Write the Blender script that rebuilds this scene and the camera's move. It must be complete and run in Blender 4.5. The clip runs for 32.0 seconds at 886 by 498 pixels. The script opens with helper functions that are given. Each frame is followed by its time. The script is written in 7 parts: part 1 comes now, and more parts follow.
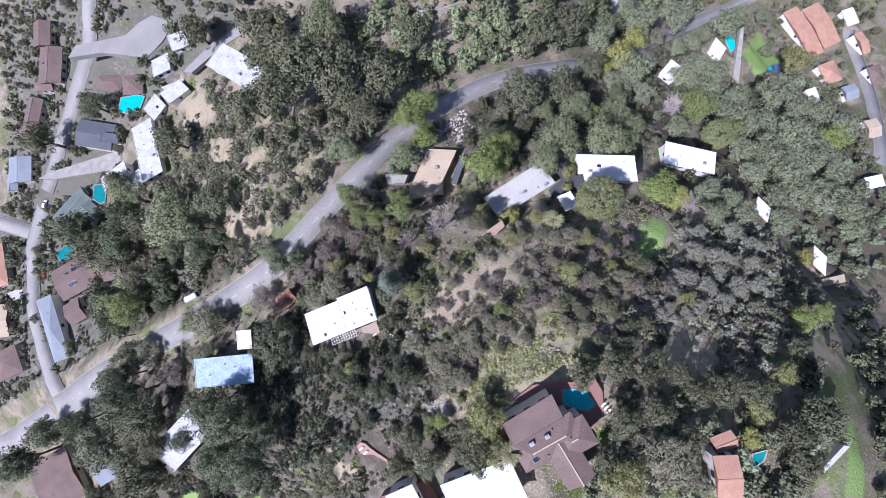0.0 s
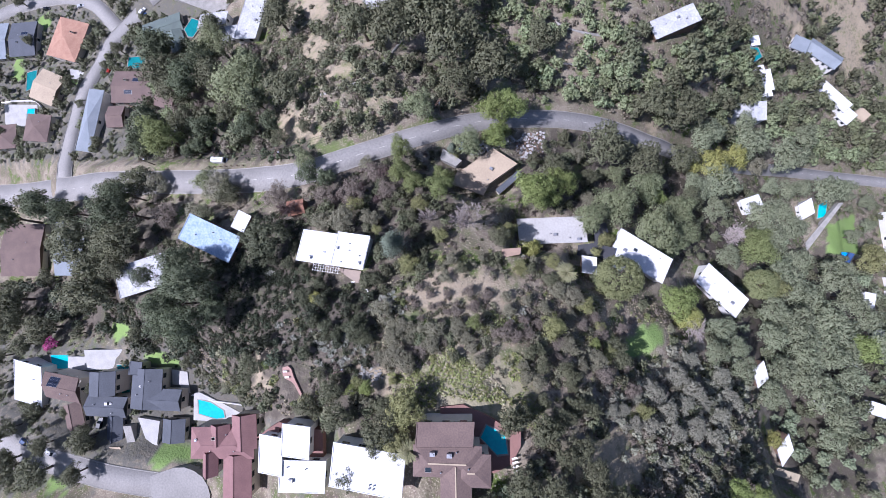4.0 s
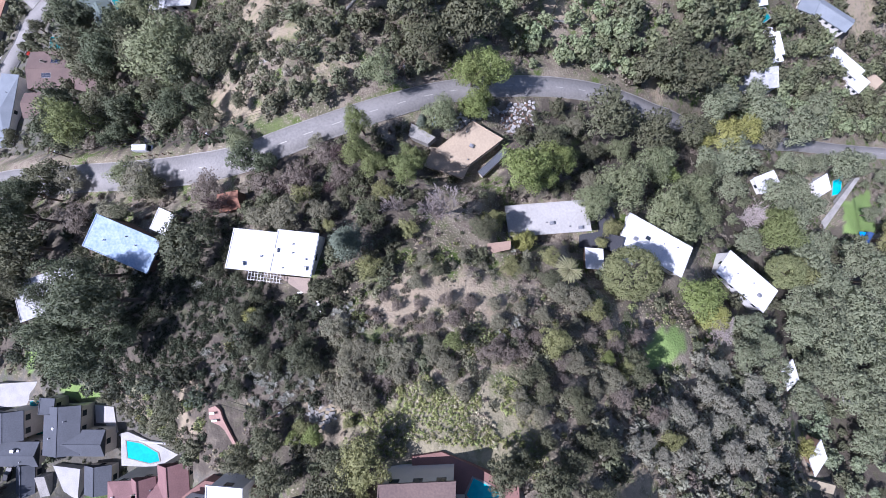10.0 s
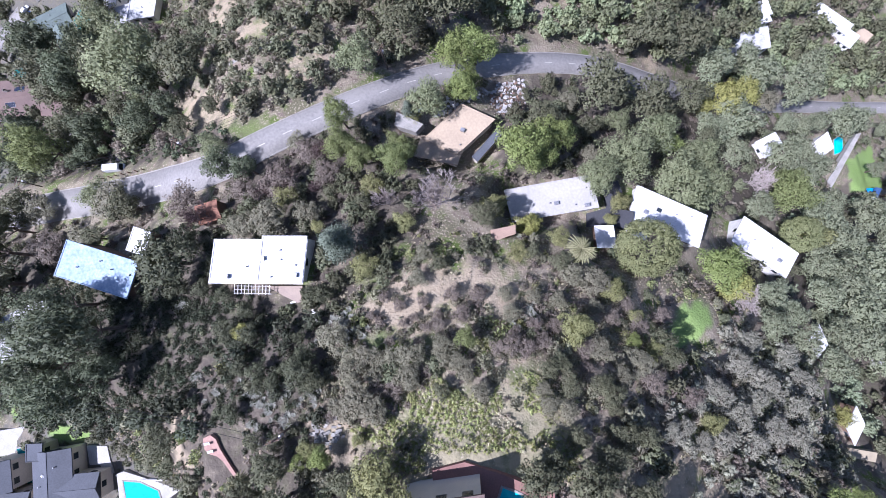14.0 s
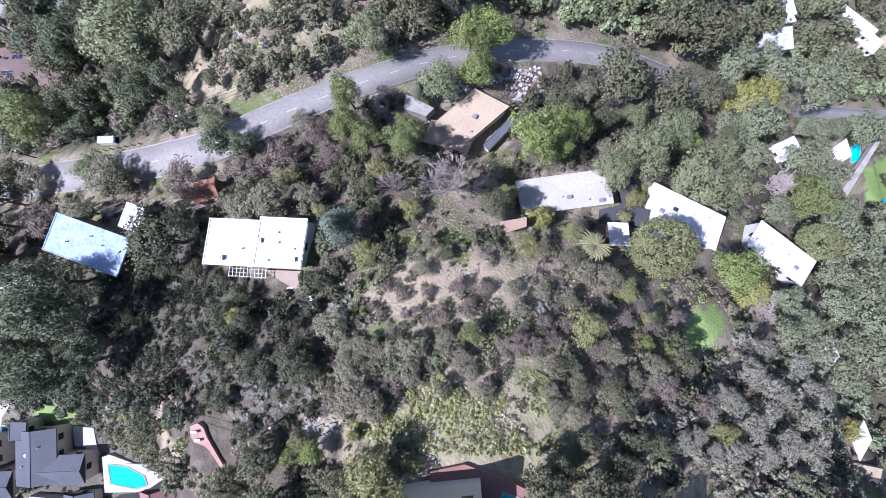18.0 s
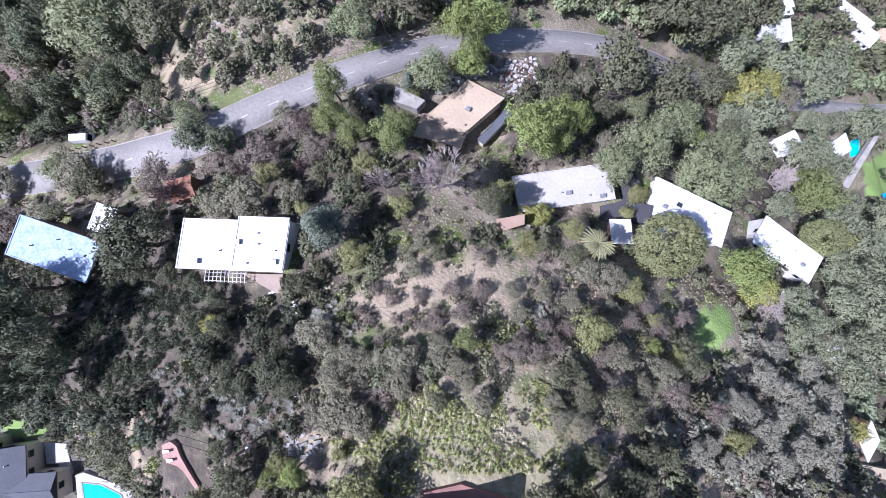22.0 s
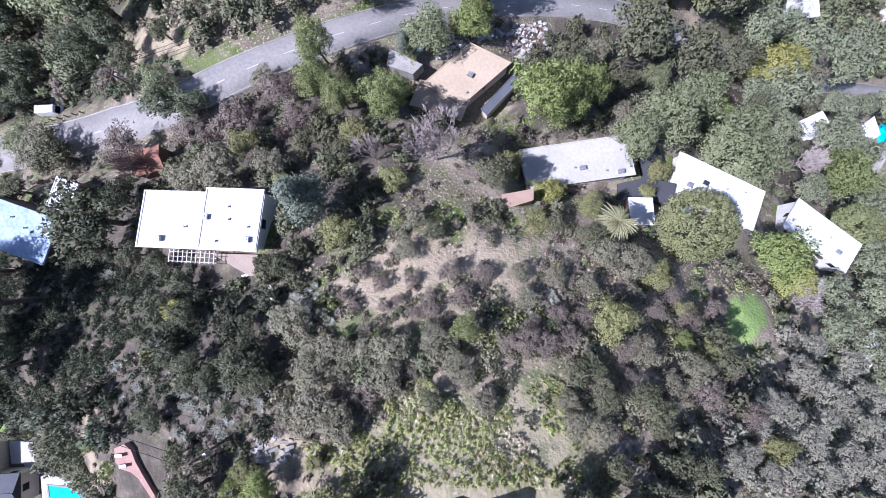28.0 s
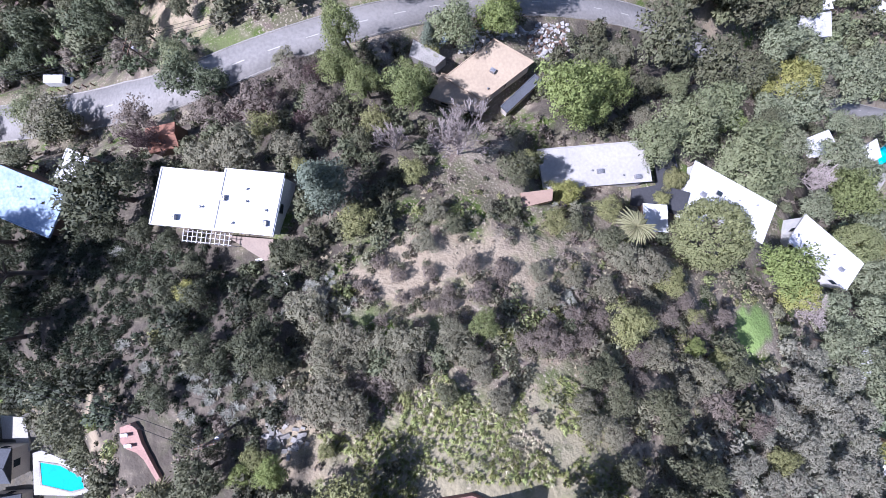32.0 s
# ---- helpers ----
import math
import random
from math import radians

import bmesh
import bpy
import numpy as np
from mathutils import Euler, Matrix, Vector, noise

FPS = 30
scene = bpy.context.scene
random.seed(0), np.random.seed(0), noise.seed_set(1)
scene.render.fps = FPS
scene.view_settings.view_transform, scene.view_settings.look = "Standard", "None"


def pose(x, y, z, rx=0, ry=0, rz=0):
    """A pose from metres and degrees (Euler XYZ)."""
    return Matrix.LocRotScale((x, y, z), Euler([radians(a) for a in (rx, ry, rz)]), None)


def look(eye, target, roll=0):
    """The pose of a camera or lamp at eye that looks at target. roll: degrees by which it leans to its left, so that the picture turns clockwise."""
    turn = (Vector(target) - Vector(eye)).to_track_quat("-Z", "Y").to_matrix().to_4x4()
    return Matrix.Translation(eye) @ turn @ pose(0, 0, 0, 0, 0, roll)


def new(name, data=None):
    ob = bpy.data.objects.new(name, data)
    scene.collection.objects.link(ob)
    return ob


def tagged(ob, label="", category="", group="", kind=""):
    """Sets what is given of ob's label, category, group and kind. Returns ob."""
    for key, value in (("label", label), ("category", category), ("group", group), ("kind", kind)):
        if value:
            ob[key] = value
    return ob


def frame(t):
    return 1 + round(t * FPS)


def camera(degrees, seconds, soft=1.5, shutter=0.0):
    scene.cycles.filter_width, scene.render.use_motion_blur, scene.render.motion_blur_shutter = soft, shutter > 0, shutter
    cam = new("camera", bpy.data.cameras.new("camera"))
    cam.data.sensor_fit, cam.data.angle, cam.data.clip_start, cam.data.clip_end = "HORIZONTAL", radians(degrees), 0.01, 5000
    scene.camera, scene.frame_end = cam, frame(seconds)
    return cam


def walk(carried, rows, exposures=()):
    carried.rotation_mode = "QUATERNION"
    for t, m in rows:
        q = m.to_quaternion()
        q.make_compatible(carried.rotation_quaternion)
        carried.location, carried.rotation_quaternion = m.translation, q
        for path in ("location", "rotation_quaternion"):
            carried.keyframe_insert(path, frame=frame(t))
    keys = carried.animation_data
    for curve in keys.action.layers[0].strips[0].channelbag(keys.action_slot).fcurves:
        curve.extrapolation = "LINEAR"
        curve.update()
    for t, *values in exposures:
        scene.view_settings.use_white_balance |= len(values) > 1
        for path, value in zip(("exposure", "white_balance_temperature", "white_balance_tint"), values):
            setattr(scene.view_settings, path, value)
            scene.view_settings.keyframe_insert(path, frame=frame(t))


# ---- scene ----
cam = camera(97.19, 32.0, soft=0.6)
PATH = [
    (0, -6.44, 9.07, 162.07, 3.68, 4.5, -23.07),
    (0.5, -8.23, 8.93, 162.48, 4.65, 4.41, -8.96),
    (1, -9.5, 8.33, 162.62, 5.4, 4.35, 1.38),
    (1.5, -9.7, 7.94, 162.38, 5.5, 4.26, 5.49),
    (2, -9.41, 7.44, 162.25, 5.5, 4.2, 7.01),
    (2.5, -8.85, 7.26, 162.02, 5.26, 4.28, 7.84),
    (3, -7.78, 7.36, 161.86, 5.34, 4.23, 7.41),
    (3.5, -6.51, 7.51, 161.72, 5.14, 4.22, 7.23),
    (5.5, -2.86, 9.01, 158.42, 5.17, 3.69, 7.93),
    (6, -2.03, 9.08, 156.28, 4.89, 3.56, 6.71),
    (6.5, -1.54, 9.11, 153.95, 4.61, 3.41, 7.25),
    (7, -1.47, 9.5, 151.54, 4.68, 3.27, 8.29),
    (7.5, -1.31, 9.79, 148.95, 4.53, 3.2, 7.87),
    (8, -1.25, 9.98, 146.34, 4.45, 3.14, 6.3),
    (8.5, -1.65, 10.63, 143.74, 4.46, 3.2, 5.58),
    (9, -1.58, 10.68, 141.1, 4.28, 3.12, 4.79),
    (9.5, -2.15, 11.37, 138.67, 4.73, 3.1, 5.06),
    (10, -2.29, 10.99, 136.12, 4.2, 3.11, 5.03),
    (10.5, -2.81, 11.44, 134.21, 4.45, 3.27, 4.51),
    (11, -2.57, 11.08, 132.43, 4.73, 2.73, 7.66),
    (11.5, -3.87, 11.55, 130.99, 5.78, 2.68, 11.67),
    (12, -4.31, 10.83, 129.75, 5.55, 3.13, 8.6),
    (12.5, -2.88, 10.33, 128.88, 4.42, 3.27, -3.07),
    (13, -2.92, 9.86, 128.54, 4.52, 3.42, -4.83),
    (13.5, -2.98, 9.26, 128.42, 4.4, 3.31, -3.24),
    (14, -3.31, 8.67, 128.39, 4.41, 3.21, -0.52),
    (14.5, -3.64, 8.22, 128.31, 4.16, 3.18, 1.72),
    (16.5, -4.33, 8.17, 126.05, 4.13, 3.12, 0.32),
    (17, -4.52, 8.04, 125.36, 4.02, 3.15, 0.38),
    (17.5, -4.55, 8.21, 124.71, 4.02, 3.05, 1.39),
    (18, -4.86, 7.99, 124.01, 3.74, 3.11, 2.01),
    (18.5, -5.06, 7.94, 123.3, 3.81, 3.11, 2.18),
    (19, -5.16, 8.01, 122.65, 3.91, 3.09, 2.04),
    (19.5, -5.08, 8.16, 122.03, 4.05, 3.02, 1.81),
    (20, -5.19, 8.09, 121.31, 4.02, 3.01, 2.16),
    (20.5, -5.46, 7.94, 120.51, 3.79, 3.05, 2.71),
    (21, -5.4, 7.91, 119.78, 3.76, 3, 3.2),
    (21.5, -5.03, 8.1, 119.07, 3.63, 2.85, 2.43),
    (22, -4.63, 8.15, 118.45, 3.84, 2.49, 1.32),
    (22.5, -5.63, 8.22, 117.76, 3.65, 2.8, 1.69),
    (23, -6.56, 8.21, 116.96, 3.55, 3.15, 2.22),
    (23.5, -6.49, 8.32, 116.15, 3.61, 3.18, 1.88),
    (24, -6.37, 8.35, 115.33, 3.59, 3.57, 2.37),
    (24.5, -4.78, 7.67, 114.43, 2.75, 2.85, 4.73),
    (26.5, -3.98, 6.67, 111.26, 3.86, 2.89, 1.21),
    (27, -3.9, 6.14, 110.19, 3.63, 3.06, -0.53),
    (27.5, -3.87, 5.69, 109.12, 3.43, 3.13, -0.52),
    (28, -3.83, 5.46, 108.36, 3.38, 3.05, 1.58),
    (28.5, -3.71, 5.13, 108.01, 3.16, 2.71, 3.56),
    (29, -3.69, 4.99, 107.89, 3.2, 2.59, 2.6),
    (29.5, -4.03, 5.02, 107.85, 3.12, 2.58, 2.75),
    (30, -4.72, 4.98, 107.9, 3.2, 2.43, 3.39),
    (30.5, -5.5, 4.86, 107.96, 3.3, 2.25, 3.6),
    (31, -6.26, 4.88, 108.06, 3.14, 2.14, 3.71),
    (31.5, -7.06, 4.76, 108.11, 3, 2.01, 3.98),
    (32, -8.08, 4.77, 108.17, 3.11, 1.89, 4.7),
]
walk(cam, [(t, pose(*p)) for t, *p in PATH], [(0, 0.66, 5350, 25), (3, 0.6, 5350, 25), (8, 0.6, 5350, 25), (14, 0.92, 5300, 26), (32, 0.92, 5300, 26)])

# ---- daylight ----
SUN_ELEVATION = 54.0
SUN_FROM = Vector((-0.95, -0.33, 0)).normalized()
world = bpy.data.worlds.new("sky")
scene.world = world
world.use_nodes = True
sky = world.node_tree.nodes.new("ShaderNodeTexSky")
sky.sky_type, sky.sun_disc = "NISHITA", False
sky.sun_elevation = radians(SUN_ELEVATION)
sky.sun_rotation = math.atan2(SUN_FROM.x, SUN_FROM.y)
back = world.node_tree.nodes["Background"]
back.inputs["Strength"].default_value = 0.066
world.node_tree.links.new(sky.outputs["Color"], back.inputs["Color"])
sun = new("sun", bpy.data.lights.new("sun", "SUN"))
sun.data.energy, sun.data.angle, sun.data.color = 5.0, radians(0.5), (1.0, 0.96, 0.9)
sun.matrix_world = look((0, 0, 300), Vector((0, 0, 300)) - (SUN_FROM * math.cos(radians(SUN_ELEVATION)) + Vector((0, 0, math.sin(radians(SUN_ELEVATION))))))


# ---- materials ----
def material(name, base, second=None, scale=1.0, fine=8.0, rough=0.85, metal=0.0, bump=0.15, contrast=0.5, stain=0.0):
    """Two colours mixed by coarse and fine noise, with relief. stain: share of dark flecks and smears."""
    m = bpy.data.materials.new(name)
    m.use_nodes = True
    nt = m.node_tree
    node, link = nt.nodes.new, nt.links.new
    bsdf = nt.nodes["Principled BSDF"]
    bsdf.inputs["Roughness"].default_value, bsdf.inputs["Metallic"].default_value = rough, metal
    bsdf.inputs["Specular IOR Level"].default_value = 0.3
    where = node("ShaderNodeTexCoord")
    mix = node("ShaderNodeMix")
    mix.data_type = "RGBA"
    second = second or tuple(0.6 * v for v in base)
    mix.inputs["A"].default_value, mix.inputs["B"].default_value = (*base, 1), (*second, 1)
    coarse, grain = node("ShaderNodeTexNoise"), node("ShaderNodeTexNoise")
    coarse.inputs["Scale"].default_value, coarse.inputs["Detail"].default_value = scale, 4
    grain.inputs["Scale"].default_value, grain.inputs["Detail"].default_value = fine, 3
    both = node("ShaderNodeMath")
    both.operation = "ADD"
    half = node("ShaderNodeMapRange")
    half.inputs["From Min"].default_value, half.inputs["From Max"].default_value = 1.0 - 0.5 * contrast, 1.0 + 0.5 * contrast
    link(where.outputs["Object"], coarse.inputs["Vector"])
    link(where.outputs["Object"], grain.inputs["Vector"])
    link(coarse.outputs["Fac"], both.inputs[0])
    link(grain.outputs["Fac"], both.inputs[1])
    link(both.outputs[0], half.inputs["Value"])
    link(half.outputs[0], mix.inputs["Factor"])
    colour = mix.outputs["Result"]
    if stain:
        blot, edge, worn = node("ShaderNodeTexNoise"), node("ShaderNodeMapRange"), node("ShaderNodeMix")
        blot.inputs["Scale"].default_value, blot.inputs["Detail"].default_value, blot.inputs["Roughness"].default_value = 0.55, 8, 0.72
        edge.inputs["From Min"].default_value, edge.inputs["From Max"].default_value = 0.7 - stain, 0.78 - stain
        worn.data_type = "RGBA"
        link(where.outputs["Object"], blot.inputs["Vector"])
        link(blot.outputs["Fac"], edge.inputs["Value"])
        link(edge.outputs[0], worn.inputs["Factor"])
        link(colour, worn.inputs["A"])
        worn.inputs["B"].default_value = (*(0.4 * v for v in second), 1)
        colour = worn.outputs["Result"]
    link(colour, bsdf.inputs["Base Color"])
    if bump:
        relief = node("ShaderNodeBump")
        relief.inputs["Strength"].default_value = bump
        relief.inputs["Distance"].default_value = 0.05
        link(grain.outputs["Fac"], relief.inputs["Height"])
        link(relief.outputs["Normal"], bsdf.inputs["Normal"])
    return m


def leaf(name, base, second, gloss=0.62, thin_share=0.2):
    """Foliage: two greens in drifts of about a metre, each plant and each spray a little different, and thin enough to pass light."""
    m = bpy.data.materials.new(name)
    m.use_nodes = True
    nt = m.node_tree
    node, link = nt.nodes.new, nt.links.new
    bsdf = nt.nodes["Principled BSDF"]
    bsdf.inputs["Roughness"].default_value, bsdf.inputs["Specular IOR Level"].default_value = gloss, 0.25
    geo, info, plant = node("ShaderNodeNewGeometry"), node("ShaderNodeObjectInfo"), node("ShaderNodeAttribute")
    plant.attribute_name = "plant"
    drift, fleck = node("ShaderNodeTexNoise"), node("ShaderNodeTexNoise")
    drift.inputs["Scale"].default_value, drift.inputs["Detail"].default_value = 0.45, 3
    fleck.inputs["Scale"].default_value, fleck.inputs["Detail"].default_value = 2.6, 2
    link(geo.outputs["Position"], drift.inputs["Vector"])
    link(geo.outputs["Position"], fleck.inputs["Vector"])
    both, span, mix = node("ShaderNodeMath"), node("ShaderNodeMapRange"), node("ShaderNodeMix")
    both.operation, mix.data_type = "ADD", "RGBA"
    link(drift.outputs["Fac"], both.inputs[0])
    link(fleck.outputs["Fac"], both.inputs[1])
    span.inputs["From Min"].default_value, span.inputs["From Max"].default_value = 0.78, 1.22
    link(both.outputs[0], span.inputs["Value"])
    link(span.outputs[0], mix.inputs["Factor"])
    mix.inputs["A"].default_value, mix.inputs["B"].default_value = (*base, 1), (*second, 1)
    whole, spray, hue = node("ShaderNodeMath"), node("ShaderNodeMath"), node("ShaderNodeHueSaturation")
    whole.operation = spray.operation = "MULTIPLY_ADD"
    link(info.outputs["Random"], whole.inputs[0])
    whole.inputs[1].default_value = 0.3
    link(plant.outputs["Fac"], whole.inputs[2])
    link(geo.outputs["Random Per Island"], spray.inputs[0])
    spray.inputs[1].default_value = 0.6
    link(whole.outputs[0], spray.inputs[2])
    value, tint = node("ShaderNodeMapRange"), node("ShaderNodeMapRange")
    value.inputs["From Max"].default_value = 1.9
    value.inputs["To Min"].default_value, value.inputs["To Max"].default_value = 0.65, 1.75
    link(spray.outputs[0], value.inputs["Value"])
    tint.inputs["From Max"].default_value = 1.3
    tint.inputs["To Min"].default_value, tint.inputs["To Max"].default_value = 0.475, 0.525
    link(whole.outputs[0], tint.inputs["Value"])
    link(tint.outputs[0], hue.inputs["Hue"])
    link(value.outputs[0], hue.inputs["Value"])
    link(mix.outputs["Result"], hue.inputs["Color"])
    link(hue.outputs["Color"], bsdf.inputs["Base Color"])
    thin, blend = node("ShaderNodeBsdfTranslucent"), node("ShaderNodeMixShader")
    link(hue.outputs["Color"], thin.inputs["Color"])
    blend.inputs["Fac"].default_value = thin_share
    link(bsdf.outputs[0], blend.inputs[1])
    link(thin.outputs[0], blend.inputs[2])
    link(blend.outputs[0], nt.nodes["Material Output"].inputs["Surface"])
    return m


ASPHALT = material("asphalt", (0.29, 0.272, 0.25), (0.21, 0.198, 0.183), 0.08, 1.5, rough=0.9, bump=0.1)
CONCRETE = material("concrete", (0.34, 0.32, 0.29), (0.2, 0.19, 0.17), 0.3, 3.0, rough=0.9)
PALE_CONCRETE = material("pale_concrete", (0.44, 0.42, 0.39), (0.32, 0.31, 0.29), 0.3, 3.0, rough=0.9)
LINE_PAINT = material("line_paint", (0.55, 0.53, 0.46), (0.36, 0.34, 0.3), 0.5, 6, rough=0.8)
WHITE_ROOF = material("white_roof", (0.68, 0.67, 0.67), (0.5, 0.5, 0.5), 0.16, 1.6, rough=0.7, contrast=0.7, stain=0.06)
MOTTLED_ROOF = material("mottled_grey_roof", (0.52, 0.51, 0.5), (0.3, 0.3, 0.3), 0.25, 1.2, rough=0.8, contrast=0.6, stain=0.1)
BLUE_ROOF = material("pale_blue_roof", (0.2, 0.28, 0.39), (0.36, 0.43, 0.52), 0.4, 1.5, rough=0.7)
GREY_ROOF = material("pale_grey_roof", (0.41, 0.39, 0.365), (0.33, 0.315, 0.295), 0.15, 1.5, rough=0.8, stain=0.06)
TAN_ROOF = material("tan_roof", (0.42, 0.335, 0.235), (0.33, 0.26, 0.185), 0.15, 1.5, rough=0.9, stain=0.06)
BROWN_ROOF = material("brown_roof", (0.17, 0.12, 0.1), (0.12, 0.085, 0.075), 0.2, 2.5, rough=0.9)
DARK_ROOF = material("charcoal_roof", (0.1, 0.105, 0.12), (0.075, 0.08, 0.09), 0.2, 2.5, rough=0.9)
SLATE_ROOF = material("slate_roof", (0.24, 0.26, 0.28), (0.18, 0.2, 0.22), 0.2, 2.5, rough=0.9)
GREEN_ROOF = material("green_grey_roof", (0.13, 0.16, 0.14), (0.1, 0.12, 0.11), 0.2, 2.5, rough=0.9)
PINK_ROOF = material("pink_tile_roof", (0.25, 0.14, 0.13), (0.19, 0.105, 0.1), 0.3, 3.0, rough=0.85)
RED_ROOF = material("red_tile_roof", (0.4, 0.235, 0.16), (0.3, 0.16, 0.11), 0.3, 3.0, rough=0.85)
STUCCO = material("stucco", (0.55, 0.5, 0.43), (0.45, 0.41, 0.36), 0.3, 4.0)
WHITE_WALL = material("white_wall", (0.72, 0.7, 0.66), (0.58, 0.56, 0.53), 0.3, 4.0)
WOOD = material("brown_wood", (0.2, 0.13, 0.09), (0.13, 0.085, 0.06), 0.4, 5.0)
RED_WOOD = material("redwood_deck", (0.25, 0.135, 0.11), (0.18, 0.1, 0.085), 0.3, 4.0)
TRIM = material("trim", (0.35, 0.33, 0.3), None, 0.5, 5.0)
GLASS = material("window_glass", (0.03, 0.04, 0.05), None, 0.5, 5.0, rough=0.08, bump=0)
POOL = material("pool_water", (0.02, 0.44, 0.47), (0.015, 0.34, 0.39), 0.3, 1.0, rough=0.06, bump=0.05)
POOL_DARK = material("teal_pool_water", (0.015, 0.2, 0.2), (0.01, 0.14, 0.15), 0.3, 1.0, rough=0.06, bump=0.05)
SOLAR = material("solar_cells", (0.02, 0.025, 0.045), (0.015, 0.02, 0.035), 1, 8, rough=0.2, bump=0)
METAL = material("grey_metal", (0.4, 0.4, 0.42), None, 1, 8, rough=0.5, metal=0.7)
BARK = material("bark", (0.14, 0.11, 0.085), (0.08, 0.06, 0.05), 0.8, 6.0)
PALE_BARK = material("pale_bark", (0.44, 0.38, 0.345), (0.33, 0.285, 0.26), 0.8, 6.0)
BROWN_BARK = material("reddish_twigs", (0.2, 0.14, 0.125), (0.14, 0.1, 0.09), 0.8, 6.0)
LEAF_OAK = leaf("oak_leaves", (0.14, 0.142, 0.082), (0.085, 0.09, 0.05))
LEAF_PINE = leaf("pine_needles", (0.12, 0.14, 0.078), (0.075, 0.09, 0.05))
# very dark green: shade of the hollow and slope put into the leaf colour
LEAF_DEEP_SHADE = leaf("dark_ivy_leaves", (0.075, 0.085, 0.05), (0.045, 0.052, 0.032))
# shaded copy of the oak green, for oaks standing in the SHADED plot
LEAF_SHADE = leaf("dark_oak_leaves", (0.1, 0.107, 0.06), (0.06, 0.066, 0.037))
LEAF_BRIGHT = leaf("bright_leaves", (0.26, 0.31, 0.105), (0.18, 0.22, 0.075), thin_share=0.33)
LEAF_OLIVE = leaf("olive_leaves", (0.29, 0.29, 0.125), (0.2, 0.205, 0.09), thin_share=0.33)
LEAF_BLUE = leaf("blue_leaves", (0.2, 0.235, 0.17), (0.135, 0.16, 0.115), thin_share=0.33)
LEAF_YELLOW = leaf("yellow_leaves", (0.36, 0.36, 0.12), (0.26, 0.265, 0.085), thin_share=0.33)
LEAF_GREY = leaf("grey_leaves", (0.245, 0.232, 0.155), (0.17, 0.165, 0.108), thin_share=0.33)
LEAF_BROWN = leaf("brown_twigs", (0.24, 0.203, 0.16), (0.17, 0.143, 0.113), thin_share=0.33)
# lighter copy of the oak green: sunlight on the crowns put into the colour
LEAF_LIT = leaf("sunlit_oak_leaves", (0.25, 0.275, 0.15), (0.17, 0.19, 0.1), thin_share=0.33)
LEAF_DOME = leaf("pale_olive_leaves", (0.28, 0.3, 0.14), (0.19, 0.205, 0.095), thin_share=0.33)
LEAF_PINK = leaf("magenta_blossom", (0.4, 0.07, 0.2), (0.28, 0.05, 0.13))
LEAF_FRESH = leaf("fresh_green_leaves", (0.23, 0.265, 0.105), (0.15, 0.175, 0.068), thin_share=0.33)
# grey leaves brightened to carry the haze over the east slope
LEAF_GREY_HAZE = leaf("dusty_leaves", (0.32, 0.31, 0.235), (0.22, 0.215, 0.16), thin_share=0.33)
# oak green made paler and greyer: distant haze is in the colour
LEAF_OAK_HAZE = leaf("valley_oak_leaves", (0.265, 0.29, 0.18), (0.18, 0.197, 0.12), thin_share=0.33)
LEAF_STRAW = leaf("dry_straw", (0.45, 0.405, 0.28), (0.33, 0.295, 0.2))
LEAF_DRY = leaf("dry_grass_blades", (0.36, 0.31, 0.21), (0.26, 0.22, 0.145))
LEAF_ICE = leaf("succulent_leaves", (0.3, 0.31, 0.12), (0.2, 0.22, 0.08), thin_share=0.33)
LEAF_AGAVE = leaf("agave_leaves", (0.38, 0.38, 0.31), (0.26, 0.27, 0.215))


# ---- mesh helpers ----
def arrays(name, verts, faces, mat, parent=None):
    """One mesh object from a vertex array and equal-sided faces."""
    me = bpy.data.meshes.new(name)
    verts, faces = np.asarray(verts, np.float32), np.asarray(faces, np.int32)
    me.vertices.add(len(verts))
    me.vertices.foreach_set("co", verts.ravel())
    n = faces.shape[1]
    me.loops.add(faces.size)
    me.loops.foreach_set("vertex_index", faces.ravel())
    me.polygons.add(len(faces))
    me.polygons.foreach_set("loop_start", np.arange(len(faces), dtype=np.int32) * n)
    me.update(calc_edges=True)
    me.materials.append(mat)
    ob = new(name, me)
    ob.parent = parent
    return ob


def part(name, bm, mat, parent=None, label=""):
    me = bpy.data.meshes.new(name)
    bm.to_mesh(me)
    bm.free()
    me.materials.append(mat)
    ob = new(name, me)
    ob.parent = parent
    return tagged(ob, label)


def box(bm, x0, y0, z0, x1, y1, z1):
    v = [bm.verts.new(p) for p in ((x0, y0, z0), (x1, y0, z0), (x1, y1, z0), (x0, y1, z0), (x0, y0, z1), (x1, y0, z1), (x1, y1, z1), (x0, y1, z1))]
    for f in ((3, 2, 1, 0), (4, 5, 6, 7), (0, 1, 5, 4), (1, 2, 6, 5), (2, 3, 7, 6), (3, 0, 4, 7)):
        bm.faces.new([v[i] for i in f])
    return bm


def boxed(*p):
    return box(bmesh.new(), *p)


def slab(points, z0, z1):
    """A flat plate over an outline."""
    bm = bmesh.new()
    low, top = [bm.verts.new((x, y, z0)) for x, y in points], [bm.verts.new((x, y, z1)) for x, y in points]
    bm.faces.new(top), bm.faces.new(low[::-1])
    for i in range(len(points)):
        j = (i + 1) % len(points)
        bm.faces.new((low[i], low[j], top[j], top[i]))
    bmesh.ops.recalc_face_normals(bm, faces=bm.faces)
    return bm


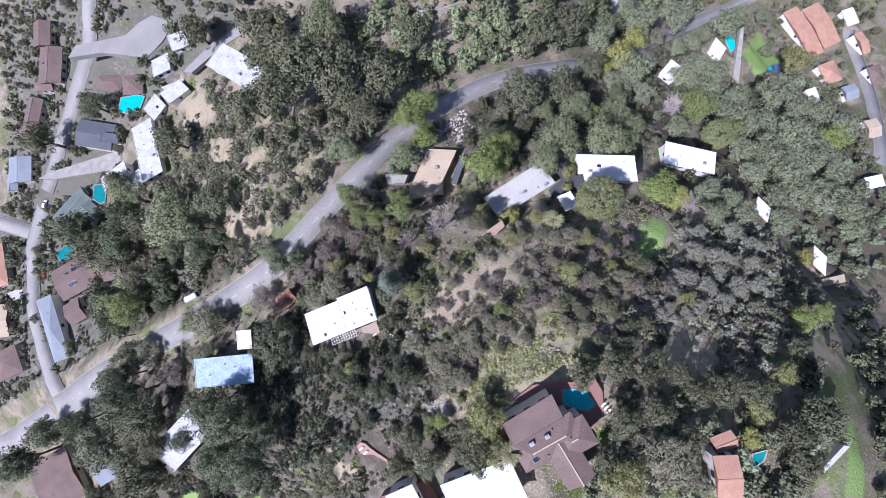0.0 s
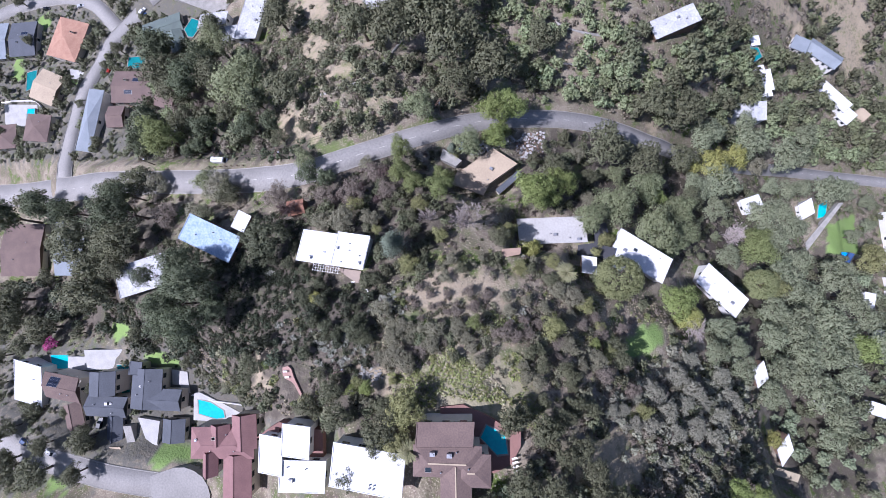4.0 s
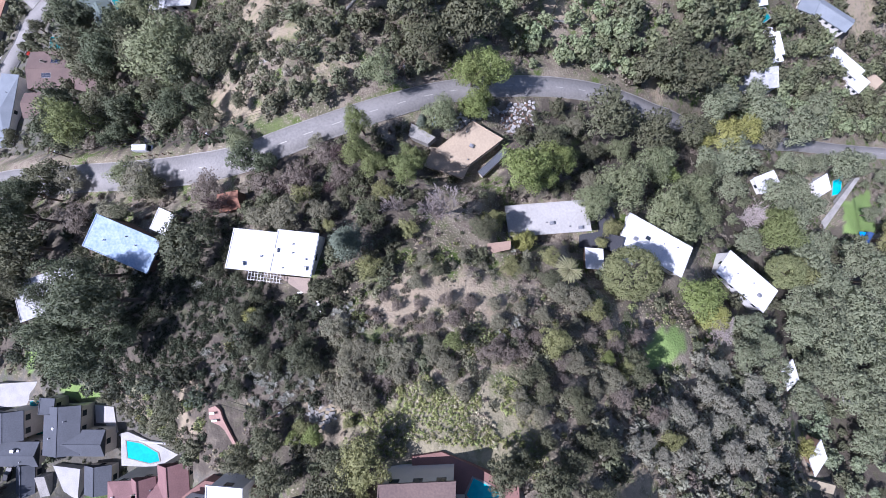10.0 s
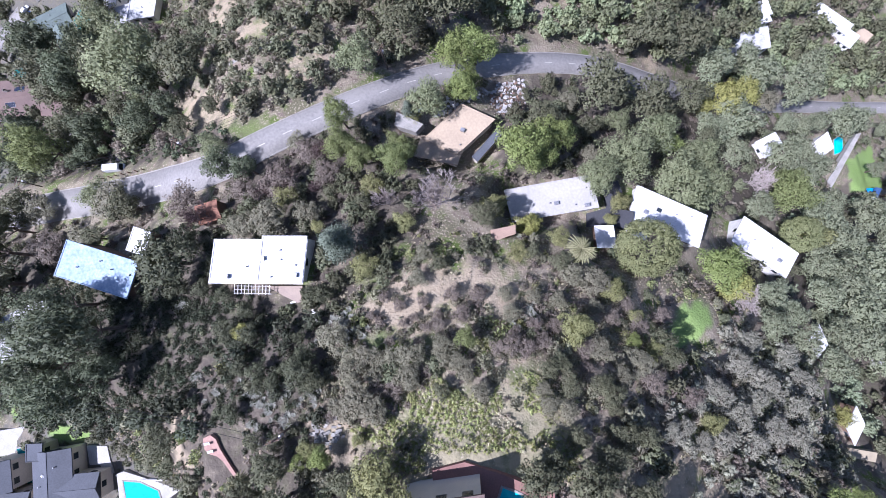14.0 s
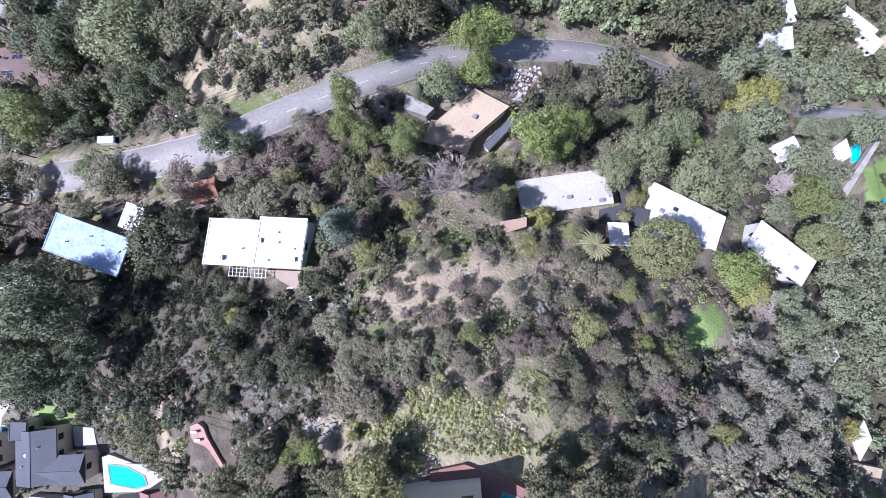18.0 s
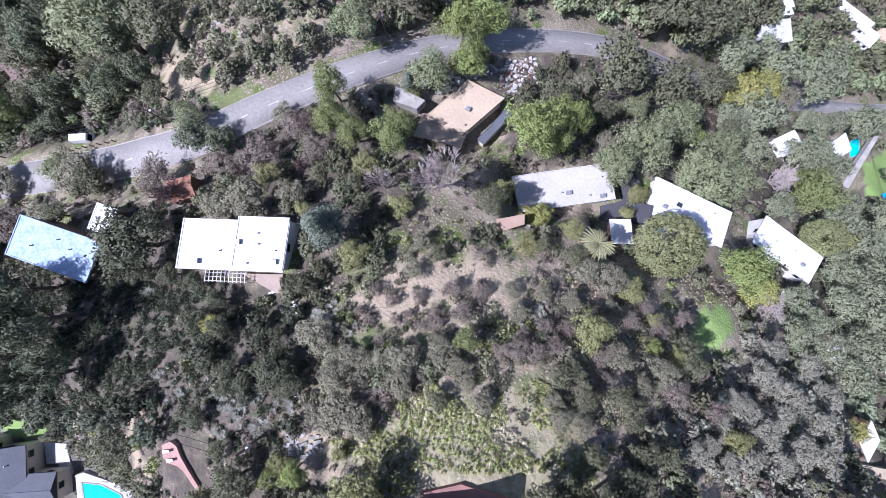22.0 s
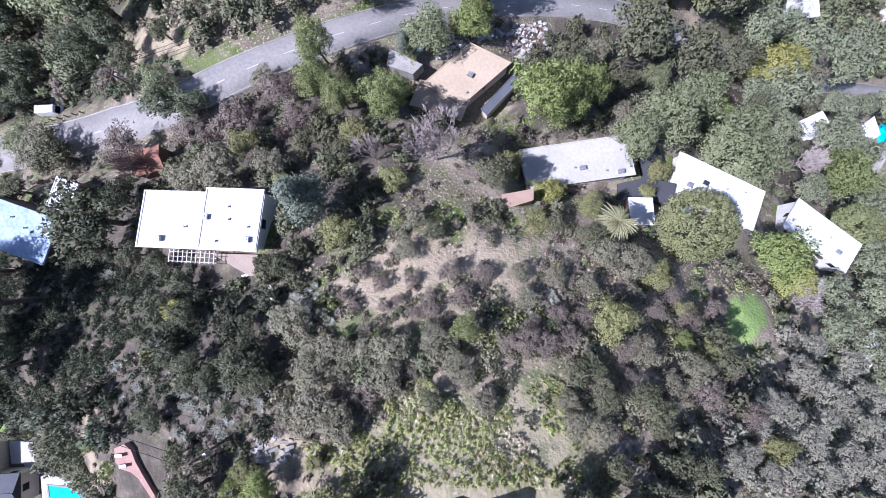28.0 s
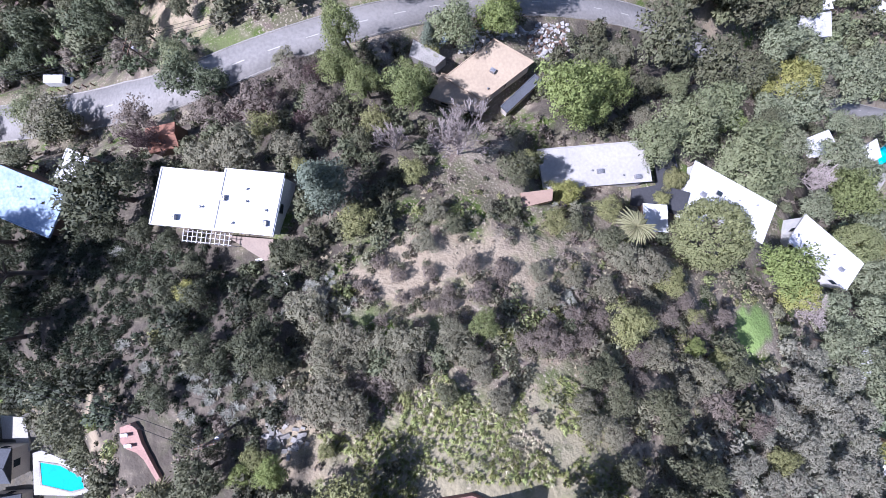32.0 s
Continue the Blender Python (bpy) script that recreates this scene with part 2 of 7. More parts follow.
def tube(bm, a, b, ra, rb, sides=6):
    a, b = Vector(a), Vector(b)
    turn = (b - a).to_track_quat("Z", "Y")
    rings = []
    for c, r in ((a, ra), (b, rb)):
        rings.append([bm.verts.new(c + turn @ Vector((r * math.cos(2 * math.pi * i / sides), r * math.sin(2 * math.pi * i / sides), 0))) for i in range(sides)])
    for i in range(sides):
        j = (i + 1) % sides
        bm.faces.new((rings[0][i], rings[0][j], rings[1][j], rings[1][i]))
    bm.faces.new(rings[1])
    return bm


# ---- the lie of the land ----
COEF = [40.38, -28.47, -58.77, -54.10, -1.51, 8.25, -0.15, 2.25, 2.75, 10.95, -25.25, 7.22, 12.22, -22.25, 17.46, -23.54]
ROAD = [(-321.4, 23.3), (-223.7, 28.7), (-182.5, 32.7), (-140.8, 34.7), (-111.4, 35.5), (-87.1, 37.2), (-71, 39.9), (-59.3, 44.2), (-44.6, 51), (-30.7, 58.4), (-16.1, 66.4), (-3.1, 71.9), (11.2, 76.1), (24.9, 79.2), (40, 80.9), (54.4, 81), (71.1, 80.6), (95.5, 82.3), (133.1, 90.2), (176.6, 100.8), (214.3, 107.1), (255.1, 112.7), (302, 116.8)]
STREET_WEST = [(-222, 34.5), (-226.5, 45), (-235, 64.4), (-241.5, 87.5), (-238.5, 109), (-233.5, 126), (-211.8, 148.9)]
COURT_WEST = [(-347.1, 144), (-321.1, 153.6), (-288.2, 158.1), (-261.5, 151.5), (-236.5, 134)]
STREET_SOUTH = [(-215, -79), (-195.6, -78.8), (-166.8, -78.7), (-143.8, -77.9), (-125.7, -78.3), (-106, -78)]
STREET_NORTH = [(-212.5, 148.4), (-190.6, 167.1), (-167.3, 184), (-145.4, 199.7), (-135.8, 215.1), (-124.5, 232)]
STREET_EAST = [(305.1, 63.6), (283.9, 30.2), (259.4, 3.6), (226.1, -23.8)]
PADS = []


def smooth(a, b, x):
    t = np.clip((x - a) / (b - a), 0, 1)
    return t * t * (3 - 2 * t)


def bare_land(x, y):
    """Spurs and valleys, bent to fit the camera's view, without roads and building plots."""
    u, v = 1.5 * np.tanh(x / 190), 1.5 * np.tanh(y / 190)

    def knoll(a, b, s):
        return np.exp(-((x - a) ** 2 + (y - b) ** 2) / (2 * s * s))

    terms = (1, u, v, u * u, u * v, v * v, u**3, u * u * v, u * v * v, v**3, smooth(38, 94, -0.9 * y - 0.35 * x),
             knoll(15, -5, 26), knoll(-58, 76, 25), knoll(-90, -62, 30), knoll(75, 140, 30), knoll(148, -50, 30))
    return sum(c * t for c, t in zip(COEF, terms))


def curve_through(points, step=2.0):
    """A smooth line through the points (Catmull-Rom), sampled evenly."""
    p = np.array([2 * np.array(points[0]) - points[1], *points, 2 * np.array(points[-1]) - points[-2]], float)
    out = []
    for i in range(1, len(p) - 2):
        n = max(2, int(np.hypot(*(p[i + 1] - p[i])) / step))
        t = np.linspace(0, 1, n, endpoint=False)[:, None]
        out.append(0.5 * (2 * p[i] + (p[i + 1] - p[i - 1]) * t + (2 * p[i - 1] - 5 * p[i] + 4 * p[i + 1] - p[i + 2]) * t**2 + (3 * p[i] - p[i - 1] - 3 * p[i + 1] + p[i + 2]) * t**3))
    return np.concatenate([*out, p[-2:-1]])


class Way:
    """A road: its middle line, height along it, half width, and how much wider it is at each place."""

    def __init__(self, points, half, wider=((0, 0),)):
        self.line, self.half = curve_through(points), half
        self.more = np.interp(self.line[:, 0], *zip(*wider))
        z = bare_land(self.line[:, 0], self.line[:, 1])
        k = np.ones(15) / 15
        self.z = np.convolve(np.pad(z, 7, mode="edge"), k, "valid")

    def near(self, x, y):
        best, pick = np.full(x.shape, 1e9), np.zeros(x.shape, int)
        for i, (a, b) in enumerate(self.line):
            d = (x - a) ** 2 + (y - b) ** 2
            take = d < best
            best, pick = np.where(take, d, best), np.where(take, i, pick)
        run = np.gradient(self.line, axis=0)
        long = np.hypot(run[:, 0], run[:, 1])
        run, slope = run / long[:, None], np.gradient(self.z) / long
        along = (x - self.line[pick, 0]) * run[pick, 0] + (y - self.line[pick, 1]) * run[pick, 1]
        along = np.clip(along, -3, 3)
        return np.maximum(np.sqrt(best) - self.more[pick], 0), self.z[pick] + slope[pick] * along


WAYS = [Way(ROAD, 3.4, ((-300, 3.4), (-200, 2.7), (-150, 1.6), (-90, 1.2), (-50, 0.2), (0, 0))), Way(STREET_WEST, 4.2), Way(COURT_WEST, 4.2), Way(STREET_SOUTH, 4.2), Way(STREET_EAST, 4.0), Way(STREET_NORTH, 4.0)]


def land(x, y):
    """Height of the ground, with plots levelled and roads cut in."""
    x, y = np.asarray(x, float), np.asarray(y, float)
    h = bare_land(x, y)
    for cx, cy, z, la, lb, ang in PADS:
        c, s = math.cos(radians(ang)), math.sin(radians(ang))
        u, v = (x - cx) * c + (y - cy) * s, -(x - cx) * s + (y - cy) * c
        d = np.hypot(np.maximum(np.abs(u) - la / 2, 0), np.maximum(np.abs(v) - lb / 2, 0))
        k = 1 - smooth(1.0, 7.0, d)
        h = h * (1 - k) + np.minimum(h, z) * k * 0.75 + z * k * 0.25
        h = np.where(d < 1.0, np.minimum(h, z), h)
    for way in WAYS:
        d, z = way.near(x, y)
        k = 1 - smooth(way.half + 1.2, way.half + 9, d)
        h = h * (1 - k) + (z - 0.4 * (d < way.half + 1.3) + 0.1) * k
    return h


def land_at(x, y):
    return float(land(np.array([x]), np.array([y]))[0])


# ---- buildings ----
def prism(la, lb, over, rise, thick, kind):
    """A roof over a plan of la by lb about the origin, eaves at z = 0: flat, gable (ridge along la) or hip."""
    bm = bmesh.new()
    a, b = la / 2 + over, lb / 2 + over
    if kind == "flat":
        rings = []
        for da, z in ((0, -thick), (0, 0.13), (0.22, 0.13), (0.24, 0.0)):
            rings.append([bm.verts.new((i * (a - da), j * (b - da), z)) for i, j in ((-1, -1), (1, -1), (1, 1), (-1, 1))])
        for r0, r1 in zip(rings, rings[1:]):
            for i in range(4):
                bm.faces.new((r0[i], r0[(i + 1) % 4], r1[(i + 1) % 4], r1[i]))
        bm.faces.new(rings[-1]), bm.faces.new(rings[0][::-1])
        return bm
    inset = min(b, a * 0.95) if kind == "hip" else 0.0
    ring = [(-a, -b), (a, -b), (a, b), (-a, b)]
    for z in (0, -thick):
        low = [bm.verts.new((x, y, z)) for x, y in ring]
        ridge = [bm.verts.new((-a + inset, 0, z + rise)), bm.verts.new((a - inset, 0, z + rise))]
        bm.faces.new((low[0], low[1], ridge[1], ridge[0])), bm.faces.new((low[2], low[3], ridge[0], ridge[1]))
        bm.faces.new((low[1], low[2], ridge[1])), bm.faces.new((low[3], low[0], ridge[0]))
    bm.verts.ensure_lookup_table()
    for i in range(4):
        j = (i + 1) % 4
        bm.faces.new((bm.verts[i], bm.verts[6 + i], bm.verts[6 + j], bm.verts[j]))
    bmesh.ops.recalc_face_normals(bm, faces=bm.faces)
    return bm


def vent(parent, x, y, z, kind="pipe"):
    if kind == "pipe":
        bm = tube(bmesh.new(), (0, 0, -0.1), (0, 0, 0.45), 0.14, 0.14, 8)
        tube(bm, (0, 0, 0.45), (0, 0, 0.6), 0.22, 0.1, 8)
        ob = part("vent_pipe", bm, METAL, parent)
    elif kind == "unit":
        bm = boxed(-0.6, -0.45, 0, 0.6, 0.45, 0.8)
        tube(bm, (0, 0, 0.8), (0, 0, 0.9), 0.36, 0.34, 10)
        ob = part("air_conditioner", bm, METAL, parent)
    elif kind == "skylight":
        bm = boxed(-0.75, -0.6, 0, 0.75, 0.6, 0.22)
        ob = part("skylight", bm, TRIM, parent)
        part("pane", boxed(-0.66, -0.51, 0.2, 0.66, 0.51, 0.26), GLASS, ob)
    elif kind == "solar":
        ob = part("solar_array", boxed(-2.2, -1.0, 0.12, 2.2, 1.0, 0.16), METAL, parent)
        for i in range(4):
            for j in range(2):
                part("panel", boxed(-2.15 + 1.08 * i, -0.96 + 0.97 * j, 0.16, -1.11 + 1.08 * i, -0.03 + 0.97 * j, 0.19), SOLAR, ob)
    elif kind == "dome":
        bm = tube(bmesh.new(), (0, 0, 0), (0, 0, 0.2), 0.5, 0.5, 10)
        tube(bm, (0, 0, 0.2), (0, 0, 0.34), 0.48, 0.2, 10)
        ob = part("turbine_vent", bm, METAL, parent)
    else:
        bm = boxed(-0.55, -0.4, -1.0, 0.55, 0.4, 1.3)
        box(bm, -0.62, -0.47, 1.15, 0.62, 0.47, 1.3)
        ob = part("chimney", bm, STUCCO, parent)
    ob.location = (x, y, z)
    return ob


def leaned(bm, skew):
    """Plan pushed out of square."""
    for v in bm.verts:
        v.co.x += skew * v.co.y
    return bm


def house(label, wings, roof_mat, wall_mat=STUCCO, kind="flat", rise=1.6, over=0.5, storey=3.2, details=(), category="house", name="house", pane_rows=True, cap=None):
    """wings: (x, y, eaves height, length, width, turn, kind). The first one carries the details (x, y along it, sort)."""
    x, y, z, la, lb, ang = wings[0][:6]
    home = new(name)
    home.matrix_world = pose(x, y, z, 0, 0, ang)
    tagged(home, label, category)
    inv = home.matrix_world.inverted()
    for n, wing in enumerate(wings):
        wx, wy, wz, wa, wb, wt = wing[:6]
        sort = wing[6] if len(wing) > 6 else kind
        skew = wing[7] if len(wing) > 7 else 0.0
        m = inv @ pose(wx, wy, wz + 0.03 * n, 0, 0, wt)
        a, b = wa / 2 - over, wb / 2 - over
        corners = [pose(wx, wy, 0, 0, 0, wt) @ Vector((i * a, j * b, 0)) for i in (-1, 1) for j in (-1, 1)]
        low = min(bare_land(p.x, p.y) for p in corners) - wz - 1.5
        low = max(min(low, -storey), -9.0)
        wall = part("wall", leaned(boxed(-a, -b, low, a, b, -0.26), skew), wall_mat, home)
        wall.matrix_local = m
        if sort == "gable":
            for e in (-1, 1):
                bm = bmesh.new()
                v = [bm.verts.new((e * (a - 0.002), -b, -0.3)), bm.verts.new((e * (a - 0.002), b, -0.3)), bm.verts.new((e * (a - 0.002), 0, rise * b / (b + over) - 0.3))]
                w = [bm.verts.new(p.co - Vector((e * 0.2, 0, 0))) for p in v]
                bm.faces.new(v), bm.faces.new(w[::-1])
                for i in range(3):
                    bm.faces.new((v[i], v[(i + 1) % 3], w[(i + 1) % 3], w[i]))
                part("gable", bm, wall_mat, home).matrix_local = m
        roof = part("roof", leaned(prism(wa - 2 * over, wb - 2 * over, over, rise, 0.25, sort), skew), roof_mat, home)
        roof.matrix_local = m
        if sort != "flat":
            ridge = bmesh.new()
            run = wa / 2 - (min(wb / 2, wa / 2 * 0.95) if sort == "hip" else 0)
            box(ridge, -run, -0.16, rise - 0.03, run, 0.16, rise + 0.07)
            part("ridge_cap", ridge, cap or roof_mat, home).matrix_local = m
        if pane_rows:
            for side in (-1, 1):
                count = max(1, int(wa / 4.5))
                for i in range(count):
                    cx = (i + 0.5) / count * 2 * a - a + skew * side * b
                    frame_ob = part("window", boxed(cx - 0.95, side * b - 0.05, -2.5, cx + 0.95, side * b + 0.05, -0.95), TRIM, home)
                    frame_ob.matrix_local = m
                    part("pane", boxed(cx - 0.85, side * b - 0.07, -2.4, cx + 0.85, side * b + 0.07, -1.05), GLASS, frame_ob)
                frame_ob = part("window", boxed(side * a - 0.05, -0.9, -2.5, side * a + 0.05, 0.9, -0.95), TRIM, home)
                frame_ob.matrix_local = m
                part("pane", boxed(side * a - 0.07, -0.8, -2.4, side * a + 0.07, 0.8, -1.05), GLASS, frame_ob)
        PADS.append((wx, wy, wz - storey, wa, wb, wt))
    for dx, dy, sort in details:
        top = 0.0
        if wings[0][6:] != () and wings[0][6] != "flat" or (len(wings[0]) < 7 and kind != "flat"):
            top = rise * (1 - abs(dy) / (lb / 2)) - 0.05
        fitting = vent(home, dx, dy, top, sort)
        if sort == "solar" and kind != "flat":
            fitting.rotation_euler = (-math.copysign(math.atan2(rise, lb / 2), dy), 0, 0)
    return home


house("long white flat-roofed hillside house on the slope", [(-48.9, 13.0, 44.5, 21.4, 9.9, -1, "flat", 0.08), (-43.4, 13.4, 44.62, 10.2, 10.4, -1, "flat", 0.08)], WHITE_ROOF, WHITE_WALL, details=[(-2.5, -1.2, "pipe"), (-7, -3.4, "unit"), (1, 0.6, "unit"), (5, 2.5, "pipe"), (8.5, -3, "unit"), (8.6, -0.8, "pipe"), (3.2, -3.4, "pipe"), (5.2, 0.4, "pipe")])
house("pale blue flat-roofed house below the road", [(-96.3, 12.1, 34.6, 20.6, 9.6, -17, "flat", 0.0)], BLUE_ROOF, WOOD, details=[(4, 1, "pipe"), (-5, -1, "pipe"), (0.5, 2.2, "pipe")])
house("small white flat-roofed garage beside a dark tree", [(-87.3, 19.2, 32.5, 5.2, 6.4, -18, "flat", -0.02)], WHITE_ROOF, WOOD, storey=2.6, category="garage", name="garage", over=0.25, pane_rows=False)
house("rusty orange low-pitched shed roof under bare branches", [(-67.7, 26.0, 34.5, 6.0, 5.2, 17)], material("rusty_roof", (0.3, 0.145, 0.09), (0.19, 0.095, 0.065), 0.4, 3), WOOD, kind="gable", rise=0.7, storey=2.6, category="shed", name="shed", over=0.25, pane_rows=False)
house("tan flat-roofed house beside the road bend", [(-4.3, 50.6, 21.8, 10.6, 13.6, -27, "flat", 0.38), (-10.0, 44.8, 21.4, 12.6, 6.4, -14, "flat", 0.12)], TAN_ROOF, STUCCO, details=[(1, 0, "unit"), (-2.5, 3, "pipe"), (2.2, -4, "pipe")])
house("grey lean-to roof along a tan house", [(3.6, 46.6, 19.6, 2.2, 11.0, -42, "flat", 0.0)], DARK_ROOF, STUCCO, storey=3, over=0.2, pane_rows=False, category="lean-to", name="lean_to")
house("small pale grey garage roof by the road", [(-17.2, 56.6, 20.6, 6.8, 3.4, 52)], BLUE_ROOF, WOOD, storey=2.6, category="garage", name="garage", over=0.25, pane_rows=False)
house("pale grey flat-roofed house with a carport", [(20.3, 30.2, 22.5, 23.6, 9.2, 9, "flat", -0.06)], GREY_ROOF, WHITE_WALL, details=[(1, -1.5, "unit"), (-0.6, -1.2, "pipe"), (6, -2.8, "pipe"), (9, -3.4, "unit")])
house("white flat-roofed house with a skylight", [(54.4, 26.0, 15.0, 21.2, 9.6, -26, "flat", -0.15), (47.5, 24.6, 14.4, 6.0, 9.0, -26, "flat")], WHITE_ROOF, WHITE_WALL, details=[(-2.8, 0.6, "skylight"), (-6, -1.5, "unit"), (2, 1.4, "pipe"), (6, 2.5, "pipe")])
house("small white flat-roofed shed beside a palm", [(34.4, 19.7, 22.0, 5.1, 6.0, 0, "flat", -0.1)], WHITE_ROOF, WOOD, storey=2.6, category="shed", name="shed", over=0.25, pane_rows=False)
house("white flat-roofed house among the oaks", [(95.0, 18.3, -5.0, 20.6, 9.2, -38, "flat", -0.14)], WHITE_ROOF, WHITE_WALL, details=[(2, 1, "pipe"), (-4, 0, "pipe"), (6, -1, "unit")])
house("small white flat roof in the woods", [(123.9, -14.9, -22.3, 7.8, 5.4, -71, "flat", -0.58)], WHITE_ROOF, WOOD, storey=2.8, category="shed", name="shed", over=0.25)
house("small white flat roof beside a yellow shrub", [(143.7, -48.1, -32.8, 7.3, 6.8, -70, "flat", -0.87)], WHITE_ROOF, WOOD, storey=2.8, category="shed", name="shed", over=0.25)
house("small white-roofed cottage in the woods", [(136.5, 68.4, -53.8, 10.3, 8.6, 26, "flat", -0.02)], WHITE_ROOF, WHITE_WALL)
house("small white-roofed house by a pool", [(188.4, 78.2, -85.6, 9.1, 8.6, 37, "flat", 0.40)], WHITE_ROOF, WHITE_WALL)
house("white flat-roofed house above the road", [(68.1, 132.0, -5.5, 20.9, 8.7, 30)], MOTTLED_ROOF, WOOD, details=[(2, 1, "unit"), (-4, 0.5, "pipe"), (5, -1, "pipe")])
house("white roof terrace house among oaks", [(137.0, 123.4, -62.2, 19.4, 11.0, 11, "flat", 0.14), (131.0, 119.0, -63.4, 9.0, 6.0, 24, "flat")], MOTTLED_ROOF, WHITE_WALL, details=[(2, 1, "unit"), (-4, -2, "pipe"), (6, 2, "pipe")])
house("long narrow white roof with a brown deck among oaks", [(149.4, 148.0, -72.1, 7.4, 19.6, 14, "flat", -0.1), (154.6, 150.0, -73.0, 2.6, 13.0, 14, "flat"), (143.5, 172.0, -71.0, 5.0, 6.0, 14, "flat")], WHITE_ROOF, WHITE_WALL, details=[(-1, 4, "skylight"), (1.6, 4, "skylight"), (0, -4, "unit")])
house("long white-roofed house in the valley", [(219.0, 163.0, -107.5, 24.0, 8.0, -41, "flat"), (229.5, 151.5, -110.0, 9.0, 10.0, -41, "flat")], WHITE_ROOF, WHITE_WALL, details=[(2, 1, "pipe"), (-6, -1, "pipe")])
house("tan flat-roofed house beside a white one", [(244.0, 156.0, -117.0, 9.0, 11.0, -41, "flat")], TAN_ROOF, STUCCO)
house("grey-roofed house at the foot of a bare slope", [(204.2, 186.2, -99.0, 23.0, 10.0, -33), (186.8, 189.0, -95.0, 10.5, 9.5, -20, "flat")], SLATE_ROOF, WHITE_WALL, "gable", rise=2.2, details=[(-4, 2, "pipe")])
house("long white angled house on the far side of the road", [(-125.4, 123.6, -8.2, 11.0, 26.6, 6, "flat", 0.23), (-147.6, 120.8, -11.8, 14.4, 7.0, 12, "flat", 0.25), (-137.5, 113.5, -10.6, 9.0, 7.5, 14, "flat", 0.1)], MOTTLED_ROOF, WHITE_WALL, details=[(0, 3, "pipe"), (2, -4, "unit"), (-2, -9, "pipe"), (1, 9, "pipe")])
house("white flat-roofed house on the upper slope", [(-64.2, 129.5, 8.1, 24.5, 12.1, -54, "flat", 0.14)], MOTTLED_ROOF, WHITE_WALL, details=[(-6, 2, "pipe"), (3, -2, "unit"), (8, 1, "pipe"), (0, 3, "pipe")])
house("grey-green gabled house beside a teal pool", [(-189.5, 124.6, -29.4, 22.5, 12.9, 25), (-178.5, 117.0, -27.5, 13.0, 9.0, -60)], GREEN_ROOF, STUCCO, "gable", details=[(3, 3, "pipe"), (-4, -3, "pipe"), (-6, 2, "chimney")])
house("brown-roofed house with solar panels", [(-194.0, 87.6, -23.0, 22.1, 17.2, 5), (-200.7, 71.0, -23.5, 9.3, 11.7, 7), (-167.0, 81.4, -15.0, 10.1, 12.7, -8)], BROWN_ROOF, STUCCO, "gable", details=[(-3, 3, "chimney"), (4, 2, "pipe"), (2.5, 3.4, "solar"), (-1.5, -3.2, "solar")])
house("long pale slate-roofed house along the street", [(-215.9, 68.0, -24.4, 8.8, 34.1, -1)], SLATE_ROOF, WHITE_WALL, "hip", details=[(1, 8, "pipe")])
house("red-tiled house on a street corner", [(-264.8, 123.1, -45.3, 20.2, 25.1, -9)], RED_ROOF, STUCCO, "hip", rise=2.6, details=[(4, 4, "chimney")])
house("tan-roofed house with a pool", [(-268.4, 91.2, -43.1, 16.8, 18.8, -16)], TAN_ROOF, STUCCO, "gable", details=[(2, 3, "pipe")])
house("brown-roofed house with twin pools", [(-258.6, 63.9, -34.8, 14.9, 15.8, 2)], BROWN_ROOF, STUCCO, "hip", details=[(2, 3, "pipe")])
house("charcoal-roofed house with roof lights", [(-306.6, 125.8, -54.4, 17.6, 22.9, 9)], DARK_ROOF, STUCCO, "gable", details=[(2, 3, "solar"), (-2, 2, "pipe"), (-3, -2.5, "skylight")])
house("grey-roofed house along the court", [(-325.9, 124.2, -56.6, 10.8, 24.5, 9)], SLATE_ROOF, STUCCO, "gable")
house("brown hip-roofed house in the valley", [(-286.4, 58.2, -41.0, 15.3, 14.6, 11)], BROWN_ROOF, STUCCO, "hip")
house("brown-roofed bungalow below tall trees", [(-241.6, -4.5, -27.3, 22.6, 27.5, 8)], BROWN_ROOF, STUCCO, "gable", details=[(3, 4, "pipe"), (-4, -5, "pipe")])
house("grey-roofed bungalow with a flat white wing", [(-195.4, -3.5, -10.0, 13.6, 18.0, 7), (-204.6, 3.8, -12.0, 4.4, 17.4, 11, "flat")], SLATE_ROOF, STUCCO, "gable")
house("mottled blue-grey flat-roofed house under trees", [(-127.0, -4.5, 24.3, 20.5, 12.0, 24)], MOTTLED_ROOF, WOOD, details=[(2, 1, "pipe"), (-4, 2, "unit")])
house("white flat-roofed house beside a pool", [(-182.3, -56.1, 8.1, 13.1, 15.3, -6, "flat", -0.38)], WHITE_ROOF, WHITE_WALL, details=[(2, 2, "pipe")])
house("brown-roofed house with dark solar panels", [(-160.6, -53.2, 14.0, 14.9, 9.5, -2, "gable", -0.33), (-153.6, -63.3, 13.6, 10.2, 7.5, -65)], BROWN_ROOF, STUCCO, "gable", details=[(4, -2, "pipe"), (-3.2, 2.6, "solar"), (-3.2, 1.1, "solar"), (1, -2, "pipe")])
house("charcoal gabled house with roof vents", [(-137.7, -56.2, 17.0, 16.3, 7.6, 6), (-141.0, -48.0, 17.4, 9.1, 10.8, -80), (-132.9, -64.6, 16.6, 11.3, 6.3, -80)], DARK_ROOF, STUCCO, "gable", details=[(1, 1.5, "unit"), (2.4, 1.4, "dome"), (-4, 1, "pipe"), (3, -2, "pipe")])
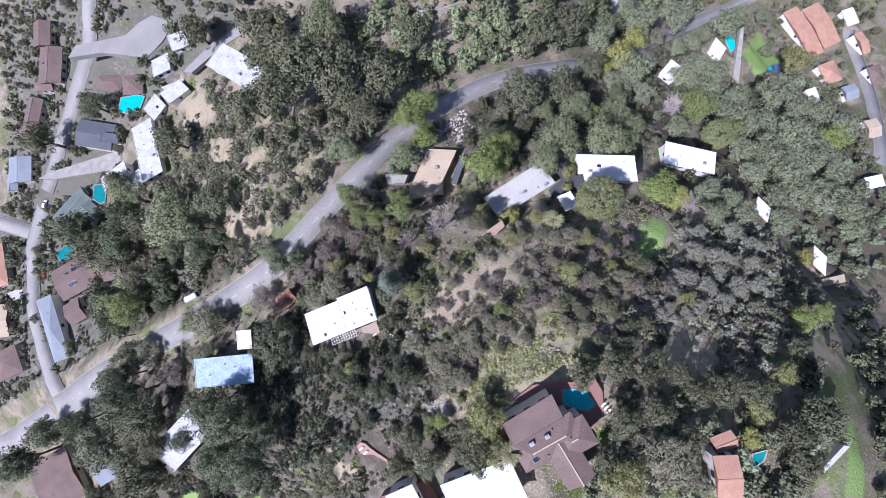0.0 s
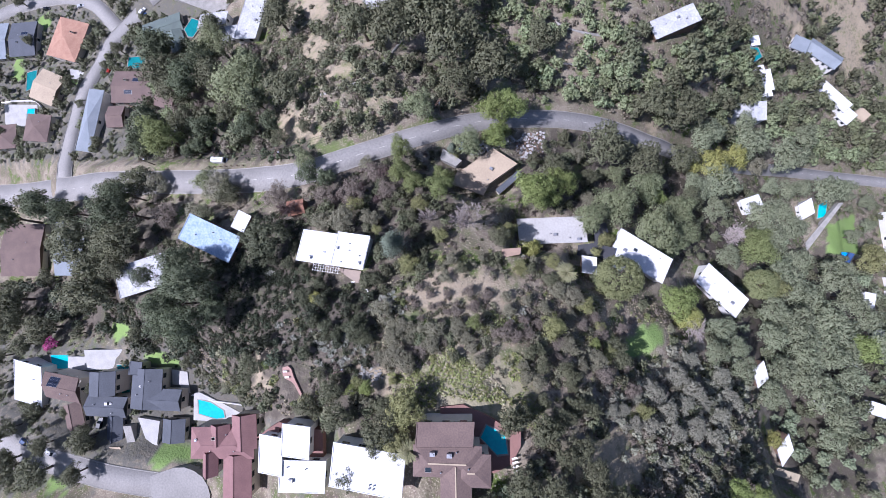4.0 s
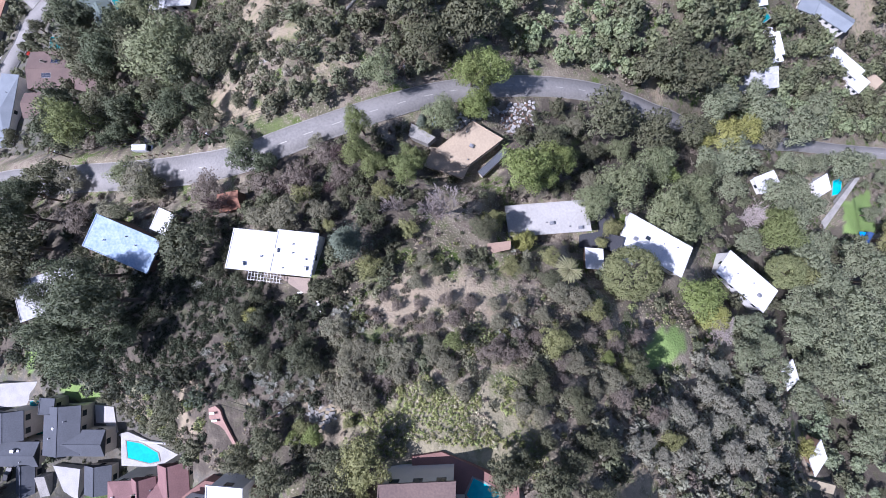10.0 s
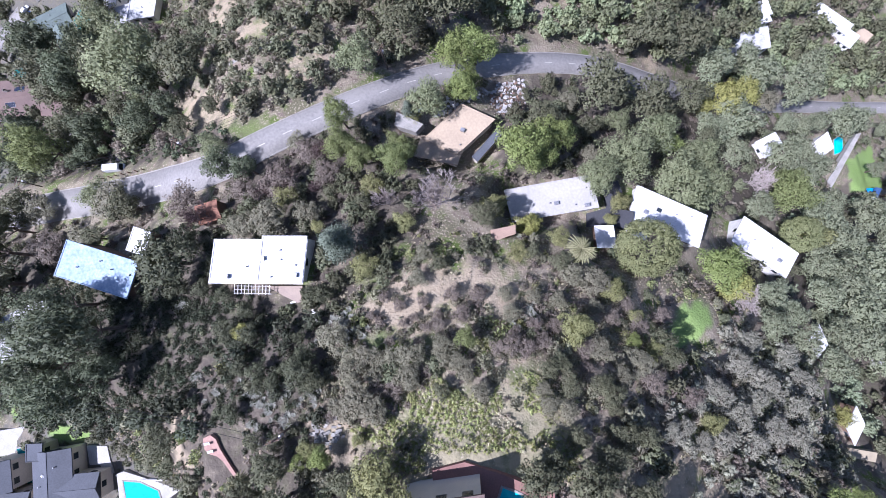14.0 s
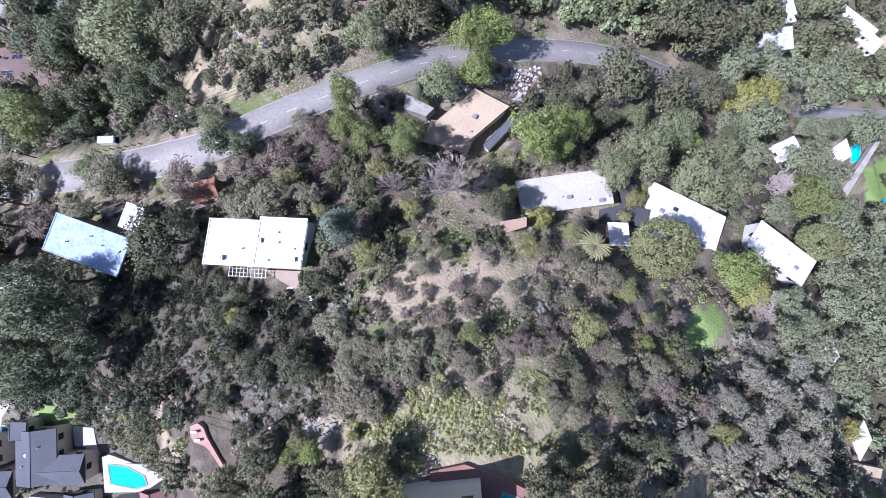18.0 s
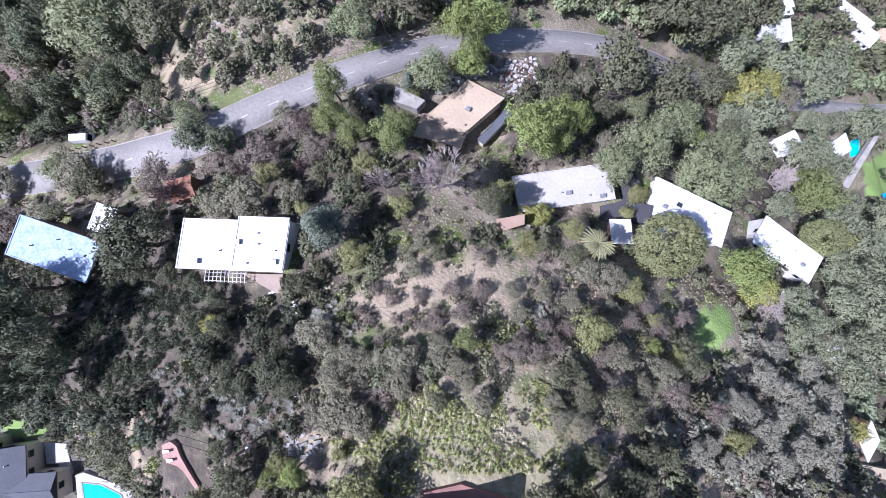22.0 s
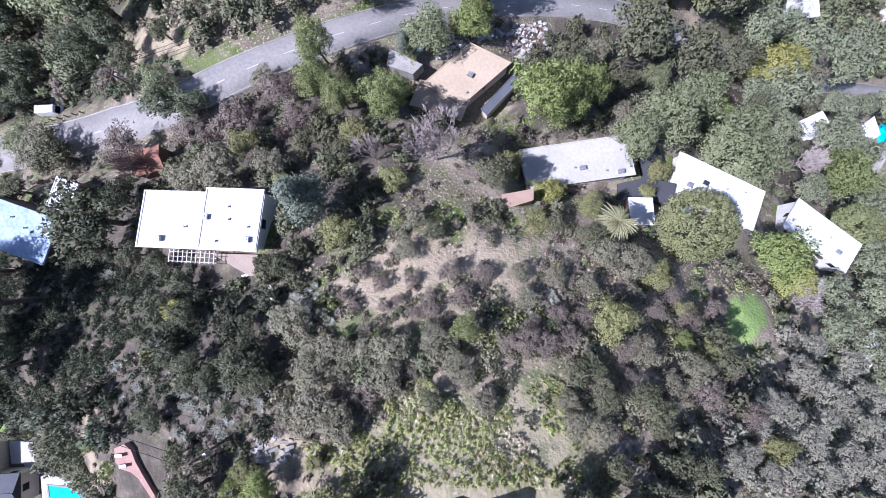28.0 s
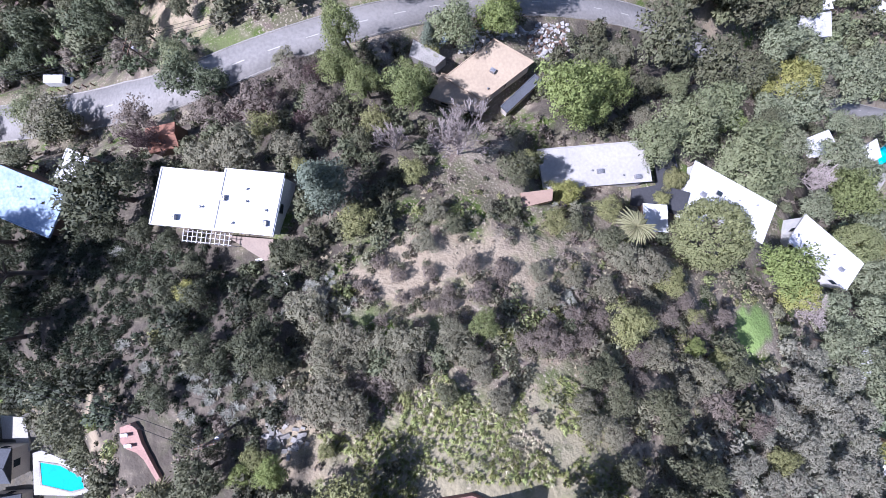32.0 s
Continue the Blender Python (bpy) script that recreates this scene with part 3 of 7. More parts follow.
house("charcoal-roofed house around a pool court", [(-122.3, -46.9, 18.0, 14.9, 12.1, -83), (-114.6, -50.0, 17.6, 13.1, 8.0, 6), (-127.7, -40.0, 18.6, 5.1, 5.1, 3, "flat")], DARK_ROOF, STUCCO, "gable", details=[(2, -3, "pipe"), (-3, 2, "pipe"), (-1, -1.6, "dome")])
house("charcoal gabled garage beside a pale driveway", [(-109.7, -61.0, 16.5, 8.7, 8.9, -82)], DARK_ROOF, STUCCO, "gable", storey=2.8, category="garage", name="garage")
house("large pink-tiled house by the turning circle", [(-79.8, -53.9, 34.0, 21.6, 10.1, 9, "hip"), (-72.7, -49.0, 34.6, 10.9, 8.3, -78), (-73.2, -63.6, 33.4, 14.0, 9.6, -80), (-82.5, -60.8, 34.2, 7.6, 5.2, -80), (-80.6, -51.2, 34.4, 6.4, 6.7, -79)], PINK_ROOF, STUCCO, "gable", rise=2.4, storey=6, details=[(2, 3, "pipe"), (5, -2, "pipe"), (-3, -2, "pipe"), (-1.5, 2.2, "chimney"), (-8, 1.5, "dome")])
house("stepped white flat-roofed house with a red terrace", [(-44.0, -48.8, 55.0, 12.8, 8.3, 8, "flat", 0.04), (-47.0, -39.9, 55.6, 7.9, 8.5, 2, "flat", -0.08), (-53.4, -44.6, 55.3, 6.7, 9.9, -1, "flat", -0.15)], WHITE_ROOF, WHITE_WALL, storey=6, details=[(-4, 2.4, "pipe"), (1, 2, "pipe"), (-3, -1, "unit")])
house("large white flat-roofed house beside trees", [(-25.0, -40.1, 64.0, 18.1, 10.5, -1, "flat", -0.06)], WHITE_ROOF, WHITE_WALL, storey=6, details=[(1.2, -3, "pipe"), (2.2, -3, "pipe"), (1.2, -3.8, "pipe"), (2.2, -3.8, "pipe")])
house("brown-roofed house with a pool deck on the ridge", [(-6.0, -34.4, 65.0, 16.4, 7.4, 7, "hip"), (-7.4, -28.4, 65.3, 13.8, 6.0, 9, "flat", 0.1), (-0.2, -35.6, 64.9, 9.4, 7.6, 7, "hip"), (-3.2, -40.2, 64.8, 11.0, 7.4, -82, "gable")], BROWN_ROOF, STUCCO, "hip", storey=5, rise=1.5, cap=TAN_ROOF, details=[(-3.5, 2, "unit"), (-4.5, -1.6, "skylight"), (0.5, 1.8, "unit"), (5, -1, "pipe"), (-1.5, -2.2, "pipe"), (2.2, 2.4, "pipe")])
house("grey flat-roofed garage above the court", [(-113.5, 140.2, -6.5, 8.5, 9.0, -68, "flat", -0.15)], MOTTLED_ROOF, WHITE_WALL, storey=2.8, category="garage", name="garage", details=[(1, 1, "skylight")])
house("pale flat-roofed studio above the court", [(-99.0, 139.1, -1.4, 7.1, 11.1, -67, "flat", 0.19)], MOTTLED_ROOF, WHITE_WALL, storey=2.8, details=[(0, 2, "pipe")])
house("pale grey flat-roofed house by the court", [(-102.0, 155.8, -3.7, 9.1, 7.9, 1, "flat", 0.21)], MOTTLED_ROOF, WHITE_WALL, details=[(2, 1, "pipe")])
house("small pale flat-roofed house above the court", [(-88.5, 160.0, -0.4, 8.5, 8.0, -7, "flat", -0.12)], MOTTLED_ROOF, WHITE_WALL, details=[(-1, 1, "unit")])
house("brown-roofed house with a bright pool", [(-144.1, 178.2, -25.5, 19.2, 13.1, -27), (-128.5, 166.5, -19.5, 11.0, 10.5, -20)], BROWN_ROOF, STUCCO, "hip", details=[(3, 3, "pipe"), (-4, -2, "pipe")])
house("dark grey gabled house by the west street", [(-159.3, 153.4, -23.7, 21.0, 14.0, -33), (-151.0, 147.0, -21.5, 10.0, 5.0, -33, "flat")], DARK_ROOF, STUCCO, "gable", details=[(2, 2, "pipe")])
house("brown gabled house along the west street", [(-173.9, 204.3, -27.4, 20.5, 13.5, 68), (-181.0, 197.0, -29.0, 9.0, 8.0, -22)], BROWN_ROOF, STUCCO, "gable", details=[(1, 3, "skylight"), (-4, -2, "pipe")])
house("tan-brown gabled house along the west street", [(-201.7, 189.3, -36.0, 22.1, 9.6, 58), (-207.0, 183.0, -37.0, 8.0, 9.0, -32)], BROWN_ROOF, STUCCO, "gable", details=[(2, 2, "pipe")])
house("brown-roofed bungalow at the street's far end", [(-172.0, 222.8, -26.7, 14.2, 10.2, 71)], BROWN_ROOF, STUCCO, "gable", details=[(2, 2, "pipe")])
house("slate-roofed house beside a blue pool", [(-224.9, 168.2, -42.1, 15.3, 14.5, 71), (-233.0, 164.0, -43.5, 10.0, 7.0, 68)], SLATE_ROOF, STUCCO, "gable", details=[(2, 2, "pipe")])
house("long orange-tiled hall in the valley", [(265.3, 72.5, -113.0, 10.1, 36.7, 2), (282.7, 73.0, -118.0, 12.1, 31.5, 1)], RED_ROOF, WHITE_WALL, "gable")
house("orange-tiled house beside the valley street", [(255.3, 38.4, -100.4, 10.5, 13.9, -4)], RED_ROOF, WHITE_WALL, "hip")
house("orange-tiled house across the valley street", [(298.4, 50.0, -115.8, 5.0, 15.8, -5)], RED_ROOF, WHITE_WALL, "gable")
house("white-roofed house by the valley street", [(204.3, -28.5, -55.9, 8.8, 6.4, -12)], WHITE_ROOF, WHITE_WALL)
house("small white roof deep in the oaks", [(196.5, -6.7, -61.5, 3.3, 12.2, 9)], WHITE_ROOF, WHITE_WALL)
house("tiny white roof in the valley woods", [(172.0, -28.0, -49.3, 3.3, 5.5, 6)], WHITE_ROOF, WHITE_WALL)
for label, wing, mat, sort in (("white flat-roofed house along the valley street", (310.4, 71.9, -125.3, 8.1, 12.2, -6), WHITE_ROOF, "flat"),
                               ("brown hip-roofed house beyond the valley street", (284.4, 25.6, -105.0, 8.1, 12.7, -10), BROWN_ROOF, "hip"),
                               ("slate-roofed house among valley trees", (254.7, 21.3, -94.8, 7.8, 9.4, -7), SLATE_ROOF, "gable"),
                               ("small white flat roof among valley trees", (227.5, 28.3, -87.9, 6.2, 9.0, -6), WHITE_ROOF, "flat"),
                               ("tan gabled house beyond the valley street", (239.8, -3.9, -78.9, 7.1, 10.9, -11), TAN_ROOF, "gable"),
                               ("small grey roof beside a valley lawn", (223.6, 8.4, -78.2, 5.3, 7.8, -9), GREY_ROOF, "flat")):
    house(label, [wing], mat, WHITE_WALL, sort, details=[(1, 1, "pipe")])
house("red-roofed house beside a green pool", [(29.5, -58.1, 61.9, 5.7, 10.0, -19), (33.3, -52.3, 58.8, 5.6, 4.1, 0)], RED_ROOF, STUCCO, "gable", rise=1.2)


# ---- paved patches, decks and pools (levelled before the ground is laid) ----
PATCHES = []


def patch(points, drop=0.0):
    p = np.array(points, float)
    z = float(np.mean(bare_land(p[:, 0], p[:, 1])))
    lo, hi = p.min(0), p.max(0)
    PADS.append((*(lo + hi) / 2, z - 0.35 - drop, *(hi - lo), 0))
    return z


def plate(name, label, category, points, mat, thick=3.0, kind="", lift=0.0):
    z = patch(points) + lift
    c = np.mean(points, 0)
    ob = part(name, slab([(x - c[0], y - c[1]) for x, y in points], -thick, 0), mat)
    ob.location = (*c, z)
    return tagged(ob, label, category, kind=kind), z


def pool(label, points, mat, z=None):
    z = patch(points) if z is None else z
    c = np.mean(points, 0)
    thing = new("swimming_pool")
    thing.location = (*c, z)
    rel = [np.array(p) - c for p in points]
    bm = bmesh.new()
    n = len(rel)
    rings = [[bm.verts.new((*(p * (1 + k / max(np.hypot(*p), 0.5))), h)) for p in rel] for k, h in ((0.0, -0.5), (0.0, 0.1), (0.45, 0.1), (0.45, -2.5))]
    for a, b in zip(rings, rings[1:]):
        for i in range(n):
            bm.faces.new((a[i], a[(i + 1) % n], b[(i + 1) % n], b[i]))
    part("coping", bm, CONCRETE, thing, "pale concrete coping")
    part("water", slab([tuple(p) for p in rel], -0.6, 0.02), mat, thing, "clear blue water")
    return tagged(thing, label, "pool")


deck, deck_z = plate("pool_deck", "redwood pool deck on the ridge", "deck", [(-9.6, -24.5), (-3.8, -23), (3, -25), (9.7, -27.7), (11.4, -27.4), (11.8, -31), (10.1, -35.5), (6.1, -38.5), (2.4, -38.5), (0.1, -33.6), (-0.6, -28.7), (-8.7, -29.2)], RED_WOOD, 3.0, lift=0.3)
pool("angular turquoise pool in a redwood deck", [(2.7, -27.1), (5, -27.9), (7.6, -29.1), (8.8, -33.2), (6.1, -33.9), (1.6, -30.4)], POOL, deck_z + 0.02)
deck, z = plate("pool_terrace", "pale concrete terrace round a pool", "terrace", [(-104.4, -46.5), (-102.3, -45.7), (-89.8, -49.1), (-83.9, -51.1), (-83.8, -53.8), (-94.2, -55.3), (-102.7, -56)], PALE_CONCRETE)
pool("rounded turquoise pool on a pale terrace", [(-102.2, -48.4), (-97.1, -48.7), (-91.7, -50.8), (-90.7, -53.2), (-93.8, -54.2), (-101, -53.4)], POOL, z + 0.02)
plate("roof_terrace", "red tiled terrace round a white house", "terrace", [(-60, -42.5), (-57.1, -39.6), (-54.1, -37.3), (-41.4, -37.6), (-39.9, -45.6), (-44.2, -46.3), (-45.4, -38.7), (-53.8, -38.8), (-53.6, -42)], RED_WOOD, 4.0, lift=2.0)
plate("patio", "white concrete patio with a round mark", "patio", [(-161.9, -39.9), (-144.2, -37.1), (-143.2, -42), (-144, -45), (-158.5, -47.5)], PALE_CONCRETE)
plate("driveway", "pale concrete driveway to the turning circle", "driveway", [(-124.8, -58.4), (-115.8, -58.4), (-115.3, -66), (-114.4, -69), (-112.2, -76), (-116.5, -76.2), (-118.5, -68)], PALE_CONCRETE, lift=0.15)
plate("driveway", "narrow grey concrete driveway", "driveway", [(-129.2, -62), (-126.1, -61.3), (-118.2, -75.6), (-121.9, -75.6)], CONCRETE, lift=0.15)
plate("patio", "terracotta patio beside a pale grey house", "patio", [(3, 20.4), (9, 21.6), (9, 19.4), (3.2, 17.5)], material("terracotta", (0.33, 0.23, 0.17), (0.26, 0.18, 0.135), 0.5, 3))
plate("driveway", "black asphalt forecourt between two white houses", "driveway", [(36, 36), (40.5, 36.3), (41.6, 33), (39.4, 30.5), (40.2, 28.2), (44.8, 27.2), (43.7, 22.3), (39.1, 23.2), (31.3, 23.2), (31.5, 27), (37, 28.4)], material("new_asphalt", (0.06, 0.06, 0.066), (0.045, 0.045, 0.05), 0.2, 2))
plate("terrace", "tan gravel terrace below a small white roof", "terrace", [(140.3, -56), (150, -57.5), (149, -61), (138.3, -59)], material("tan_gravel", (0.36, 0.3, 0.2), (0.28, 0.23, 0.16), 0.5, 3), 2.5)
plate("footpath", "narrow pale path across a valley lawn", "path", [(64.7, -69.8), (65.9, -70.6), (57.3, -74.3), (52.6, -74.9), (52.3, -74.2), (56.6, -73.4)], PALE_CONCRETE, lift=0.2)
plate("footpath", "pale concrete path along a lawn in the valley", "path", [(214.6, 87.1), (217.2, 87.4), (196.8, 53), (192.8, 54.3)], CONCRETE)
plate("parking_pad", "pale concrete parking pad by the road", "driveway", [(-21.6, 54.9), (-14.1, 51.2), (-16.2, 49), (-22.2, 51.1)], CONCRETE)
plate("turning_circle", "grey asphalt turning circle", "road", [(-111.5, -75.2), (-106.5, -72.6), (-103, -70.9), (-99.2, -70.2), (-95.5, -70.8), (-92, -72.4), (-89.5, -75), (-88, -78), (-88, -82.5), (-95, -86), (-104.8, -85), (-110, -81.5)], ASPHALT, kind="structure")
pool("square turquoise pool behind a brown-roofed house", [(-182.2, -45.8), (-173.3, -44.5), (-172, -50), (-179.8, -51.3)], POOL)
pool("narrow turquoise pool beside a white house", [(-194.7, -58.2), (-191.4, -58.2), (-189.4, -64.6), (-193.1, -64.6)], POOL)
pool("long narrow teal pool between two houses", [(-142.8, -42.6), (-137.8, -41.6), (-135.2, -52.2), (-138.5, -53)], POOL_DARK)
pool("kidney-shaped teal pool beside a green roof", [(-172.4, 130.7), (-168, 129.5), (-166.6, 127), (-169.7, 120.3), (-172.5, 120.2), (-175.4, 124.2)], POOL_DARK)
pool("dark teal pool behind a brown roof", [(-213.4, 110.3), (-203.3, 111.8), (-203, 106.8), (-206.6, 104.1), (-213, 104.9)], POOL_DARK)
pool("square turquoise pool in the valley", [(-294.9, 76.8), (-287.4, 77.4), (-286.7, 71.4), (-294.2, 70.7)], POOL)
pool("oval turquoise pool beside a brown house", [(-279.8, 77.5), (-275.1, 78), (-273.5, 67.9), (-278.4, 66.4)], POOL)
pool("narrow green-blue pool beside a tan house", [(-296.5, 103.2), (-290, 105.6), (-289.7, 94.5), (-294.5, 91.5)], POOL_DARK)
pool("slim green pool beside a red roof", [(40.2, -60.2), (43.7, -60.5), (41.7, -62.3), (38.2, -63.4)], POOL_DARK)
pool("bright turquoise pool behind brown roofs", [(-134.1, 159.9), (-126, 157.4), (-122.7, 155.1), (-127.7, 149.7), (-133, 150.4), (-137.8, 153.9)], POOL)
plate("turning_circle", "grey asphalt court above the west street", "road", [(-145.2, 193.2), (-119.1, 186.4), (-110, 189.5), (-102.4, 190), (-96.2, 184.1), (-97.5, 178.5), (-102.3, 174.8), (-112.9, 170.5), (-122, 176.5), (-133.7, 183.6), (-150.9, 188.9)], ASPHALT, kind="structure")
overlook, overlook_z = plate("overlook_deck", "narrow terracotta overlook deck on the slope", "deck", [(-56.5, -22.9), (-55, -22.2), (-53.8, -23), (-52.9, -24.8), (-51.7, -26.5), (-49.2, -29.9), (-49.7, -30.3), (-52.2, -27.2), (-53.5, -26.3), (-55.1, -25.9), (-56.1, -25)], material("terracotta_deck", (0.4, 0.25, 0.2), (0.3, 0.18, 0.15), 0.5, 3), 1.2, lift=0.2)
plate("terrace", "tan paved terrace under a white house", "terrace", [(-48.2, 7.5), (-39.8, 7.5), (-40, 3.9), (-40.9, 3.7), (-43.5, 5)], material("tan_paving", (0.34, 0.27, 0.21), (0.27, 0.21, 0.17), 0.5, 3), 2.5, lift=0.5)
for label, points, mat in (("pale concrete terrace round twin pools", [(-297.2, 79), (-275.7, 80.9), (-271, 67.3), (-286.5, 63), (-293.6, 67.3)], PALE_CONCRETE),
                           ("pale concrete forecourt of a tan house", [(-261, 105.3), (-250, 104.7), (-250.2, 99), (-258.5, 99.4)], PALE_CONCRETE),
                           ("grey paved yard between brown-roofed houses", [(-186.9, 71.2), (-175.8, 72.2), (-172.7, 62.6), (-183.4, 60.4)], CONCRETE),
                           ("pale concrete deck beside a charcoal house", [(-117, -40), (-110.6, -40), (-108.2, -47.8), (-110.9, -48.6), (-112.4, -45.4), (-115.7, -45.5)], PALE_CONCRETE),
                           ("pale concrete patio behind a white house", [(-171, -44.3), (-161.4, -43), (-160.2, -48.5), (-169.9, -49.4)], PALE_CONCRETE),
                           ("grey concrete drive above the road", [(-159.3, 62.2), (-154.7, 69.5), (-152.4, 67.4), (-153.9, 61.2), (-160.9, 57.1), (-163.6, 59.1)], CONCRETE),
                           ("pale concrete drive to a long white house", [(-205, 150.6), (-196.8, 150.8), (-159.1, 145.9), (-154.7, 142.8), (-160.3, 136.3), (-196.5, 146.2)], CONCRETE),
                           ("pale concrete terrace beside a white house", [(-94.1, 144.7), (-87, 147.9), (-76.7, 143.9), (-81.9, 141.8), (-92.4, 141.4), (-102.8, 141.3), (-105.6, 145.6)], PALE_CONCRETE),
                           ("grey asphalt drive to an upper white house", [(-90.8, 144.8), (-75.6, 150.9), (-59.3, 153.1), (-56.6, 149.4), (-70.7, 147.5), (-87.7, 142.4)], ASPHALT),
                           ("brick-edged garden path behind a dark house", [(-131.6, -69.4), (-127.4, -68.7), (-121.2, -75), (-124.4, -76.8)], TAN_ROOF)):
    plate("patio", label, "patio", points, mat, 2.0, lift=0.12)
pool("dark teal pool above a narrow white roof", [(140.5, 168), (145.8, 168.5), (148.5, 163), (144, 159), (138, 160)], POOL_DARK)
pool("small turquoise pool beside a white house", [(207.2, 85.7), (212.4, 89.9), (211.5, 78.8), (206.8, 77.2)], POOL)


patch([(50, 1), (63, 1), (63, -8), (50, -8)])  # level garden lawn


# ---- ground, roads ----
def spaced(lo, hi, step, far):
    inner = np.arange(lo, hi + 0.1, step)
    grow = np.array([4, 10, 20, 40, 80, 160, 320, 640, 1200, far])
    return np.concatenate([lo - np.cumsum(grow)[::-1], inner, hi + np.cumsum(grow)])


def inside(poly, x, y):
    p, hit = np.array(poly), np.zeros(x.shape, bool)
    for (x0, y0), (x1, y1) in zip(p, np.roll(p, -1, 0)):
        cut = ((y0 > y) != (y1 > y)) & (x < (x1 - x0) * (y - y0) / (y1 - y0 + 1e-9) + x0)
        hit ^= cut
    return hit


LAWNS = [[(-266, 101.7), (-254.2, 99.4), (-255.8, 93.5), (-265.6, 95.7)], [(-308.8, 143.7), (-300.4, 147.6), (-294.6, 141.2), (-299.8, 133.1)], [(-154.7, -27.9), (-141.6, -25), (-137.7, -29.5), (-148.5, -35)], [(-316.4, 112.3), (-308.7, 116.6), (-298.8, 99.9), (-306.3, 97.8)], [(55.7, 2.1), (64, 1), (63.1, -4.3), (52.8, -9.8), (48.2, -9.4), (48.2, -4.7)], [(70.7, -70.7), (76, -72.3), (64.1, -85.2), (58.8, -81.8)], [(210.1, 72.9), (239.4, 86), (236.7, 58.6), (209.4, 54.4)], [(-113.8, -66.6), (-110.8, -65.5), (-98.4, -67), (-98.9, -69), (-104.5, -69.6), (-108.7, -71.5), (-112.6, -73.5)], [(-131.4, -37.9), (-123.5, -32.8), (-114.2, -35.9), (-113.5, -38.1), (-122.5, -38.9)], [(-154.7, -83.9), (-145.7, -83.2), (-142.2, -86.6), (-150.6, -86.8)]]
VERGES = [[(75.6, -70.3), (96.8, -70.5), (101.6, -68.5), (92.4, -64.6), (78.4, -61.4), (69.2, -57.6), (66.6, -61.3), (77.3, -67.2)], [(70.2, -71), (79.9, -73.6), (74.6, -77.6), (67.5, -77.4), (66.8, -87.1), (52.7, -78.1), (55.6, -74.3), (63.9, -73.2)], [(-26, -2.1), (-21.5, -1.8), (-19.1, -4.5), (-23.4, -5.6)], [(-25.7, 4.6), (-23.3, 9.2), (-21.3, 9.3), (-21.8, 6.8), (-24.1, 3.8)], [(-14.6, -2.6), (-10.7, -1.9), (-9.5, -5.4), (-12.2, -7.5), (-13.7, -5.7)], [(-69.8, 51.4), (-57, 52.5), (-52, 48.6), (-64.6, 46.9)], [(-6.3, 88.3), (4, 90.7), (0.7, 77.4), (-4.3, 76.3)], [(22.5, 57.8), (31.8, 58.8), (32.9, 52), (23.6, 51.1)]]
# ground darkened for leaf litter and, with it, for shade under the trees
LITTER_SHADE = [[(-118, 8), (-90, 7), (-80, 10), (-80, -12), (-100, -18), (-118, -12)], [(-93, 20), (-80, 24), (-64, 22), (-61, 8), (-57, 7), (-58, -2), (-80, 2), (-88, 6)], [(-60, 8), (-36, 8), (-34, -20), (-60, -16)], [(-80.9, 3.8), (-66, 4.4), (-35.4, 3.3), (-28.8, -5), (-30.1, -19.7), (-58.4, -21.6), (-102.7, -29.5), (-109.5, -20.7), (-78.5, -11.1)], [(-70, 40.7), (-37.8, 51.9), (-20.6, 43.6), (-12.2, 23.4), (-22.4, 7.2), (-32.9, 5.9), (-37.6, 18.3), (-64.8, 21.6)], [(4.5, 68.1), (33.2, 78.2), (75, 74.3), (98, 69.6), (165, 88.7), (110.4, 29.4), (80.3, 32.3), (50.8, 41.3), (8.3, 34.9)], [(-206.6, 30.7), (-127.1, 22.2), (-122.5, 10.5), (-83.6, 3.7), (-62.8, 2.3), (-57.9, -12.7), (-78.6, -25.5), (-108.3, -35.2), (-159.4, -33.5), (-238.3, -43.9), (-257.6, -26.8), (-196.2, -13.4)], [(-197, 118.1), (-115.1, 103), (-88.7, 50.3), (-170.7, 46.8), (-181.7, 77.2)], [(81.9, 11.3), (134.5, 33), (159.3, 62.7), (173.2, 41.9), (224.4, 67.9), (245, 34.4), (189, -65.1), (145.6, -65.6), (140.2, -25.6), (112.9, -4.9), (85, -1.2)], [(-96.4, -25.7), (-36, -24.1), (-10.9, -24.2), (-16, -30), (-68.7, -42.4)], [(-111.6, 3.6), (-68.5, 5.4), (-61.5, -6.2), (-61.4, -13.5), (-117.2, -23.9)], [(-102.7, 2.8), (-37.2, 5.9), (-27.9, 1.7), (-32, -11), (-27.5, -20.3), (-33.6, -28), (-122.2, -60.3), (-150.4, -22)], [(-208.2, 96.6), (-83, 54.1), (-56.3, 50.6), (-66.1, 47), (-81.8, 44), (-116.2, 45.1), (-166.5, 45.4)]]
REEDS, HOLLOW = [(-9.5, -8.8), (-4.8, -12.8), (0, -14.2), (3.1, -11.4), (8.2, -9.1), (12.4, -11.3), (15.4, -17), (18.5, -21.2), (17, -27.3), (-3.9, -26.6), (-14.6, -26.2), (-19.8, -22), (-26.1, -19.2), (-18.3, -17.8), (-13.4, -13.3)], [(-106, 4), (-97, 7), (-86, 7), (-74, 11), (-60, 8), (-55, -4), (-58, -15), (-76, -20), (-95, -26), (-108, -14)]
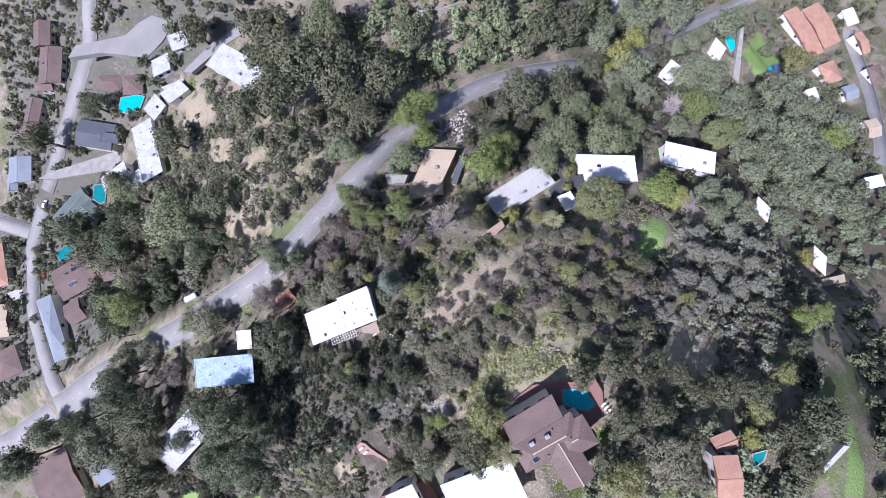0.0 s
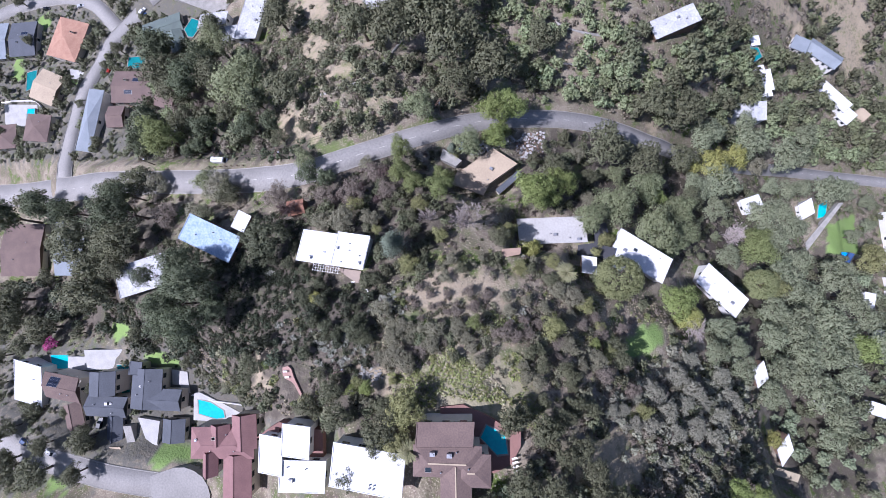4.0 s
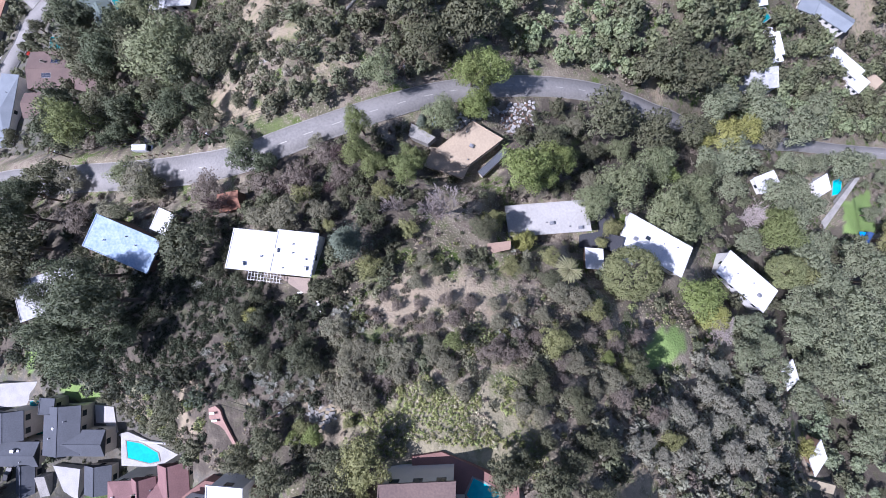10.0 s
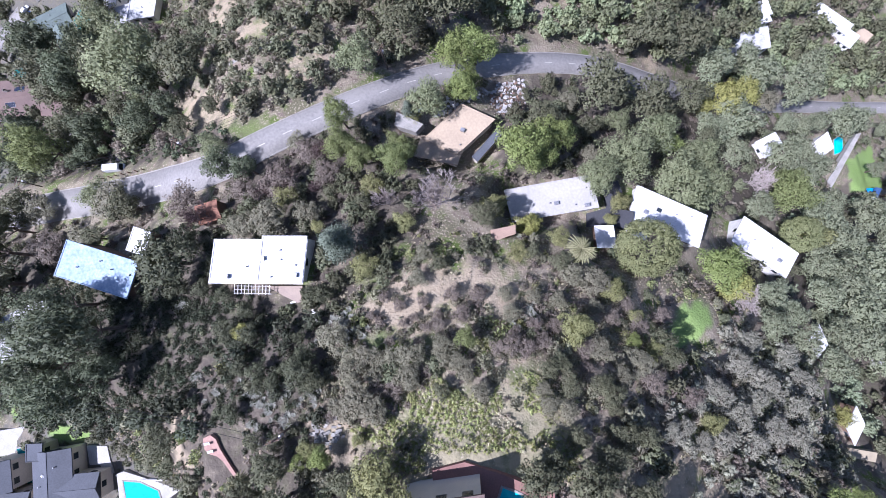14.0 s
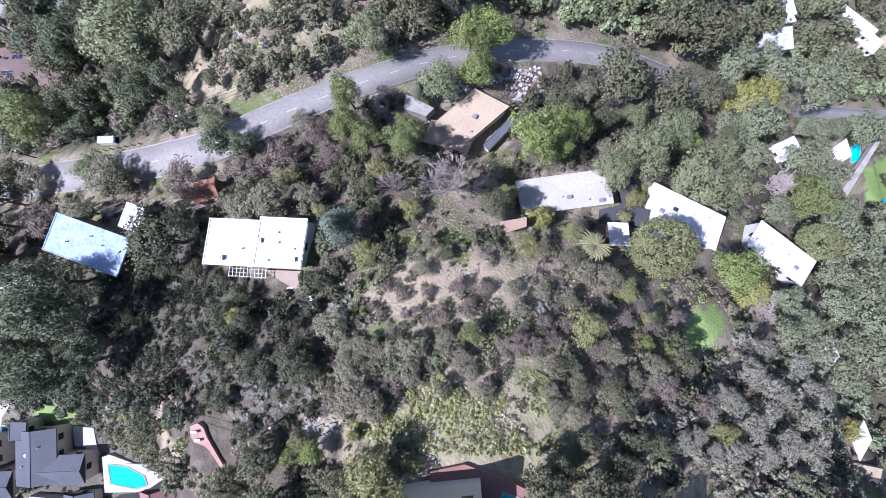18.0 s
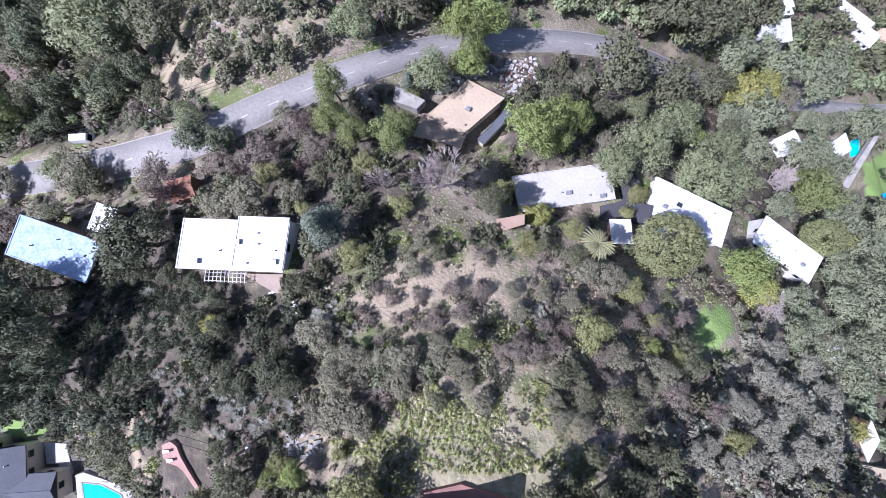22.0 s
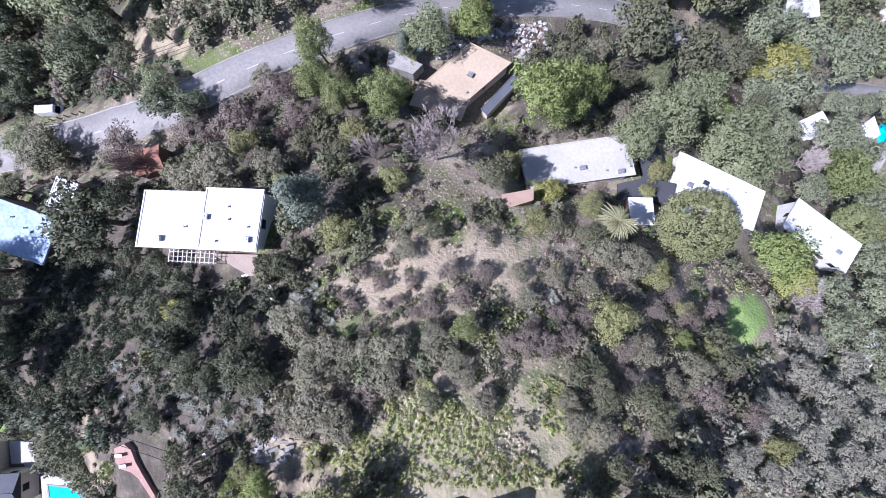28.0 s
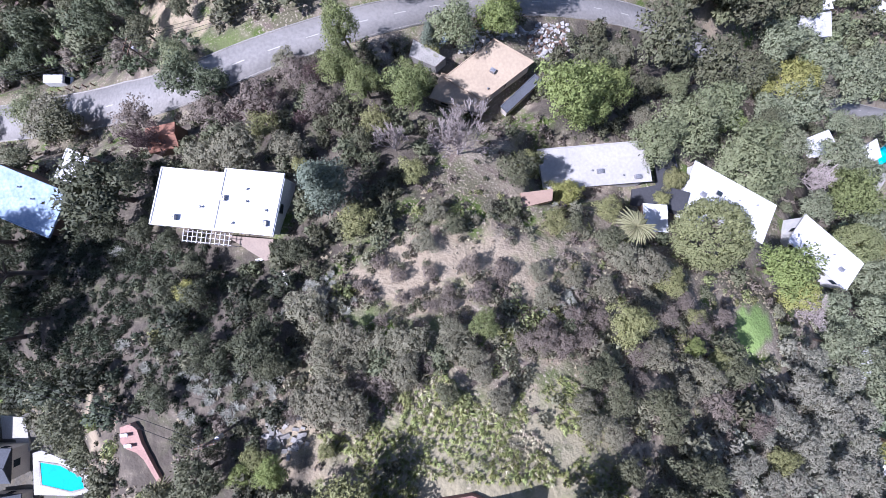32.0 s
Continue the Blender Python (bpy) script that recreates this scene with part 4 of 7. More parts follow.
SANDY = [[(99.2, -55.6), (125, -62), (115.8, -68.4), (90.7, -63.6), (79.1, -58.4), (81.4, -55.1)], [(37.5, -26.8), (42.1, -28.9), (39.8, -36.5), (50.9, -37.7), (49.1, -42.1), (35.4, -39.5), (28.9, -38.1), (30.3, -34.9)], [(49.6, -50.5), (66.9, -53.3), (68.9, -56.4), (53.7, -54.6)], [(165.7, 205), (178.7, 206.3), (189.9, 201.4), (176.1, 193.5)], [(-92.9, 140), (-82.6, 124.3), (-82.6, 115.8), (-103.5, 123.1)], [(-90.1, 110.3), (-73.4, 97.4), (-79.9, 87), (-89.4, 95.4)], [(-51.1, 70), (-39.2, 71.5), (-42.6, 64.7), (-54.3, 65.2)], [(-88.3, 61.9), (-66.8, 58.9), (-62.9, 50.9), (-82.2, 52.4)], [(-72, 84), (-60, 86), (-57, 80), (-70, 77)], [(-66, 100), (-55, 98), (-58, 91)], [(209.8, 215.7), (228.8, 224.9), (247.9, 187.8), (234.3, 181.5), (216.9, 202.5)], [(56.7, 95.3), (74.3, 87.1), (66, 84.6)], [(14, 112), (34, 114), (40, 107), (18, 106)], [(-94.4, 66.3), (-75.7, 64.8), (-68, 53.9), (-86.9, 53.9)], [(1.6, 9.2), (8, 14.4), (11.5, 12), (7.1, 2.7), (2.6, 0.5)], [(2.4, -7.3), (9.8, -7.3), (12.8, -10.1), (5.4, -10.5)], [(-69.2, -19.7), (-62.2, -17.5), (-61.2, -29.9), (-70.6, -33)], [(24.4, -32.2), (43.1, -29), (52.9, -36.6), (32.7, -41.3), (22.8, -38.3)], [(193.6, 223.6), (225.6, 235.7), (245.2, 205.4), (224.8, 195.4)], [(-25.8, 3.7), (-12.6, 12.3), (-0.7, 12.8), (1.5, 4.7), (-18, -2.4)], [(-35.2, -16.8), (-26.3, -17.7), (-24.5, -21.7), (-31.5, -23.2)], [(-33.7, -17), (-26.7, -16.9), (-22.7, -19.8), (-21.9, -23.4), (-26.5, -24), (-29.9, -20.6)], [(2.3, -7.8), (6.5, -7.7), (12.5, -9.5), (11.5, -11.3), (5.6, -9.9)], [(0.5, 10.1), (6.6, 13.7), (8.3, 8.6), (3.2, 1), (0.5, 1.7)], [(143.1, 200), (172.1, 214.2), (168.2, 201.2), (155, 193.7)], [(213.9, 231.5), (241.2, 240.8), (250.1, 219), (242, 184.1), (225.6, 187.6), (211.6, 214.8)], [(-99, 138.8), (-90.4, 136.3), (-82, 122.8), (-87.3, 113.8), (-99.9, 119.9)], [(28.1, -29.9), (35.4, -28.2), (39.1, -31.7), (29.9, -33.3)]]
xs, ys = spaced(-350, 345, 1.8, 2000), spaced(-110, 270, 1.8, 2000)
gx, gy = np.meshgrid(xs, ys)
gz = land(gx.ravel(), gy.ravel())
rough_ground = np.array([noise.noise((x * 0.14, y * 0.14, 3.3)) * 0.5 + noise.noise((x * 0.45, y * 0.45, 7.7)) * 0.2 for x, y in zip(gx.ravel(), gy.ravel())])
calm = np.ones(len(gz))
for way in WAYS:
    calm *= smooth(way.half + 2, way.half + 6, way.near(gx.ravel(), gy.ravel())[0])
gz = gz + rough_ground * calm
nx, ny = len(xs), len(ys)
idx = np.arange(nx * ny).reshape(ny, nx)
quads = np.stack([idx[:-1, :-1], idx[:-1, 1:], idx[1:, 1:], idx[1:, :-1]], -1).reshape(-1, 4)


def soil():
    """Dry sandy soil with patches of low grass and dark litter; tree shade is painted in with the litter."""
    m = bpy.data.materials.new("soil")
    m.use_nodes = True
    nt = m.node_tree
    node, link = nt.nodes.new, nt.links.new
    bsdf = nt.nodes["Principled BSDF"]
    bsdf.inputs["Roughness"].default_value = 0.95
    bsdf.inputs["Specular IOR Level"].default_value = 0.1
    where = node("ShaderNodeTexCoord")
    colour = None
    for scale, base, lo, hi in ((0, (0.25, 0.21, 0.155), 0, 0), (0.06, (0.13, 0.12, 0.075), 0.42, 0.56), (0.11, (0.085, 0.115, 0.03), 0.52, 0.62), (0.5, (0.16, 0.125, 0.1), 0.5, 0.66), (2.2, (0.37, 0.32, 0.24), 0.55, 0.68)):
        if colour is None:
            first = node("ShaderNodeRGB")
            first.outputs[0].default_value = (*base, 1)
            colour = first.outputs[0]
            continue
        tex, rng, mix = node("ShaderNodeTexNoise"), node("ShaderNodeMapRange"), node("ShaderNodeMix")
        tex.inputs["Scale"].default_value, tex.inputs["Detail"].default_value = scale, 6
        rng.inputs["From Min"].default_value, rng.inputs["From Max"].default_value = lo, hi
        mix.data_type = "RGBA"
        link(where.outputs["Object"], tex.inputs["Vector"])
        link(tex.outputs["Fac"], rng.inputs["Value"])
        link(rng.outputs[0], mix.inputs["Factor"])
        link(colour, mix.inputs["A"])
        mix.inputs["B"].default_value = (*base, 1)
        colour = mix.outputs["Result"]
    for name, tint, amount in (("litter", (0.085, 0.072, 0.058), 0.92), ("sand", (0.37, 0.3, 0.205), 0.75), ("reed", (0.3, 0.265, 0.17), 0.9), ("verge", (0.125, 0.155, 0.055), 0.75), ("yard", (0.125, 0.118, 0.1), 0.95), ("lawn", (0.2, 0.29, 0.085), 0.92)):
        attr, tex, rng, mul, mix = node("ShaderNodeAttribute"), node("ShaderNodeTexNoise"), node("ShaderNodeMapRange"), node("ShaderNodeMath"), node("ShaderNodeMix")
        attr.attribute_name = name
        tex.inputs["Scale"].default_value, tex.inputs["Detail"].default_value = 0.5, 5
        rng.inputs["From Min"].default_value, rng.inputs["From Max"].default_value = 0.3, 0.55
        rng.inputs["To Min"].default_value = 0.9 if name == "lawn" else 0.65 if name == "litter" else 0.25
        mul.operation = "MULTIPLY"
        mix.data_type = "RGBA"
        link(where.outputs["Object"], tex.inputs["Vector"])
        link(tex.outputs["Fac"], rng.inputs["Value"])
        link(rng.outputs[0], mul.inputs[0])
        link(attr.outputs["Fac"], mul.inputs[1])
        scaled = node("ShaderNodeMath")
        scaled.operation = "MULTIPLY"
        scaled.inputs[1].default_value = amount
        link(mul.outputs[0], scaled.inputs[0])
        link(scaled.outputs[0], mix.inputs["Factor"])
        link(colour, mix.inputs["A"])
        mix.inputs["B"].default_value = (*tint, 1)
        colour = mix.outputs["Result"]
    link(colour, bsdf.inputs["Base Color"])
    grain, relief = node("ShaderNodeTexNoise"), node("ShaderNodeBump")
    grain.inputs["Scale"].default_value, grain.inputs["Detail"].default_value = 1.4, 6
    relief.inputs["Strength"].default_value, relief.inputs["Distance"].default_value = 0.7, 0.4
    link(where.outputs["Object"], grain.inputs["Vector"])
    link(grain.outputs["Fac"], relief.inputs["Height"])
    link(relief.outputs["Normal"], bsdf.inputs["Normal"])
    return m


def blurred(polys, wobble):
    """1 inside the plots, with uneven edges."""
    px, py = gx.ravel(), gy.ravel()
    sx = px + wobble * np.sin(py * 0.9) + 0.6 * wobble * np.sin(py * 2.3 + 1)
    sy = py + wobble * np.sin(px * 1.1 + 2) + 0.6 * wobble * np.sin(px * 2.7)
    out = np.zeros(len(px))
    for p in polys:
        out = np.maximum(out, inside(p, sx, sy))
    return out


ground = arrays("ground", np.stack([gx.ravel(), gy.ravel(), gz], -1), quads, soil())
for name, values in (("lawn", blurred(LAWNS, 0.4)), ("verge", blurred(VERGES, 1.5)), ("reed", blurred([REEDS], 1.5)), ("yard", blurred([[(-198.8, 266.5), (-40.4, 154.2), (-76.5, 149), (-137.8, 140.9), (-218.2, 104.5), (-272.1, 95.3)], [(-233.2, -48.3), (-112.7, -29.2), (-68.7, -42.4), (-37, -33.9), (-34.4, -51), (-178.9, -94.6)], [(-353.8, 163.2), (-209.3, 153.1), (-158.5, 46.7), (-310.7, 44.1)]], 3.0)), ("sand", blurred(SANDY, 2.0)), ("litter", blurred(LITTER_SHADE, 2.5))):
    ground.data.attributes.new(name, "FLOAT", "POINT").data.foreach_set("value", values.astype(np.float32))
tagged(ground, "dry sandy hillside with low grass patches", "ground", kind="structure")
ground.data.polygons.foreach_set("use_smooth", np.ones(len(quads), bool))


def ribbon(name, way, lo, hi, z0, z1, mat, label, category):
    """A strip along a road between two offsets from its middle, with thickness."""
    d = np.gradient(way.line, axis=0)
    d /= np.hypot(d[:, 0], d[:, 1])[:, None]
    side = np.stack([-d[:, 1], d[:, 0]], -1)
    rows = [np.column_stack([way.line + side * (o + np.sign(o) * way.more)[:, None], way.z + z]) for o, z in ((lo, z0), (lo, z1), (hi, z1), (hi, z0))]
    n = len(way.line)
    v = np.stack(rows, 1).reshape(-1, 3)
    i = np.arange(n - 1) * 4
    f = np.concatenate([np.stack([i + k, i + (k + 1) % 4, i + 4 + (k + 1) % 4, i + 4 + k], -1) for k in (0, 1, 2)])
    return tagged(arrays(name, v, f, mat), label, category, kind="structure")


for n, way in enumerate(WAYS):
    ribbon("road", way, -way.half, way.half, -1.2, 0.1, ASPHALT, "worn grey asphalt road", "road")
    for s in (-1, 1):
        lo, hi = sorted((s * way.half, s * (way.half + 0.22)))
        ribbon("kerb", way, lo, hi, -1.2, 0.24, CONCRETE, "pale concrete kerb along the road", "kerb")


# ---- planting ----
def leaves_at(rng, centres, radii, per, size, up=0.35, mid=(0, 0, 0.7)):
    """Small pointed sprays of leaves over round clumps: the corners of triangles, and the way each spray faces."""
    n = len(centres) * per
    c, r = np.repeat(centres, per, 0), np.repeat(radii, per)
    d = rng.normal(size=(n, 3))
    d[:, 2] += up
    d /= np.linalg.norm(d, axis=1)[:, None]
    p = c + d * (r * rng.uniform(0.55, 1.05, n))[:, None]
    nrm = d + 0.6 * rng.normal(size=(n, 3))
    nrm /= np.linalg.norm(nrm, axis=1)[:, None]
    t = np.cross(nrm, rng.normal(size=(n, 3)))
    t /= np.linalg.norm(t, axis=1)[:, None] + 1e-9
    b = np.cross(nrm, t)
    s = size * rng.uniform(0.55, 1.45, n)
    w = s * rng.uniform(0.5, 0.9, n)
    t, b = t * s[:, None], b * w[:, None]
    out = p - np.array(mid)
    out /= np.linalg.norm(out, axis=1)[:, None] + 1e-9
    facing = d + 0.7 * out + (0, 0, 0.4) + 0.28 * rng.normal(size=(n, 3))
    facing /= np.linalg.norm(facing, axis=1)[:, None]
    turn = np.einsum("ij,ij->i", np.cross(t, b), facing) < 0
    b[turn] *= -1
    v = np.stack([p - t * 0.8 - b, p + t * 1.2, p - t * 0.6 + b], 1).reshape(-1, 3)
    return np.concatenate([v, np.repeat(facing, 3, 0)], 1)


def crown(seed, clumps, per, size, form="round", tall=1.0):
    """A crown about one metre in radius, standing from z = 0 to about 2: leaf corners and facings, six numbers a corner."""
    rng = np.random.default_rng(seed)
    if form == "pine":
        h = rng.uniform(0.05, 1, clumps) ** 0.8
        reach = (1 - h) * 0.85 + 0.08
        a = rng.uniform(0, 2 * math.pi, clumps)
        k = np.sqrt(rng.uniform(0.1, 1, clumps)) * reach
        c = np.stack([np.cos(a) * k, np.sin(a) * k, 0.2 + h * 2.6], -1)
        r = rng.uniform(0.16, 0.3, clumps)
    elif form == "dome":
        d = rng.normal(size=(clumps, 3))
        d[:, 2] = np.abs(d[:, 2]) * 0.9 - 0.3
        d /= np.linalg.norm(d, axis=1)[:, None]
        c = d * rng.uniform(0.8, 0.95, clumps)[:, None] * (1, 1, 0.8) + (0, 0, 1.0)
        r = rng.uniform(0.08, 0.15, clumps)
    elif form == "shrub":
        d = rng.normal(size=(clumps, 3))
        d /= np.linalg.norm(d, axis=1)[:, None]
        c = d * rng.uniform(0.35, 0.75, clumps)[:, None] * (1, 1, 0.6)
        c[:, 2] = np.abs(c[:, 2]) + 0.12
        r = rng.uniform(0.26, 0.42, clumps)
    else:
        d = rng.normal(size=(clumps, 3))
        d[:, 2] = np.abs(d[:, 2]) * 0.9 - 0.25
        d /= np.linalg.norm(d, axis=1)[:, None]
        lobes = 1 + 0.22 * np.sin(3 * np.arctan2(d[:, 1], d[:, 0]) + seed) + 0.12 * np.sin(5 * np.arctan2(d[:, 1], d[:, 0]) + 2 * seed)
        c = d * (rng.uniform(0.45, 0.88, clumps) * lobes)[:, None] * (1, 1, 0.8) + (0, 0, 1.0)
        r = rng.uniform(0.13, 0.25, clumps) * (1.25 if clumps < 60 else 1.0)
    inner = np.clip(rng.normal(size=(12 if form == "shrub" else 40, 3)), -1.5, 1.5) * (0.26, 0.26, 0.2)
    if form == "pine":
        inner = inner * (0.6, 0.6, 2.6) + (0, 0, 1.1)
    elif form == "shrub":
        inner[:, 2] = np.abs(inner[:, 2]) + 0.1
    else:
        inner += (0, 0, 0.95)
    if form == "dome":
        inner = np.concatenate([inner * 1.2, c * (0.8, 0.8, 0.85)])
    c, inner = c * (1, 1, tall), inner * (1, 1, tall)
    heart = leaves_at(rng, inner, np.full(len(inner), 0.05), 1 if form != "dome" else 3, 0.17 if form != "dome" else 0.06)
    return np.concatenate([leaves_at(rng, c, r, per, size, mid=(0, 0, 0.7 * tall)), heart])


def leaf_mesh(name, v, mat, plant=None):
    """One mesh of loose sprays, shaded by the way they face. plant: a number between 0 and 1 for each corner's plant."""
    me = bpy.data.meshes.new(name)
    v = np.asarray(v, np.float32)
    me.vertices.add(len(v))
    me.vertices.foreach_set("co", np.ascontiguousarray(v[:, :3]).ravel())
    me.loops.add(len(v))
    me.loops.foreach_set("vertex_index", np.arange(len(v), dtype=np.int32))
    me.polygons.add(len(v) // 3)
    me.polygons.foreach_set("loop_start", np.arange(len(v) // 3, dtype=np.int32) * 3)
    me.update(calc_edges=True)
    me.attributes.new("custom_normal", "FLOAT_VECTOR", "POINT").data.foreach_set("vector", np.ascontiguousarray(v[:, 3:]).ravel())
    plant = np.full(len(v), 0.35) if plant is None else plant
    me.attributes.new("plant", "FLOAT", "POINT").data.foreach_set("value", np.asarray(plant, np.float32))
    me.update()
    me.materials.append(mat)
    return me


def trunk_mesh(seed, mat):
    rng = random.Random(seed)
    bm = bmesh.new()
    tube(bm, (0, 0, -0.35), (0.03, 0.02, 0.75), 0.085, 0.055, 7)
    for i in range(5):
        a = 2 * math.pi * i / 5 + rng.uniform(-0.4, 0.4)
        tube(bm, (0.03, 0.02, 0.55 + 0.05 * i), (0.5 * math.cos(a), 0.5 * math.sin(a), 1.05 + rng.uniform(0, 0.4)), 0.035, 0.012, 5)
    me = bpy.data.meshes.new("trunk")
    bm.to_mesh(me)
    bm.free()
    me.materials.append(mat)
    return me


TREES = []
TRUNKS = [trunk_mesh(i, BARK) for i in range(4)]


def kind_of_tree(mat, form, leafy=(165, 21), size=0.044, tall=1.0):
    return [leaf_mesh("crown", crown(7 * i + len(mat.name), *leafy, size, form, tall), mat) for i in range(4)]


SORTS = {
    "oak": (kind_of_tree(LEAF_OAK, "round"), "dark green oak with a dense rounded crown", 0.95),
    "bright": (kind_of_tree(LEAF_BRIGHT, "round", (210, 30), 0.034), "bright green broadleaf tree with a lit crown", 1.15),
    "olive": (kind_of_tree(LEAF_OLIVE, "round", (200, 25), 0.038), "broad olive-green tree with a dense crown", 0.9),
    "blue": (kind_of_tree(LEAF_BLUE, "pine", (240, 30), 0.034), "blue-green conifer with drooping boughs", 1.0),
    "yellow": (kind_of_tree(LEAF_YELLOW, "round", (160, 32), 0.036), "yellow-green tree with a feathery crown", 0.9),
    "pine": (kind_of_tree(LEAF_PINE, "round", (190, 24), 0.045, 1.4), "tall dark green pine with a clumped crown", 1.1),
    "tall_pine": (kind_of_tree(LEAF_PINE, "round", (260, 20), 0.04, 2.0), "very tall dark pine above the shaded hollow", 1.0),
    "fresh": (kind_of_tree(LEAF_FRESH, "round", (240, 30), 0.034, 1.6), "tall fresh green tree with a slender clumped crown", 1.05),
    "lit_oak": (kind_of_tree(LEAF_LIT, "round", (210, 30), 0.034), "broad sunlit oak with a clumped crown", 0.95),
    "dome": (kind_of_tree(LEAF_DOME, "dome", (520, 24), 0.024), "large dome-shaped pale olive tree", 0.85),
    "blossom": (kind_of_tree(LEAF_PINK, "round", (60, 16), 0.07), "magenta blossoming shrub by a pool", 0.8),
    "grey": (kind_of_tree(LEAF_GREY, "round"), "grey-green scrub oak with a rounded crown", 0.75),
    # dark_oak: ordinary oaks, their shade painted into the leaves
    "dark_oak": (kind_of_tree(LEAF_SHADE, "round"), "oak with shade-darkened leaves on the slope", 0.9),
    "valley_oak": (kind_of_tree(LEAF_OAK_HAZE, "round"), "broad grey-green oak lightened for haze, with a clumped crown", 0.9),
    # dusty: grey oaks with haze painted into the leaf colour
    "dusty": (kind_of_tree(LEAF_GREY_HAZE, "round"), "grey-green oak lightened for haze, with a soft crown", 0.8),
    "brown": (kind_of_tree(LEAF_BROWN, "round", (130, 26), 0.036), "purple-brown leafless shrub with a twiggy crown", 0.7),
}


def tree(sort, x, y, r, seed):
    rng = random.Random(seed)
    crowns, label, tall = SORTS[sort]
    thing = new(sort + "_tree" if sort in ("oak", "pine", "valley_oak", "dark_oak") else "shrub" if sort in ("brown", "blossom") else "tree")
    thing.location = (x, y, land_at(x, y) - 0.1)
    thing.rotation_euler = (0, 0, rng.uniform(0, 6.28))
    thing.scale = (r, r * rng.uniform(0.9, 1.1), r * tall * rng.uniform(0.9, 1.1))
    lift = 0.35
    for name, me, z in (("trunk", rng.choice(TRUNKS), 0.3), ("crown", rng.choice(crowns), lift)):
        ob = new(name, me)
        ob.parent = thing
        ob.location = (0, 0, z if name == "crown" else 0.3)
    TREES.append((x, y, r))
    tagged(thing, label, "shrub" if sort in ("brown", "blossom") else "tree", group=sort.replace("_", " ") + (" shrubs" if sort in ("brown", "blossom") else " trees") + " on the hillside")


